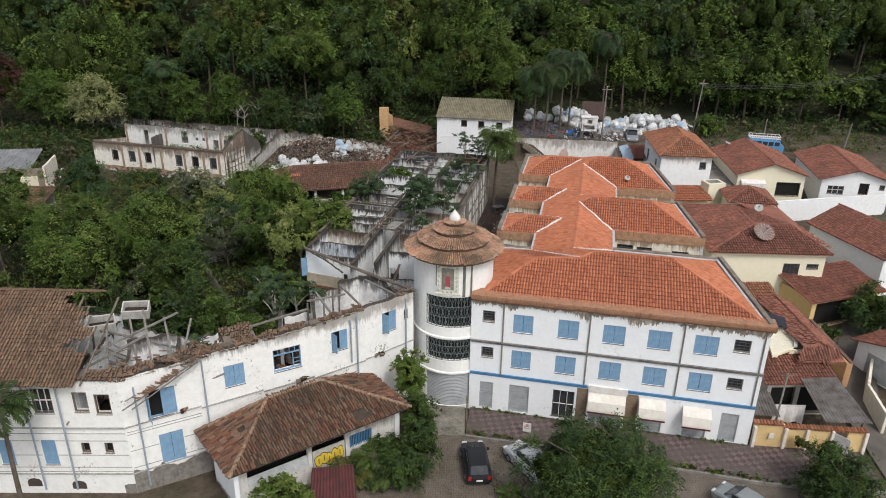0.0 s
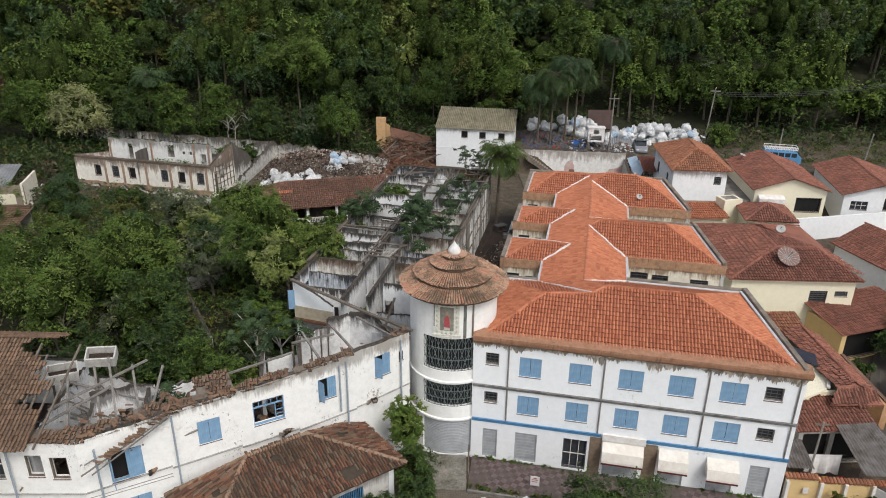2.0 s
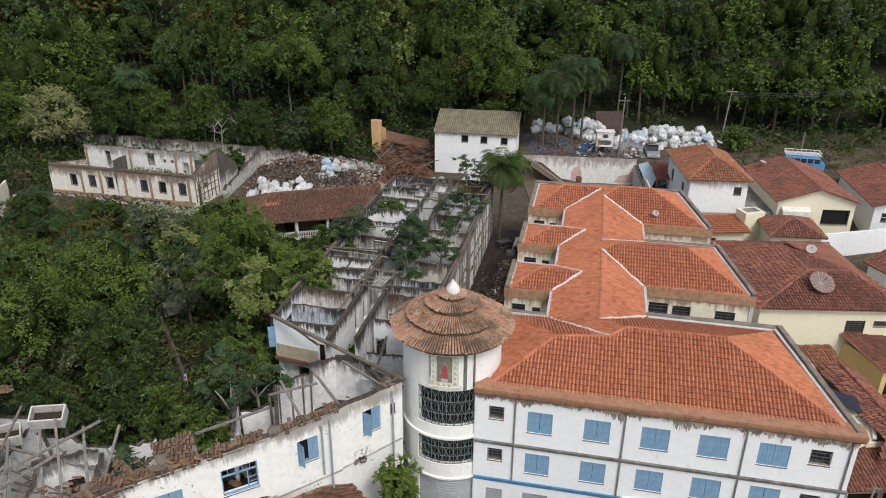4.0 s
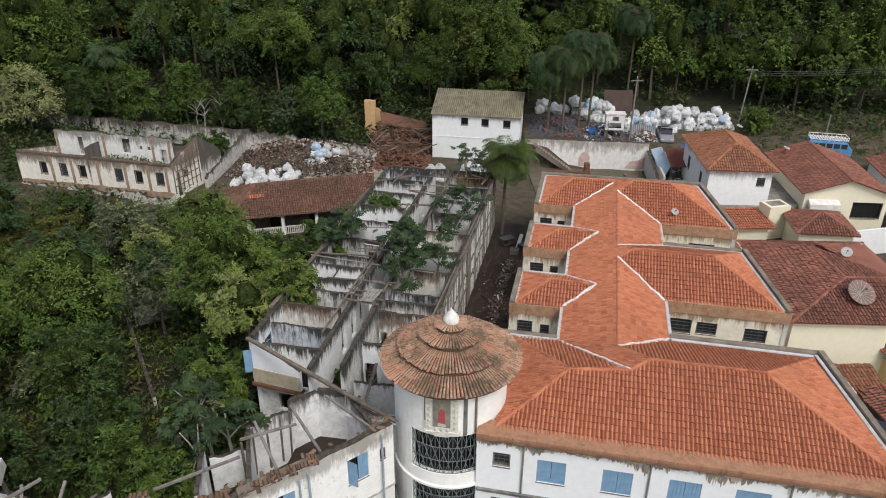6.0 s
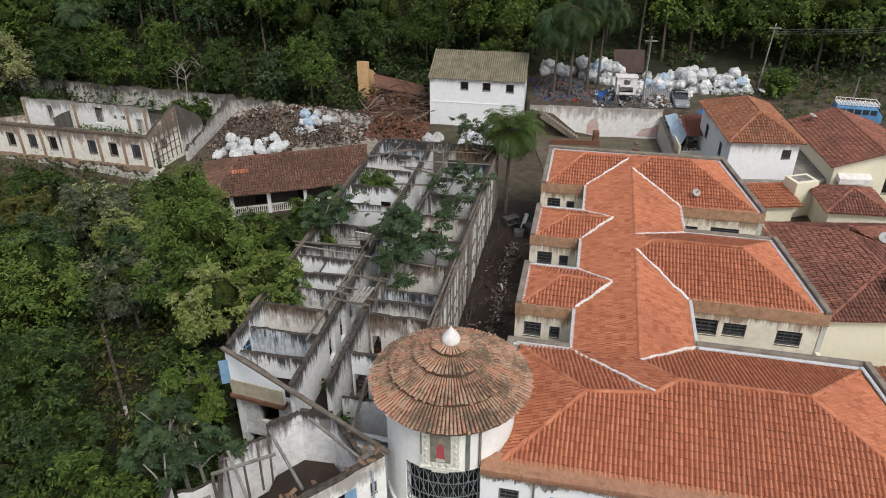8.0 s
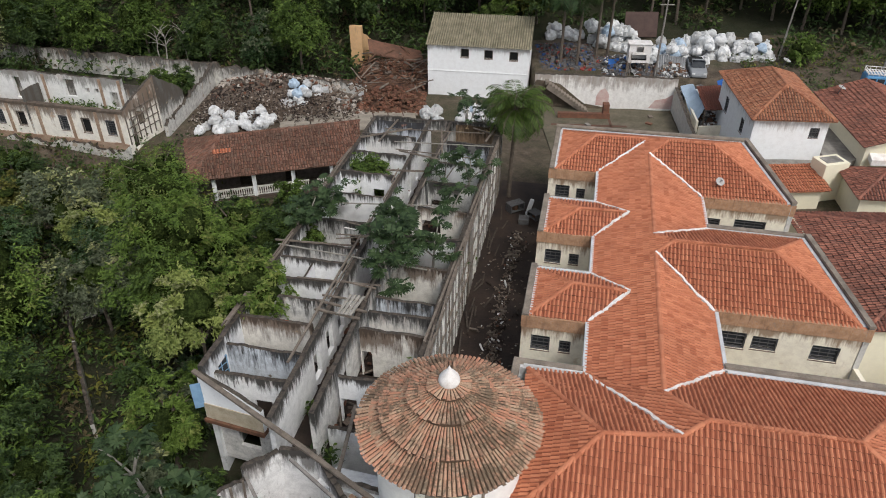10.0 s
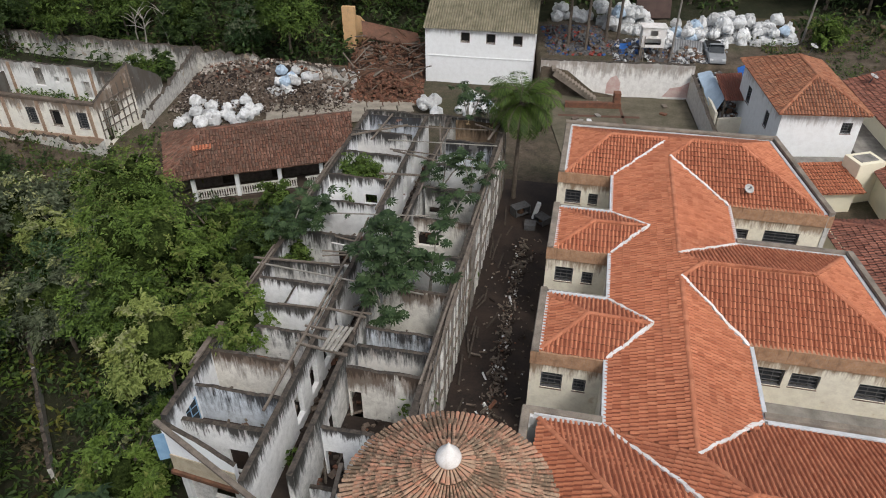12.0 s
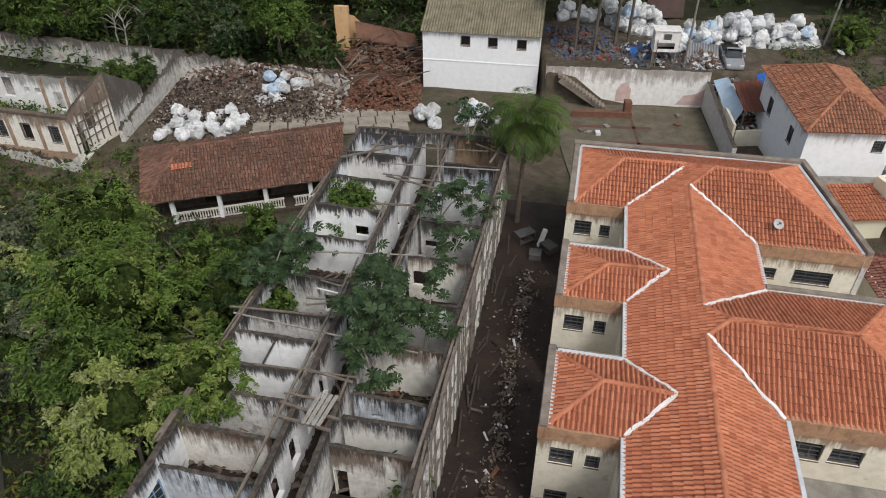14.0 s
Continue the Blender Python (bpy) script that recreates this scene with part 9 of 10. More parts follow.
litter("brick_heap", "heap of broken bricks and tiles beside the white house", [(-10.5, -3.2, 97.6, 103.5, 3.8, 900, 0.34, 1.7, (0, 0, 0, 1)), (-11.0, -3.4, 103.0, 111.0, 4.3, 500, 0.36, 1.6, (0, 0, 1, 2))], [RUBBLE_RED, WOOD_RED, RUBBLE], 46)
r = random.Random(47)
s = Shape()
for i in range(190):
    x, y = r.uniform(-10.8, -3.4), r.uniform(98.5, 111.0)
    z = 4.2 + (2.2 if 100 < y < 109 else 0.9) * r.random()
    L = r.uniform(0.6, 2.6)
    a = r.gauss(0.6, 1.3)
    e = r.uniform(-0.3, 0.5)
    d_ = Vector((math.cos(a) * math.cos(e), math.sin(a) * math.cos(e), math.sin(e))) * L
    w_ = r.uniform(0.06, 0.16)
    s.beam((x, y, z), Vector((x, y, z)) + d_, w_, w_ * 0.8, r.choice((0, 0, 1)), r.uniform(0, 3))
tagged(part("timber_pile", s, [WOOD_RED, WOOD_OLD]), "tangled pile of broken brown roof timbers", "timber", kind="stuff")
solid("wall_stub", Shape().wall((-12.3, 110.8), (-10.9, 110.6), 3.5, 8.7, 0.5, rag=0.1, seed=12).wall((-10.9, 110.9), (-10.0, 113.0), 3.5, 8.0, 0.4, rag=0.3, seed=13, z1b=6.5), plaster("orange_limewash", (0.62, 0.36, 0.15), amount=0.3), "tall broken stub of an ochre wall", "wall")
solid("fallen_roof", Shape().slab([(-10.2, 110.4, 7.4), (-4.2, 110.9, 5.9), (-3.7, 108.6, 5.2), (-9.9, 108.7, 6.3)], 0.15), plain("collapsed_roof_earth", (0.17, 0.085, 0.055), (0.07, 0.042, 0.03), 1.1, fine_scale=6.0), "brown collapsed roof leaning on the ochre stub", "ruin")
s = thing("yard_paving", "worn yard paving of large concrete slabs", "pavement", kind="structure")
r = random.Random(48)
for i in range(9):
    for j in range(4):
        p = Vector((-16.6 + i * 1.5, 93.0 + i * 0.22 + j * 1.45, 3.9 + r.uniform(-0.02, 0.02)))
        part("slab", Shape().box(-0.7, -0.7, -0.1, 0.7, 0.7, 0.0), SLAB, s, m=Matrix.Translation(p) @ Euler((r.uniform(-0.02, 0.02), r.uniform(-0.02, 0.02), 0.2)).to_matrix().to_4x4())
# steps and side walls of the sunken court behind the main building
st = thing("stone_steps", "mossy stone steps climbing the retaining wall", "steps")
for i in range(14):
    k = i / 13
    part("step", Shape().box(-0.18, -0.5, 0.0, 0.18, 0.5, 0.22), COPING, st, m=Matrix.Translation((13.4 - 4.0 * k, 99.0 + 0.9 * k, 3.8 + 2.6 * k)))
part("stringer", Shape().beam((13.6, 98.7, 3.6), (9.4, 99.5, 6.2), 0.2, 0.5), COPING, st)
solid("court_wall", Shape().wall((22.3, 99.2), (21.6, 88.5), 2.8, 6.3, 0.35, rag=0.15, top=1, seed=154, z1b=5.6), [GREY_WALL, WALL_TOP], "grey stained side wall of the sunken court", "wall")
solid("court_floor", Shape().slab([(9.3, 84.5, 3.82), (21.4, 82.5, 3.82), (22.0, 98.9, 3.82), (8.4, 99.9, 3.82)], 0.2), plain("mossy_concrete_floor", (0.15, 0.125, 0.09), (0.070, 0.068, 0.042), 0.8, 0.85, 0, 0.3, 6.0), "mossy concrete court floor", "floor", kind="structure")
solid("low_wall", Shape().wall((10.4, 97.0), (15.6, 96.8), 3.8, 4.35, 0.4), RUBBLE_RED, "low reddish planter wall in the court", "wall")
solid("brick_pier", Shape().box(14.9, 96.9, 3.8, 15.5, 97.6, 5.3), RUBBLE_RED, "small reddish pier by the steps", "pier")
COURT_RED = plain("wet_red_channel", (0.14, 0.065, 0.045), (0.08, 0.05, 0.035), 1.5)
for a_, b_, w_ in (((11.5, 92.2), (20.8, 91.6), 1.1), ((9.6, 95.4), (17.0, 95.0), 0.4), ((15.4, 92.0), (15.6, 98.8), 0.25)):
    solid("drain_channel", Shape().beam((*a_, 3.815), (*b_, 3.815), w_, 0.03), COURT_RED, "shallow reddish drain channel in the court floor", "drain", "drain channels", "structure")
r = random.Random(52)
for i in range(14):
    x_, y_ = r.uniform(9.5, 21), r.uniform(85, 98)
    solid("rubbish", Shape().box(-0.3, -0.2, 0, 0.3, 0.2, r.uniform(0.06, 0.25)), r.choice((RUBBLE, RUBBLE_RED, WOOD_OLD, BAG, CONCRETE)), "flat piece of rubbish on the court floor", "rubbish", "court rubbish", m=Matrix.Translation((x_, y_, 3.822)) @ Matrix.Rotation(r.uniform(0, 3), 4, "Z"))
# alley between the two long buildings
litter("alley_rubble", "rubble and rubbish along the dark alley", [(-1, 1, -1, 1, 3.8, 1, 0.3, 0, (0,))], [RUBBLE, RUBBLE_RED, WOOD_OLD, BAG], 49)
s = Shape()
r = random.Random(50)
for i in range(1500):
    u, v = (r.gauss(-1.95, 0.24) if i % 5 else r.uniform(-4.0, -0.3)), r.uniform(8.5, 30)
    p = site(u, v, 3.85 + abs(r.gauss(0, 0.08)))
    m_ = Matrix.Translation(p) @ Euler((r.uniform(-0.5, 0.5), r.uniform(-0.5, 0.5), r.uniform(0, 6))).to_matrix().to_4x4()
    a = r.uniform(0.025, 0.09) if i % 9 else r.uniform(0.08, 0.3)
    s.box(-a, -a * (0.6 if i % 9 else 0.2), -a * 0.3, a, a * (0.6 if i % 9 else 0.2), a * 0.3, r.choices((0, 1, 2, 3, 4), (5, 1, 6, 0.8, 5))[0], m_)
for k in range(20):  # boards and battens fallen along the ruin
    u, v, L = r.uniform(-4.1, -3.0), r.uniform(9, 33), r.uniform(0.8, 2.6)
    s.beam(site(u, v, 3.95), site(u + r.gauss(0, 0.25), v + L, 3.95 + r.uniform(-0.05, 0.25)), 0.10, 0.04, 5)
bpy.data.objects["alley_rubble"].data = mesh_of("alley_rubble", s, [RUBBLE, RUBBLE_RED, WOOD_OLD, BAG, SOIL, plain("wet_black_timber", (0.085, 0.068, 0.054), (0.04, 0.033, 0.027), 2.5)])
sh = Shape().box(-4.28, 8.0, 3.0, -0.02, 38.0, 3.84)
solid("alley_floor", sh, SOIL, "dark damp earth floor of the shadowed alley", "floor", kind="structure", m=SITE)
for u, v, w_, h_ in ((-2.6, 33.2, 1.3, 0.8), (-0.9, 32.4, 1.0, 0.6), (-1.7, 31.5, 0.8, 0.5)):
    p = site(u, v, 3.7)
    jk = thing("junk_frame", "rusty machine frame dumped in the alley", "scrap", "alley junk", m=Matrix.Translation(p) @ Matrix.Rotation(u, 4, "Z"))
    part("frame", Shape().box(-w_ / 2, -0.4, 0, -w_ / 2 + 0.08, 0.4, h_).box(w_ / 2 - 0.08, -0.4, 0, w_ / 2, 0.4, h_).box(-w_ / 2, -0.4, h_, w_ / 2, 0.4, h_ + 0.06).box(-w_ / 2, -0.4, 0.2, w_ / 2, 0.4, 0.26), IRON, jk)
    part("drum", Shape().turned([(0.0, 0.27), (0.25, 0.27), (0.25, h_ - 0.05), (0.0, h_ - 0.05)], 12), WOOD_RED, jk)
pp = site(-1.6, 32.8, 3.7)
solid("white_post", Shape().box(-0.14, -0.14, 0, 0.14, 0.14, 1.5), WHITE, "short white concrete post in the alley", "post", m=Matrix.Translation(pp) @ Matrix.Rotation(0.25, 4, "Y"))

# ---- sheds and rough ground beyond the courtyard ----
fs = thing("derelict_shed", "derelict shed with grey sheet roof and patched brown wall", "shed")
part("wall", Shape().wall((-63.0, 83.6), (-52.0, 85.6), 2.5, 5.6, 0.25, [(4.5, 6.5, 4.0, 5.2)], rag=0.05, seed=160), plaster("brown_shed_wall", (0.24, 0.18, 0.13), amount=0.5, streak=0.6), fs)
part("wall", Shape().wall((-52.0, 85.6), (-53.4, 91.0), 2.5, 5.8, 0.25, rag=0.05, seed=161), BEIGE_WALL, fs)
corrugated(fs, "sheet_roof", (-63.3, 83.4, 5.6), (-53.6, 85.3, 5.6), (-55.0, 91.2, 6.6), (-64.0, 89.6, 6.6), ZINC, 22, 0.05)
part("plaster_patch", Shape().wall((-56.2, 84.79), (-53.0, 85.37), 3.3, 4.6, 0.03, rag=0.5, seed=162), CREAM, fs, "patch of cream plaster")
litter("rough_rubble", "rubble, planks and rubbish beside the ruined house", [(-62, -48, 86, 97, 3.0, 420, 0.5, 0.5, (0, 0, 1, 2, 3)), (-50, -40, 94.8, 99, 3.3, 160, 0.5, 0.5, (0, 1, 2))], [RUBBLE, RUBBLE_RED, WOOD_OLD, GREY_WALL], 163)
lt = thing("low_tiled_roof", "low brown tiled roof beyond the courtyard", "roof")
roof_on(lt, [[(-62, 72.0, 3.6), (-47.5, 73.5, 3.6), (-47.8, 80.6, 5.0), (-62, 80.6, 5.0)]], TILE_LEFT, 0.25, 0.4, seed=60, jitter=0.03)
part("wall", Shape().wall((-61.5, 72.6), (-48.2, 74.0), 1.5, 3.5, 0.2).wall((-48.2, 80.2), (-61.5, 80.2), 1.5, 4.8, 0.2), GREY_WALL, lt)

# ---- palms, umbrella-leaved trees and weeds ----
def palm(label, x, y, z, height, fronds, reach, leaf, seed, trunk=0.14, droop=0.9, lean=0.2, leaflets=22, width=0.07, rise_=(0.1, 1.25)):
    r = np.random.default_rng(seed)
    p = thing("palm_tree", label, "palm", "palm trees", m=Matrix.Translation((x, y, z)))
    pts = [(lean * (k / 6) ** 2 * height * 0.15, 0, -0.3 + (height + 0.3) * k / 6) for k in range(7)]
    part("trunk", Shape().tube(pts, [trunk * (1.3 - 0.09 * k) for k in range(7)], 9), BARK, p)
    top = np.array(pts[-1])
    for i in range(fronds):
        a = 2 * math.pi * i / fronds * 2.618 + r.uniform(-0.2, 0.2)
        e0 = r.uniform(*rise_)
        L = reach * r.uniform(0.8, 1.1)
        out = np.array([math.cos(a), math.sin(a), 0])
        side = np.array([-math.sin(a), math.cos(a), 0])
        prev, line = top.copy(), [top.copy()]
        ang = e0
        for k in range(8):
            ang -= droop * (0.10 + 0.035 * k)
            prev = prev + (out * math.cos(ang) + np.array([0, 0, math.sin(ang)])) * L / 8
            line.append(prev.copy())
        stem = Shape().tube([tuple(q) for q in line], [0.035 - 0.0035 * k for k in range(9)], 4, caps=False)
        W = []
        for k in range(leaflets):
            t = 0.12 + 0.88 * k / leaflets
            j = min(7, int(t * 8))
            c = line[j] + (line[j + 1] - line[j]) * (t * 8 - j)
            d = (line[j + 1] - line[j]) / np.linalg.norm(line[j + 1] - line[j])
            ll = L * 0.26 * (math.sin(math.pi * (0.12 + 0.83 * t)) + 0.15)
            for sg in (-1, 1):
                tip = c + (side * sg * 0.8 + d * 0.55 + np.array([0, 0, -0.35 * r.uniform(0.5, 1.6)])) * ll
                mid = (c + tip) / 2 + np.array([0, 0, 0.05 * ll])
                w = d * width
                W += [c, mid + w, tip, mid - w]
        frond = part("frond", cards_mesh("frond", np.array(W), leaf), None, p)
        part("stalk", stem, BARK, frond)
    return p


def umbrella_tree(label, x, y, z, height, spread, leaves, seed, leaf=None, size=0.75):
    """A thin pale tree with large fingered leaves at the ends of its limbs."""
    r = np.random.default_rng(seed)
    t_ = thing("umbrella_leaved_tree", label, "tree", "umbrella-leaved trees", m=Matrix.Translation((x, y, z)))
    s_ = Shape()
    base, fork = Vector((0, 0, -0.2)), Vector((r.normal(0, 0.2), r.normal(0, 0.2), height * 0.62))
    s_.tube([base, base.lerp(fork, 0.5) + Vector((0.08, 0.05, 0)), fork], [0.12, 0.10, 0.08], 7)
    V = []
    arms = max(4, leaves // 9)
    for i in range(arms):
        a = 2 * math.pi * i / arms + r.uniform(-0.4, 0.4)
        tip = fork + Vector((math.cos(a) * spread * r.uniform(0.25, 1.0), math.sin(a) * spread * r.uniform(0.25, 1.0), height * r.uniform(0.05, 0.38)))
        s_.tube([fork, fork.lerp(tip, 0.55) + Vector((0, 0, 0.15)), tip], [0.06, 0.045, 0.03], 5)
        for k in range(leaves // arms):
            c = np.array(tip) + r.normal(0, 0.42, 3) * np.array([1, 1, 0.8]) + np.array([0, 0, 0.1])
            tilt = np.array([r.normal(0, 0.35), r.normal(0, 0.35), 1.0])
            tilt /= np.linalg.norm(tilt)
            ax = np.cross(tilt, [1, 0.2, 0.1])
            ax /= np.linalg.norm(ax)
            bx = np.cross(tilt, ax)
            sz = size * r.uniform(0.6, 1.15)
            fing = 9
            for f in range(fing):
                fa = 2 * math.pi * (f + 0.15 * r.uniform(-1, 1)) / fing
                d = ax * math.cos(fa) + bx * math.sin(fa)
                e = -ax * math.sin(fa) + bx * math.cos(fa)
                ln = sz * (0.62 + 0.2 * math.cos(fa))
                V += [c, c + d * ln * 0.6 + e * ln * 0.19 + tilt * 0.03, c + d * ln - tilt * ln * 0.28, c + d * ln * 0.6 - e * ln * 0.19 + tilt * 0.03]
    part("trunk", s_, PALE_BARK, t_)
    part("crown", cards_mesh("crown", np.array(V), leaf or LEAF_HAND), None, t_)
    return t_


palm("green palm standing beside the alley", 4.7, 80.8, 3.7, 7.9, 60, 3.2, LEAF_MID, 400, 0.15, 1.1, 0.2, 70, 0.022, (-0.2, 1.5))
for i, (x, y, h) in enumerate(((11.2, 104.6, 8.6), (12.9, 104.0, 9.8), (15.2, 106.2, 10.8), (16.6, 107.0, 9.4), (23.5, 118.0, 12.0))):
    palm("tall drooping palm at the edge of the scrap yard", x, y, 6.6 if i < 4 else ground_height(x, y), h, 26, 4.6, LEAF_DARK if i % 2 else LEAF_BLUE, 401 + i, 0.13, 1.75, 0.1, 60, 0.034)
palm("grey-green palm in the hillside woods", -47.0, 112.5, 6.5, 7.2, 24, 3.4, LEAF_BLUE, 410, 0.18, 1.2, 0.2, 44, 0.045)
palm("palm beside the white ruined wing", -25.2, 32.4, 0, 8.6, 24, 2.2, LEAF_DARK, 411, 0.13, 1.1, 0.2, 44, 0.04)
for i, (x, y, h, n_) in enumerate(((-4.6, 37.6, 1.5, 16), (-6.0, 36.6, 1.2, 14), (-3.4, 36.6, 1.0, 12))):
    palm("clump palm with yellowing fronds before the annex", x, y, 0, h, n_, 1.9, LEAF_OLIVE if i == 1 else LEAF_MID, 415 + i, 0.07, 0.9, 0.2, 40, 0.028)
palm("spiky yellow-green plant beside the parked car", 4.4, 36.0, 0, 0.3, 22, 1.0, LEAF_BRIGHT, 419, 0.08, 0.6, 0, 14, 0.05)
for i, (u, v, h, sp, n_) in enumerate(((-8.3, 16.4, 6.4, 1.6, 60), (-7.8, 14.3, 5.2, 1.2, 38), (-8.6, 19.4, 6.0, 1.2, 44), (-6.3, 17.6, 5.4, 1.2, 26), (-14.2, 19.6, 5.4, 1.5, 48), (-14.1, 22.4, 5.0, 1.3, 34), (-7.2, 27.2, 5.0, 1.3, 26), (-5.6, 27.6, 5.4, 1.1, 20), (-6.3, 24.2, 4.6, 0.9, 16))):
    p = site(u, v, RF_Z - 0.4)
    umbrella_tree("slender tree with fingered leaves growing in a roofless room", p.x, p.y, p.z, h, sp, int(n_ * 1.6), 430 + i, LEAF_HAND, 0.74)
p = site(-13.1, 28.5, LF_Z - 0.1)
tree("bushy bright green plant filling a roofless room", p.x, p.y, p.z, 3.2, 1.7, 1.5, LEAF_MID, 490, lobes=38, per=120, size=0.16, trunk_r=0.05, low=-0.7)
p = site(-14.6, 19.6, 5.0)
tree("climbing plant spilling over the ruined wall", p.x, p.y, p.z, 4.6, 1.5, 1.6, LEAF_MID, 491, lobes=30, per=120, size=0.16, trunk_r=0.05, low=-0.7)
for i, (x, y, z, h, sp, n_) in enumerate(((1.2, 83.0, 3.8, 8.2, 1.5, 30), (2.4, 84.6, 3.8, 7.2, 1.2, 22), (-11.4, 47.2, 4.0, 5.8, 1.6, 34), (-12.8, 46.2, 4.0, 5.0, 1.3, 26), (-16.4, 40.6, 5.3, 3.2, 0.9, 16), (-13.5, 49.5, 3.5, 5.5, 1.6, 34))):
    umbrella_tree("slender tree with large fingered leaves among ruins", x, y, z, h, sp, n_, 445 + i)
# trees worth telling apart at the edge of the woods
tree("pale flowering tree at the edge of the woods", -55.0, 106.5, 4.5, 9.2, 3.9, 4.0, LEAF_PALE, 460, lobes=60, per=170, size=0.22)
tree("red-brown tree at the edge of the woods", -69.5, 106.0, 4.5, 15.0, 3.6, 6.5, LEAF_RED, 461, lobes=60, per=170, size=0.24)
tree("round green tree beside the pale one", -62.5, 107.0, 4.5, 10.2, 4.2, 4.6, LEAF_MID, 462, lobes=60, per=170, size=0.23)
tree("clipped bright green tree behind the ruined house", -42.0, 108.5, 5.0, 9.0, 2.9, 4.4, LEAF_MID, 463, lobes=50, per=170, size=0.21)
tree("bright yellow-green spreading tree on the hillside", -24.5, 114.5, 8.0, 12.0, 5.2, 3.2, LEAF_BRIGHT, 464, lobes=60, per=170, size=0.24)
tree("fresh green tree above the garden wall", -17.5, 107.8, 5.0, 8.0, 3.2, 3.8, LEAF_MID, 465, lobes=54, per=170, size=0.21)
tree("tall bright green tree behind the white house", 5.0, 113.5, 7.5, 15.0, 4.6, 6.5, LEAF_BRIGHT, 466, lobes=70, per=170, size=0.25)
for i, (x, y, h, rx, rz, leaf) in enumerate(((-49.0, 110.0, 10.5, 3.0, 5.0, LEAF_DARK), (-36.5, 111.5, 10.0, 3.2, 4.4, LEAF_MID), (-28.5, 109.6, 8.0, 3.0, 3.6, LEAF_DARK), (-22.0, 109.0, 7.0, 2.4, 3.2, LEAF_BLUE), (-12.0, 114.5, 10.0, 3.6, 4.6, LEAF_DARK), (-4.0, 116.0, 12.0, 3.8, 5.4, LEAF_MID))):
    tree("dark tree standing at the edge of the woods", x, y, ground_height(x, y), h, rx, rz, leaf, 640 + i, lobes=44, per=160, size=0.21, group="trees at the edge of the woods")
tree("leafy climber spreading over the cement roof", 4.6, 109.2, 6.6, 5.6, 3.0, 1.3, LEAF_MID, 467, lobes=24, per=130, size=0.22)
tree("bush growing between the ruined house and the rubble yard", -31.0, 100.5, 3.6, 3.4, 2.0, 1.5, LEAF_MID, 479, lobes=34, per=130, size=0.19, trunk_r=0.06, low=-0.6)
tree("dark creeper in the corner of the garden walls", -29.6, 103.0, 3.6, 3.0, 1.5, 1.3, LEAF_DARK, 480, lobes=24, per=120, size=0.19, trunk_r=0.05, low=-0.6)
tree("green bush beside the utility pole", 36.8, 104.8, 6.6, 3.6, 2.0, 1.7, LEAF_BRIGHT, 468, lobes=26, per=120, size=0.2)
tree("slim climber-covered tree beside the tower", -2.6, 43.5, 0.0, 6.8, 1.15, 2.9, LEAF_BRIGHT, 469, lobes=44, per=150, size=0.14, trunk_r=0.08)
tree("bushy plant beside the annex", -1.9, 40.9, 0.0, 4.2, 1.5, 1.9, LEAF_DARK, 470, lobes=40, per=150, size=0.14, trunk_r=0.07)
tree("dark shrub beside the clump palms", -2.5, 36.6, 0.0, 2.8, 1.6, 1.3, LEAF_DARK, 478, lobes=34, per=150, size=0.14, trunk_r=0.06)
tree("dark shrub at the corner of the annex", -1.7, 38.8, 0.0, 3.6, 1.7, 1.6, LEAF_DARK, 475, lobes=30, per=140, size=0.14, trunk_r=0.06)
for i, (x, y, h) in enumerate(((-4.9, 37.2, 1.9), (-3.5, 38.3, 2.6), (-6.6, 35.9, 1.7), (-3.0, 37.4, 2.2))):
    tree("low dark shrub under the clump palms", x, y, 0.0, h, 1.3, 0.9, LEAF_DARK, 500 + i, lobes=22, per=110, size=0.15, trunk_r=0.05, low=-0.7, category="bush", name="bush", group="annex shrubs")
tree("light bush growing out of the broken wing", -13.2, 43.4, 4.2, 4.4, 1.6, 1.6, LEAF_BRIGHT, 476, lobes=30, per=140, size=0.15, trunk_r=0.06)
tree("tangled bush behind the broken wing", -16.6, 46.0, 2.0, 6.4, 2.2, 2.2, LEAF_MID, 477, lobes=34, per=140, size=0.16, trunk_r=0.08)
tree("bright bush before the annex shutters", -9.6, 33.8, 0.0, 2.9, 1.7, 1.3, LEAF_BRIGHT, 471, lobes=24, per=140, size=0.16)
tree("small palm-like bush against the ochre wall", 25.0, 41.1, 0.2, 1.5, 0.5, 0.6, LEAF_OLIVE, 472, lobes=10, per=60, size=0.14, trunk_r=0.04, category="bush", name="bush")
tree("dark shrub against the ochre wall", 27.0, 41.0, 0.2, 1.3, 0.5, 0.55, LEAF_DARK, 473, lobes=10, per=60, size=0.14, trunk_r=0.04, category="bush", name="bush")
r = np.random.default_rng(474)
for x, y, h in ((-33.0, 107.8, 6.5), (-31.2, 108.6, 7.5), (-34.4, 108.8, 5.5)):
    s = Shape()
    limbs(s, (0, 0, -0.3), (r.normal(0, 0.5), 0, h * 0.6), 0.11, 2.2, 7, r, 6, 0.5)
    t_ = thing("bare_tree", "bare pale tree standing over the garden wall", "tree", "bare trees", m=Matrix.Translation((x, y, 4.6)))
    part("trunk", s, PALE_BARK, t_)


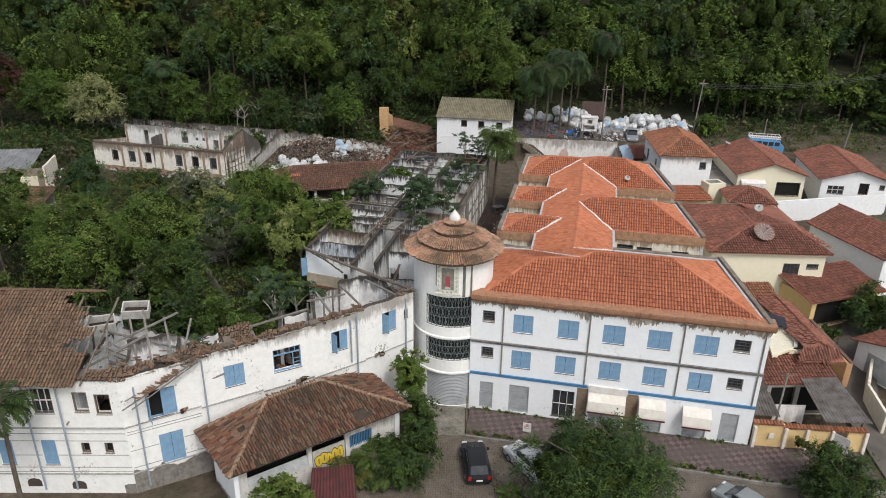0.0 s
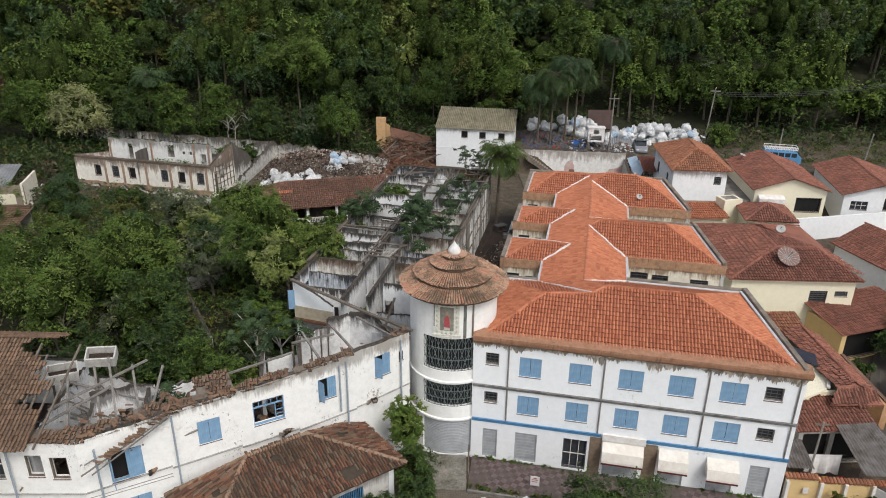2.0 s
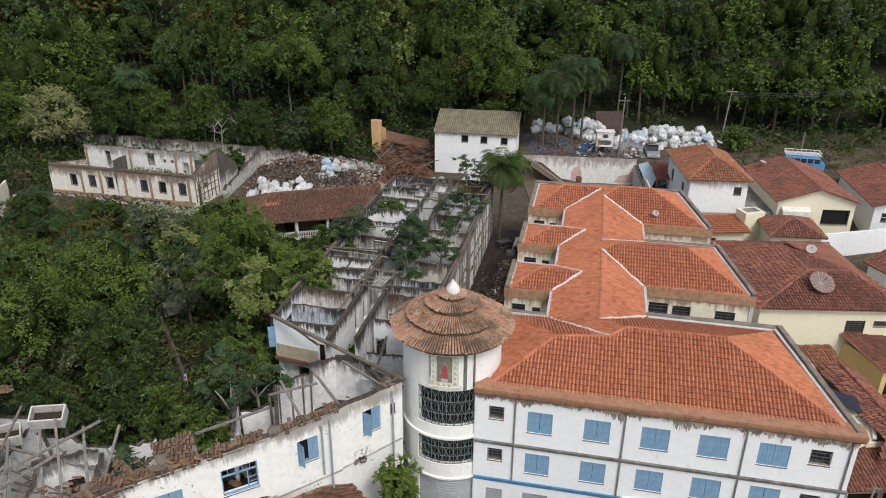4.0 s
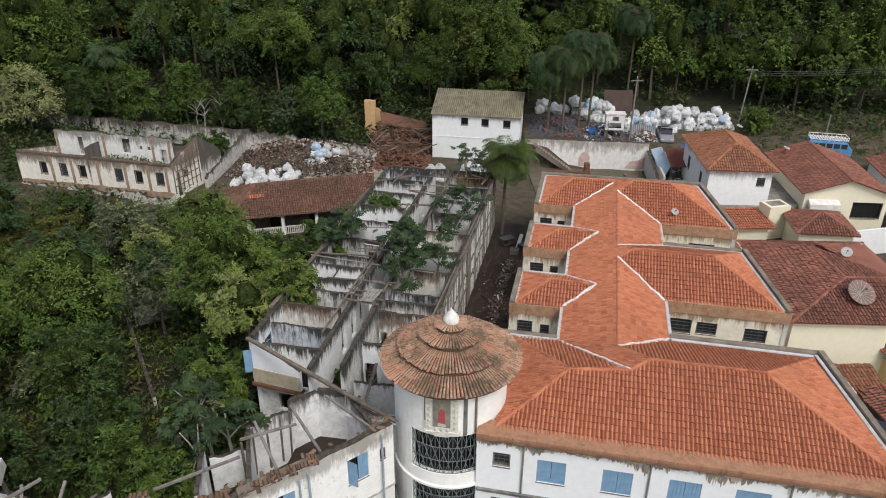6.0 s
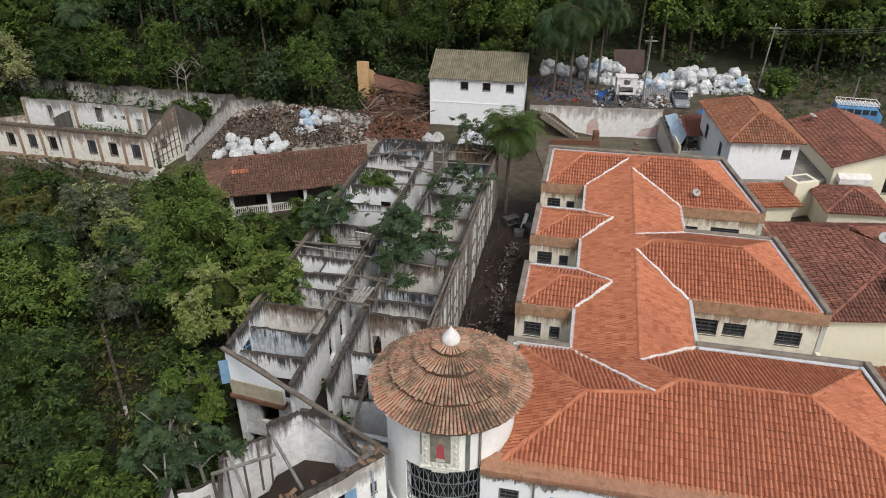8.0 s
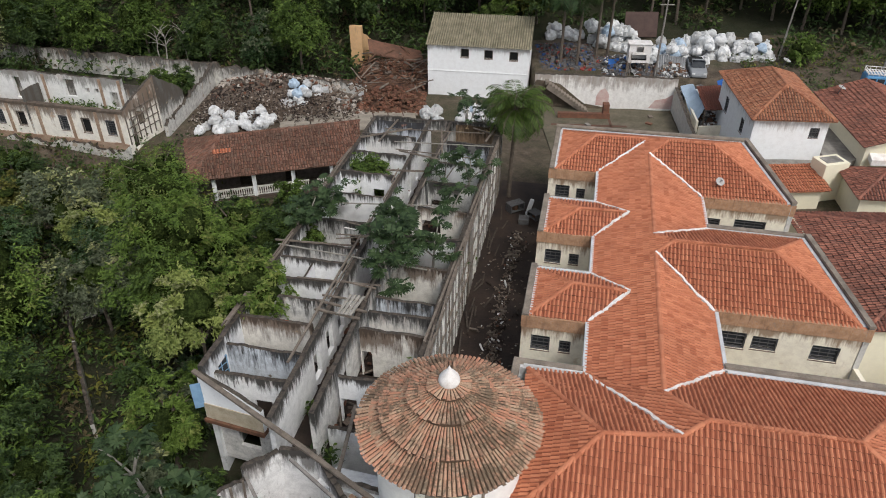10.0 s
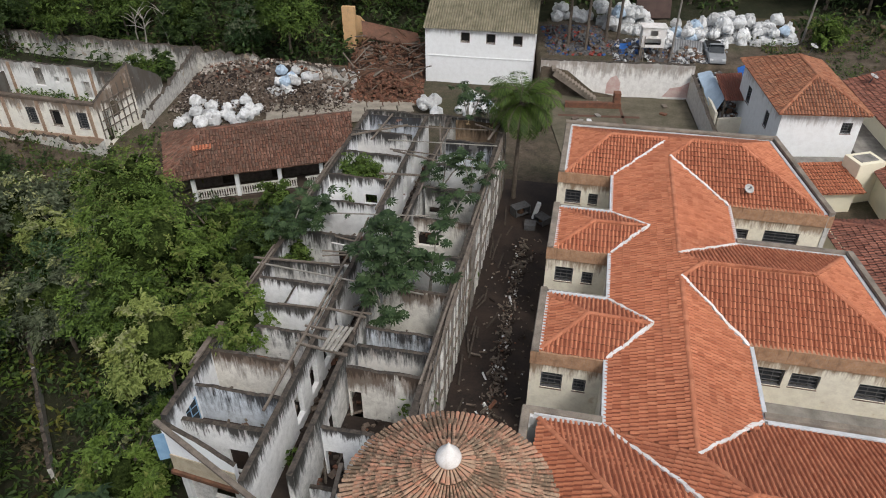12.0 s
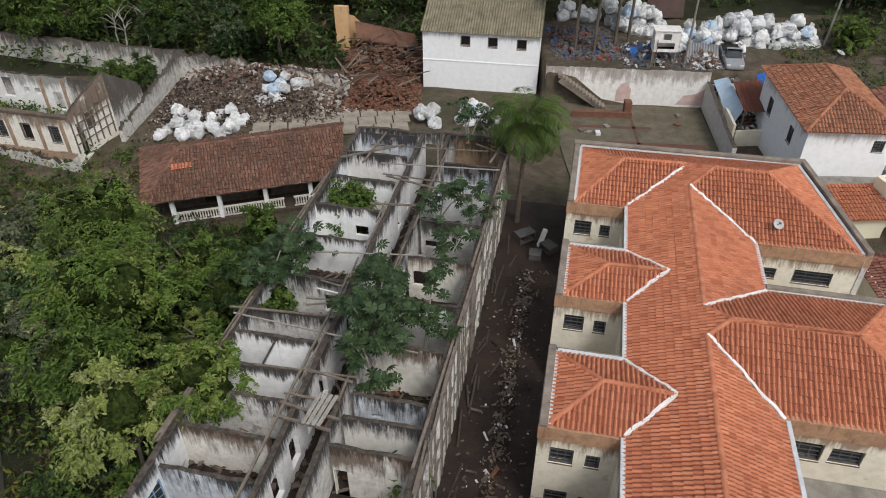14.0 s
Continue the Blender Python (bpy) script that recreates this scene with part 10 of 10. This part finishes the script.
def weeds(name, label, spots, mats, seed, cards=14, size=0.2, tall=0.5):
    r = np.random.default_rng(seed)
    V, S = [], []
    for x, y, z, rad, slot in spots:
        k = max(4, int(cards * rad))
        P = r.normal(0, 0.45, (k, 3)) * np.array([rad, rad, 0]) + np.array([x, y, z])
        P[:, 2] += r.uniform(0.02, tall, k) * rad
        N = r.normal(0, 0.7, (k, 3)) + np.array([0, 0, 0.8])
        V.append(leaf_cards(P, N, size, r, 2.0))
        S.append(np.full(k, slot))
    V = np.concatenate(V)
    me = mesh_np(name, V, np.arange(len(V)).reshape(-1, 4), mats, np.concatenate(S))
    return tagged(part(name, me, None), label, "plants", kind="stuff")


r = random.Random(480)
spots = []
for _ in range(2600):
    x, y = r.uniform(-62, -13.5), r.uniform(44.5, 91)
    uv = SITE.inverted() @ Vector((x, y, 0))
    if uv.x > UL - 0.4 or y < 45 + (x + 24) * 0.35 and x > -24:
        continue
    if math.hypot(x + 17, y - 85) < 7.5 and y > 82.5:
        continue
    spots.append((x, y, ground_height(x, y), r.uniform(0.5, 1.3), r.choices((0, 1, 2, 3), (5, 4, 3, 2))[0]))
for _ in range(650):
    x, y = r.uniform(-62, -24), r.uniform(75, 89.5)
    if y > 90.5 - (x + 49) * 0.2 or math.hypot(x + 17, y - 85) < 7.5:
        continue
    spots.append((x, y, ground_height(x, y), r.uniform(0.5, 1.2), r.choices((0, 2, 3, 4), (3, 3, 1, 4))[0]))
weeds("undergrowth", "tangled weeds and shrubs filling the courtyard", spots, [LEAF_MID, LEAF_DARK, LEAF_OLIVE, LEAF_DRY, LEAF_BRIGHT], 481, 22, 0.2, 1.0)
spots = []
for k_ in range(1500):
    x, y = (r.uniform(-100, 90), r.uniform(105.5, 124)) if k_ < 1000 else (r.uniform(-62, 8), r.uniform(109, 119))
    if 6 < x < 36 and y < 117 or 30 < x < 62 and y < 104 or -12 < x < 9 and y < 112 or -27 < x < -9 and y < 105.5:
        continue
    if x > 36 and r.random() < 0.35:
        continue
    spots.append((x, y, ground_height(x, y), r.uniform(0.8, 2.0), r.choices((0, 1, 2, 3), (5, 6, 2, 1))[0]))
weeds("undergrowth", "dark shrubs under the hillside trees", spots, [LEAF_DARK, LEAF_DARK, LEAF_DRY, LEAF_MID], 482, 13, 0.34, 1.2)
for _ in range(700):
    x, y = r.uniform(-110, -50), r.uniform(92, 108)
    spots.append((x, y, ground_height(x, y), r.uniform(0.8, 2.2), r.choices((0, 1, 2, 3), (5, 6, 2, 1))[0]))
weeds("undergrowth", "scrub between the sheds and the woods", spots[-700:], [LEAF_DARK, LEAF_DARK, LEAF_DRY, LEAF_OLIVE], 484, 24, 0.3, 1.4)
spots = []
for u, v, rad, cnt in ((-5.6, 11.0, 0.7, 26), (-13.0, 28.0, 0.9, 34), (-8.0, 4.6, 0.4, 8), (-12.5, 14.7, 0.4, 8), (-9.4, 7, 0.4, 10), (-6.5, 14.8, 0.8, 20), (-12.5, 25.0, 0.7, 14), (-6.3, 21.2, 0.8, 18), (-12.6, 18.5, 0.7, 14)):
    for _ in range(cnt):
        p = site(u + r.gauss(0, rad), v + r.gauss(0, rad * 0.6), RF_Z + (1.4 if v in (11.0, 28.0) else 0.1) * r.random())
        spots.append((p.x, p.y, p.z, r.uniform(0.4, 0.8), r.choice((0, 0, 1, 3))))
for _ in range(160):
    x, y = r.uniform(-24, -4), r.uniform(37, 48)
    if y < 35.6 + (x + 19.6) * 0.62 + 0.8 or y > 43 + (x + 16) * 0.5:
        continue
    spots.append((x, y, 5.35, r.uniform(0.3, 0.7), r.choice((0, 1, 2))))
for _ in range(120):
    k = r.random()
    x, y = -32 - 14 * k, 91.2 + 2.4 * k + r.uniform(-0.9, 0.9)
    spots.append((x, y, 5.6 + r.random() * 1.2 if x > -38 else 4.2, r.uniform(0.5, 0.9), r.choice((0, 1, 3))))
for _ in range(420):
    x = r.uniform(30, 62)
    y = r.uniform(97.5, 112)
    if 39.5 < x < 46 and y < 101:
        continue
    spots.append((x, y, ground_height(x, y), r.uniform(0.4, 1.0), r.choice((1, 1, 2, 0))))
for _ in range(60):
    u = r.uniform(0.2, 20)
    p = site(u, -0.1 - r.random() * 0.15, 0.2)
    spots.append((p.x, p.y, p.z, 0.12, 0))
for _ in range(130):
    k = r.random()
    x, y = 1.7 + 22 * k, 42.3 - 4.6 * k + r.uniform(-0.1, 0.2)
    spots.append((x, y, 0.18, r.uniform(0.15, 0.35), r.choice((0, 2, 1))))
weeds("weeds", "weeds growing in rooms, cracks and along the kerb", spots, [LEAF_MID, LEAF_DARK, LEAF_OLIVE, LEAF_BRIGHT], 483, 22, 0.16, 0.8)

# ---- beams and planks left on the ruins ----
bm_ = [((-15.6, 17.1, 9.62), (-10.6, 17.45, 9.6), 0.09), ((-10.75, 7.0, 9.62), (-10.6, 20.5, 9.66), 0.11), ((-10.3, 13.9, 9.62), (-8.2, 13.6, 9.6), 0.10), ((-12.9, 13.8, 9.55), (-8.0, 13.9, 9.62), 0.08),
       ((-10.9, 11.9, 9.62), (-8.1, 11.5, 9.62), 0.12)]
bm_ += [((-10.9, 11.2, 9.62), (-8.3, 10.9, 9.62), 0.12), ((-10.9, 12.4, 9.66), (-8.6, 12.3, 9.66), 0.09), ((-11.4, 27.2, 9.62), (-8.2, 27.6, 9.62), 0.12), ((-11.3, 30.4, 9.62), (-8.0, 29.6, 9.6), 0.11)]
bm_ += [((-14.8, 32.0, 9.62), (-11.2, 34.2, 9.7), 0.12), ((-13.2, 31.6, 9.62), (-12.8, 35.9, 9.6), 0.11),
       ((-4.6, 9.8, 9.62), (-4.25, 22.0, 9.66), 0.12), ((-4.5, 22.5, 9.62), (-4.2, 35.2, 9.7), 0.13), ((-9.0, 35.0, 9.6), (-8.1, 31.0, 9.4), 0.12), ((-5.2, 33.2, 9.6), (-4.6, 36.2, 9.8), 0.14), ((-6.5, 35.5, 9.6), (-4.2, 34.4, 9.6), 0.10),
       ((-14.95, 9.0, 9.62), (-14.8, 18.0, 9.64), 0.10), ((-14.9, 19.0, 9.62), (-14.9, 30.0, 9.64), 0.10), ((-8.5, 12.5, 9.6), (-8.45, 24.0, 9.62), 0.09), ((-11.9, 19.9, 9.62), (-10.4, 19.6, 9.62), 0.07)]
for a, b, w_ in bm_:
    part("beam", Shape().beam(a, b, w_, w_ * 0.9), WOOD_OLD, ruin)
br_ = random.Random(77)
for i in range(26):
    side = br_.choice((UL - 0.1, CL - 0.1, CR + 0.1, UR + 0.1))
    v0_ = br_.uniform(7, 31)
    part("beam", Shape().beam((side + br_.uniform(-0.08, 0.08), v0_, 9.58), (side + br_.uniform(-0.15, 0.15), v0_ + br_.uniform(2.0, 5.0), 9.6), 0.09, 0.08), WOOD_OLD, ruin)
for i in range(7):
    v0_ = br_.uniform(9, 34)
    part("beam", Shape().beam((br_.uniform(-15.6, -11), v0_, 9.6), (br_.uniform(-9, -4.3), v0_ + br_.uniform(-1.2, 1.2), 9.62), 0.07, 0.06), PALE_BARK if i % 2 else WOOD_OLD, ruin)
for i in range(4):
    part("plank", Shape().beam((-9.5 + i * 0.22, 10.9, 9.76), (-9.3 + i * 0.24, 12.6, 9.78), 0.17, 0.04), PALE_BARK, ruin)
part("pipe", Shape().tube([(-11.9, 19.3, 9.6), (-10.6, 19.1, 9.62)], [0.04, 0.04], 6), MORTAR, ruin)
part("beam", Shape().beam((-15.0, 5.6, 9.55), (-8.2, 2.4, 9.3), 0.22, 0.14), WOOD_OLD, ruin)
part("beam", Shape().beam((-8.4, 2.5, 9.3), (-4.2, 0.2, 9.5), 0.2, 0.13), WOOD_OLD, ruin)
part("beam", Shape().beam((-6.9, 5.6, 8.9), (-6.6, 2.0, 8.5), 0.16, 0.12), WOOD_OLD, ruin)
for a, b in (((-14.95, 6.6), (-14.95, 7.6)), ((-14.9, 9.2), (-14.9, 9.9))):
    part("shutter", Shape().wall(a, b, 7.3, 9.0, 0.05), BLUE, ruin, "blue wooden shutter hanging open")
part("shutter", Shape().wall((-15.35, 5.5), (-14.9, 5.75), 7.0, 8.6, 0.05), BLUE, ruin, "blue wooden shutter hanging open")
bp = [(-12.75, 9.45), (-11.95, 9.45), (-11.9, 9.2), (-12.1, 8.95), (-12.05, 8.7), (-12.3, 8.35), (-12.45, 8.3), (-12.5, 8.6), (-12.65, 8.8), (-12.7, 9.1)]
part("bare_brick", Shape().add([(u_, v_, z_) for v_ in (10.165, 10.2) for u_, z_ in bp], [tuple(range(10)), tuple(range(19, 9, -1))] + [(i_, (i_ + 1) % 10, 10 + (i_ + 1) % 10, 10 + i_) for i_ in range(10)]), RUBBLE_RED, ruin, "patch of bare red brick")

# ---- wreckage inside the left wing ----
r = random.Random(490)
wreck = [((-22.5, 38.0, 8.6), (-18.0, 41.5, 9.9)), ((-21.5, 41.8, 9.6), (-19.0, 37.0, 8.0)), ((-19.0, 41.5, 9.5), (-17.0, 37.6, 8.6)), ((-18.6, 38.0, 8.2), (-20.2, 41.2, 10.2)), ((-22.8, 37.0, 8.0), (-19.5, 39.6, 9.2)), ((-17.5, 42.3, 9.0), (-16.8, 38.6, 8.3)), ((-10.2, 45.5, 8.9), (-7.6, 46.8, 8.9)), ((-9.8, 46.8, 9.0), (-7.8, 43.6, 8.6)), ((-8.2, 48.2, 8.9), (-6.0, 44.9, 8.8)), ((-13.5, 42.5, 8.4), (-9.8, 44.2, 9.0)), ((-6.4, 48.9, 9.1), (-3.4, 46.3, 9.0)), ((-22.9, 40.4, 9.0), (-17.2, 39.4, 8.4)), ((-20.8, 36.4, 7.4), (-22.4, 40.4, 9.4))]
for a, b in wreck:
    part("beam", Shape().beam(a, b, 0.13, 0.11), WOOD_PALE, wing)
for i in range(90):
    x, y = r.uniform(-23, -16.5), r.uniform(36.6, 42)
    z = r.uniform(5.6, 8.2)
    a, e, L = r.uniform(0, 6.3), r.uniform(-0.5, 0.5), r.uniform(1.2, 3.2)
    part("beam", Shape().beam((x, y, z), (x + math.cos(a) * L, y + math.sin(a) * L * 0.7, z + math.sin(e) * L), r.uniform(0.04, 0.12), r.uniform(0.04, 0.10), roll=r.uniform(0, 2)), WOOD_PALE if i % 3 else WOOD_OLD, wing)
for x, y, z, turn, tilt in ((-21.0, 41.9, 9.5, 14, 0.34), (-23.1, 41.0, 8.8, 30, 0.28)):
    tank_ = thing("concrete_tub", "old white concrete wash tub perched on broken beams", "tub", "concrete tubs", m=Matrix.Translation((x, y, z)) @ Euler((tilt, 0.06, radians(turn))).to_matrix().to_4x4())
    part("basin", Shape().box(-0.85, -0.5, 0, 0.85, 0.5, 0.08).box(-0.85, -0.5, 0.08, -0.77, 0.5, 0.75).box(0.77, -0.5, 0.08, 0.85, 0.5, 0.75).box(-0.77, -0.5, 0.08, 0.77, -0.42, 0.75).box(-0.77, 0.42, 0.08, 0.77, 0.5, 0.75), GREY_WHITE, tank_)
    part("dirt", Shape().box(-0.765, -0.415, 0.082, 0.765, 0.415, 0.2), SOIL, tank_)
    for px, py in ((-0.6, 0), (0.6, 0)):
        part("prop", Shape().beam((px, py, -4.2), (px, py, 0.0), 0.14, 0.14), WOOD_OLD, tank_)
# loose tiles that slid down along the top of the facade
s = Shape()
for i in range(190):
    k = r.random()
    seg = r.choices(range(5), (1, 2, 3, 8, 6))[0]
    a, b = Vector(LW[seg]), Vector(LW[seg + 1])
    d = (b - a).normalized()
    inw = Vector((d.y, -d.x)) * (r.random() ** 1.5 * (2.2 if seg in (3, 4) else 0.9) + 0.1)
    p = a.lerp(b, k) + inw
    zt = LW_TOP[seg] + (LW_TOP[seg + 1] - LW_TOP[seg]) * k
    m_ = Matrix.Translation((p.x, p.y, zt + r.uniform(-0.15, 0.22) - (0.25 if inw.length > 0.7 else 0))) @ Euler((r.uniform(-0.4, 0.4), r.uniform(-0.4, 0.4), r.uniform(0, 6.3))).to_matrix().to_4x4()
    s.add([m_ @ Vector((x_, math.cos(t_) * 0.1, math.sin(t_) * 0.05)) for x_ in (-0.22, 0.22) for t_ in (0, 1.05, 2.1, 3.14)], [(j, j + 1, j + 5, j + 4) for j in range(3)])
tagged(part("loose_tiles", s, TILE_LEFT, wing), kind="stuff")
remains = []
for seg, k0, k1, w_, dz in ((3, 0.0, 0.5, 2.3, -0.1), (3, 0.5, 1.0, 0.8, -0.1), (4, 0.0, 0.35, 1.2, -0.15), (4, 0.5, 1.0, 1.0, -0.1), (5, 0.0, 0.34, 0.9, 0.02), (2, 0.1, 0.9, 0.7, -0.08), (1, 0.0, 1.0, 0.5, -0.05)):
    a, b = Vector(LW[seg]), Vector(LW[seg + 1])
    d = (b - a).normalized()
    inw = Vector((d.y, -d.x)) * w_
    p, q = a.lerp(b, k0), a.lerp(b, k1)
    z0_, z1_ = (LW_TOP[seg] + (LW_TOP[seg + 1] - LW_TOP[seg]) * k_ + dz for k_ in (k0, k1))
    quad = [(p.x, p.y, z0_), (q.x, q.y, z1_), (q.x + inw.x, q.y + inw.y, z1_ + 0.1 + 0.12 * w_), (p.x + inw.x, p.y + inw.y, z0_ + 0.1 + 0.12 * w_)]
    rem_ = part("roof_remnant", Shape().slab(quad, 0.08), WOOD_OLD, wing, "remnant strip of fallen tiled eave")
    remains += tile_places(quad, 0.2, 0.3, lambda q_: noise.noise((q_.x * 0.8, q_.y * 0.8, 3.0)) > 0.18)
hr_ = random.Random(492)
for i in range(34):
    k_ = hr_.random() ** 0.8
    m_ = Matrix.Translation(Vector((-15.2, 37.35, 9.1)).lerp(Vector((-18.4, 35.0, 7.45)), k_) + Vector((hr_.uniform(-0.12, 0.12), hr_.uniform(-0.12, 0.12), hr_.uniform(-0.02, 0.16)))) @ Euler((hr_.uniform(-0.3, 0.3), hr_.uniform(0.2, 0.7), hr_.uniform(0.3, 0.9))).to_matrix().to_4x4()
    part("fallen_tile", Shape().box(-0.2, -0.1, 0, 0.2, 0.1, 0.03, 0, m_), TILE_LEFT, wing)
part("lath", Shape().beam((-15.1, 37.2, 9.1), (-19.2, 34.6, 6.9), 0.08, 0.06), WOOD_PALE, wing)
part("lath", Shape().beam((-15.3, 37.3, 8.8), (-18.6, 34.6, 7.0), 0.06, 0.06), WOOD_PALE, wing)
tagged(part("remnant_tiles", tiles_mesh("remnant_tiles", remains, 0.2, 0.3, TILE_LEFT, 0.03, 0.05, 9), None, rem_), kind="stuff")
litter("wing_rubble", "plaster and timber rubble on the upper floor", [(-22.5, -16.5, 36.8, 42.2, 5.4, 360, 0.4, 0.8, (0, 3, 3, 1, 2)), (-14.5, -9.5, 40.5, 45.5, 5.4, 200, 0.4, 0.6, (3, 3, 1, 1, 2)), (-8.5, -4.0, 43.8, 48.5, 5.4, 130, 0.3, 0.3, (3, 3, 3, 1))], [RUBBLE, WOOD_OLD, TILE_LEFT, SOIL], 491)

r = random.Random(496)
spots = [(r.uniform(-3.0, 7.5), r.uniform(34.0, 41.6), 0.055, r.uniform(0.4, 1.0), r.choices((0, 1), (3, 1))[0]) for _ in range(150)]
weeds("fallen_leaves", "dead leaves strewn over the paved street", [q for q in spots if q[1] < 41.0], [LEAF_DRY, LEAF_OLIVE], 497, 26, 0.07, 0.02)
# ---- peeled plaster under the cornice and other marks of age ----
r = random.Random(495)
s = Shape()
for i in range(340):
    u = r.uniform(0.1, 20.2)
    if any(a - 0.05 < u < b + 0.05 for a, b in WIN_U) and r.random() < 0.3:
        continue
    zt = 9.42
    dep = (abs(r.gauss(0, 0.22)) + 0.08) * (1.0 + 0.9 * noise.noise((u * 0.55, 0.0, 4.0))) + (0.2 if u > 18 else 0)
    w_ = r.uniform(0.15, 0.7)
    pts = [(u - w_ / 2, -0.004 - 0.0001 * i, zt), (u + w_ / 2, -0.004 - 0.0001 * i, zt)]
    m_ = 11
    pts += [(u + w_ / 2 - w_ * k / m_ + r.uniform(-0.02, 0.02), -0.004 - 0.0001 * i, zt - dep * (0.35 + 0.65 * math.sin(math.pi * (k + 0.4) / (m_ + 0.8))) * r.uniform(0.25, 1.15)) for k in range(m_ + 1)]
    s.add(pts, [tuple(range(len(pts)))], r.choice((0, 0, 1, 2)))
tagged(part("peeled_plaster", s, [plain("bare_grey_plaster", (0.36, 0.31, 0.25), (0.2, 0.16, 0.12)), plain("soot_streak", (0.17, 0.15, 0.13), (0.28, 0.25, 0.21)), plain("pale_flake", (0.56, 0.50, 0.43), (0.4, 0.33, 0.27))], main, "peeled and sooty plaster"), kind="stuff")
# annex shutters: slatted panels, and a wall painted with a yellow tangle
ad = (Vector(aW[2]) - Vector(aW[1])).normalized()
am = Matrix.Translation((aW[1][0], aW[1][1], 0)) @ Matrix.Rotation(math.atan2(ad.y, ad.x), 4, "Z")
shut = part("slatted_shutter", Shape().box(0.5, 0.03, 1.85, 0.6, 0.1, 2.72).box(4.6, 0.03, 1.85, 4.7, 0.1, 2.72), GUTTER, annex, m=am)
for i in range(8):
    part("slat", Shape().box(0.601, 0.03, 1.92 + i * 0.1, 4.599, 0.08, 1.98 + i * 0.1), GUTTER, shut)
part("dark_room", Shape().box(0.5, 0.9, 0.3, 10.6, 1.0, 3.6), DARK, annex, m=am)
pnl = part("painted_panel", Shape().box(4.95, 0.02, 0.9, 7.25, 0.12, 2.7), plain("pale_wall_paint", (0.5, 0.48, 0.42), (0.35, 0.33, 0.3)), annex, m=am)
YEL, BLK = plain("yellow_spray_paint", (0.72, 0.52, 0.05), (0.6, 0.42, 0.05)), plain("black_spray_paint", (0.02, 0.02, 0.02), (0.04, 0.04, 0.03))
for i in range(5):
    cx, cz = 5.35 + i * 0.38, 1.85 + 0.12 * math.sin(i * 2.2)
    for mat, rr, yy in ((BLK, 1.15, 0.012), (YEL, 1.0, 0.006)):
        pts = [(cx + 0.27 * rr * math.cos(a) * (1 + 0.15 * math.sin(3 * a + i)), yy, cz + 0.46 * rr * math.sin(a) * (1 + 0.12 * math.cos(2 * a + i))) for a in [2 * math.pi * k / 16 for k in range(16)]]
        part("paint_shape", Shape().add(pts, [tuple(range(16))]), mat, pnl)
    part("paint_line", Shape().box(cx - 0.03, 0.001, cz - 0.2, cx + 0.03, 0.004, cz + 0.22), BLK, pnl)
for i in range(14):
    part("window_bar", Shape().box(7.65 + i * 0.12, 0.03, 1.9, 7.70 + i * 0.12, 0.08, 2.9), BLUE_BAND, annex, m=am)
for i, (x, y) in enumerate((aW[1], aW[2])):
    part("post", Shape().box(-0.15, -0.15, -0.5, 0.15, 0.15, 3.75), WHITE, annex, m=Matrix.Translation((x, y - 0.1, 0)))

# ---- litter on the floors of the roofless rooms ----
s = Shape()
r = random.Random(499)
for i in range(1500):
    u, v = r.uniform(UL + 0.3, UR - 0.3), r.uniform(6.2, 35.2)
    p = Vector((u, v, (LF_Z if u < CL and v > 6.9 else RF_Z if u > CL else 5.4) + abs(r.gauss(0, 0.10))))
    m_ = Matrix.Translation(p) @ Euler((r.uniform(-0.5, 0.5), r.uniform(-0.5, 0.5), r.uniform(0, 6.3))).to_matrix().to_4x4()
    a = r.uniform(0.05, 0.22)
    if r.random() < 0.15:
        s.box(-a * 5, -0.05, -0.04, a * 5, 0.05, 0.04, 2, m_)
    else:
        s.box(-a, -a * 0.7, -a * 0.4, a, a * 0.7, a * 0.4, r.choice((0, 0, 1, 1, 3)), m_)
tagged(part("room_litter", s, [RUBBLE, SOIL, WOOD_OLD, RUBBLE_RED], ruin), kind="stuff")

# ---- tiles of the front slope, one by one ----
tv_, tf_ = tile_profile(0.21, 0.37, 0.075, 0.05)
one = Shape()
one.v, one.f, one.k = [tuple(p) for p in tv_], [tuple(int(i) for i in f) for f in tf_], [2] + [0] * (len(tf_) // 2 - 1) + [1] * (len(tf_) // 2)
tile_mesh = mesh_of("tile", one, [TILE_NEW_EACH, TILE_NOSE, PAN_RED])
tr_ = random.Random(5)
for slope, own, _, _ in lone_tiles:
    for p, across, down, up_dir in own:
        ob = new("tile", tile_mesh)
        ob.parent = slope
        m3 = Matrix((across, down, up_dir)).transposed().to_4x4()
        ob.matrix_basis = Matrix.Translation(p + up_dir * (0.012 + tr_.uniform(0, 0.008))) @ m3 @ Matrix.Rotation(tr_.gauss(0, 0.012), 4, "Z")
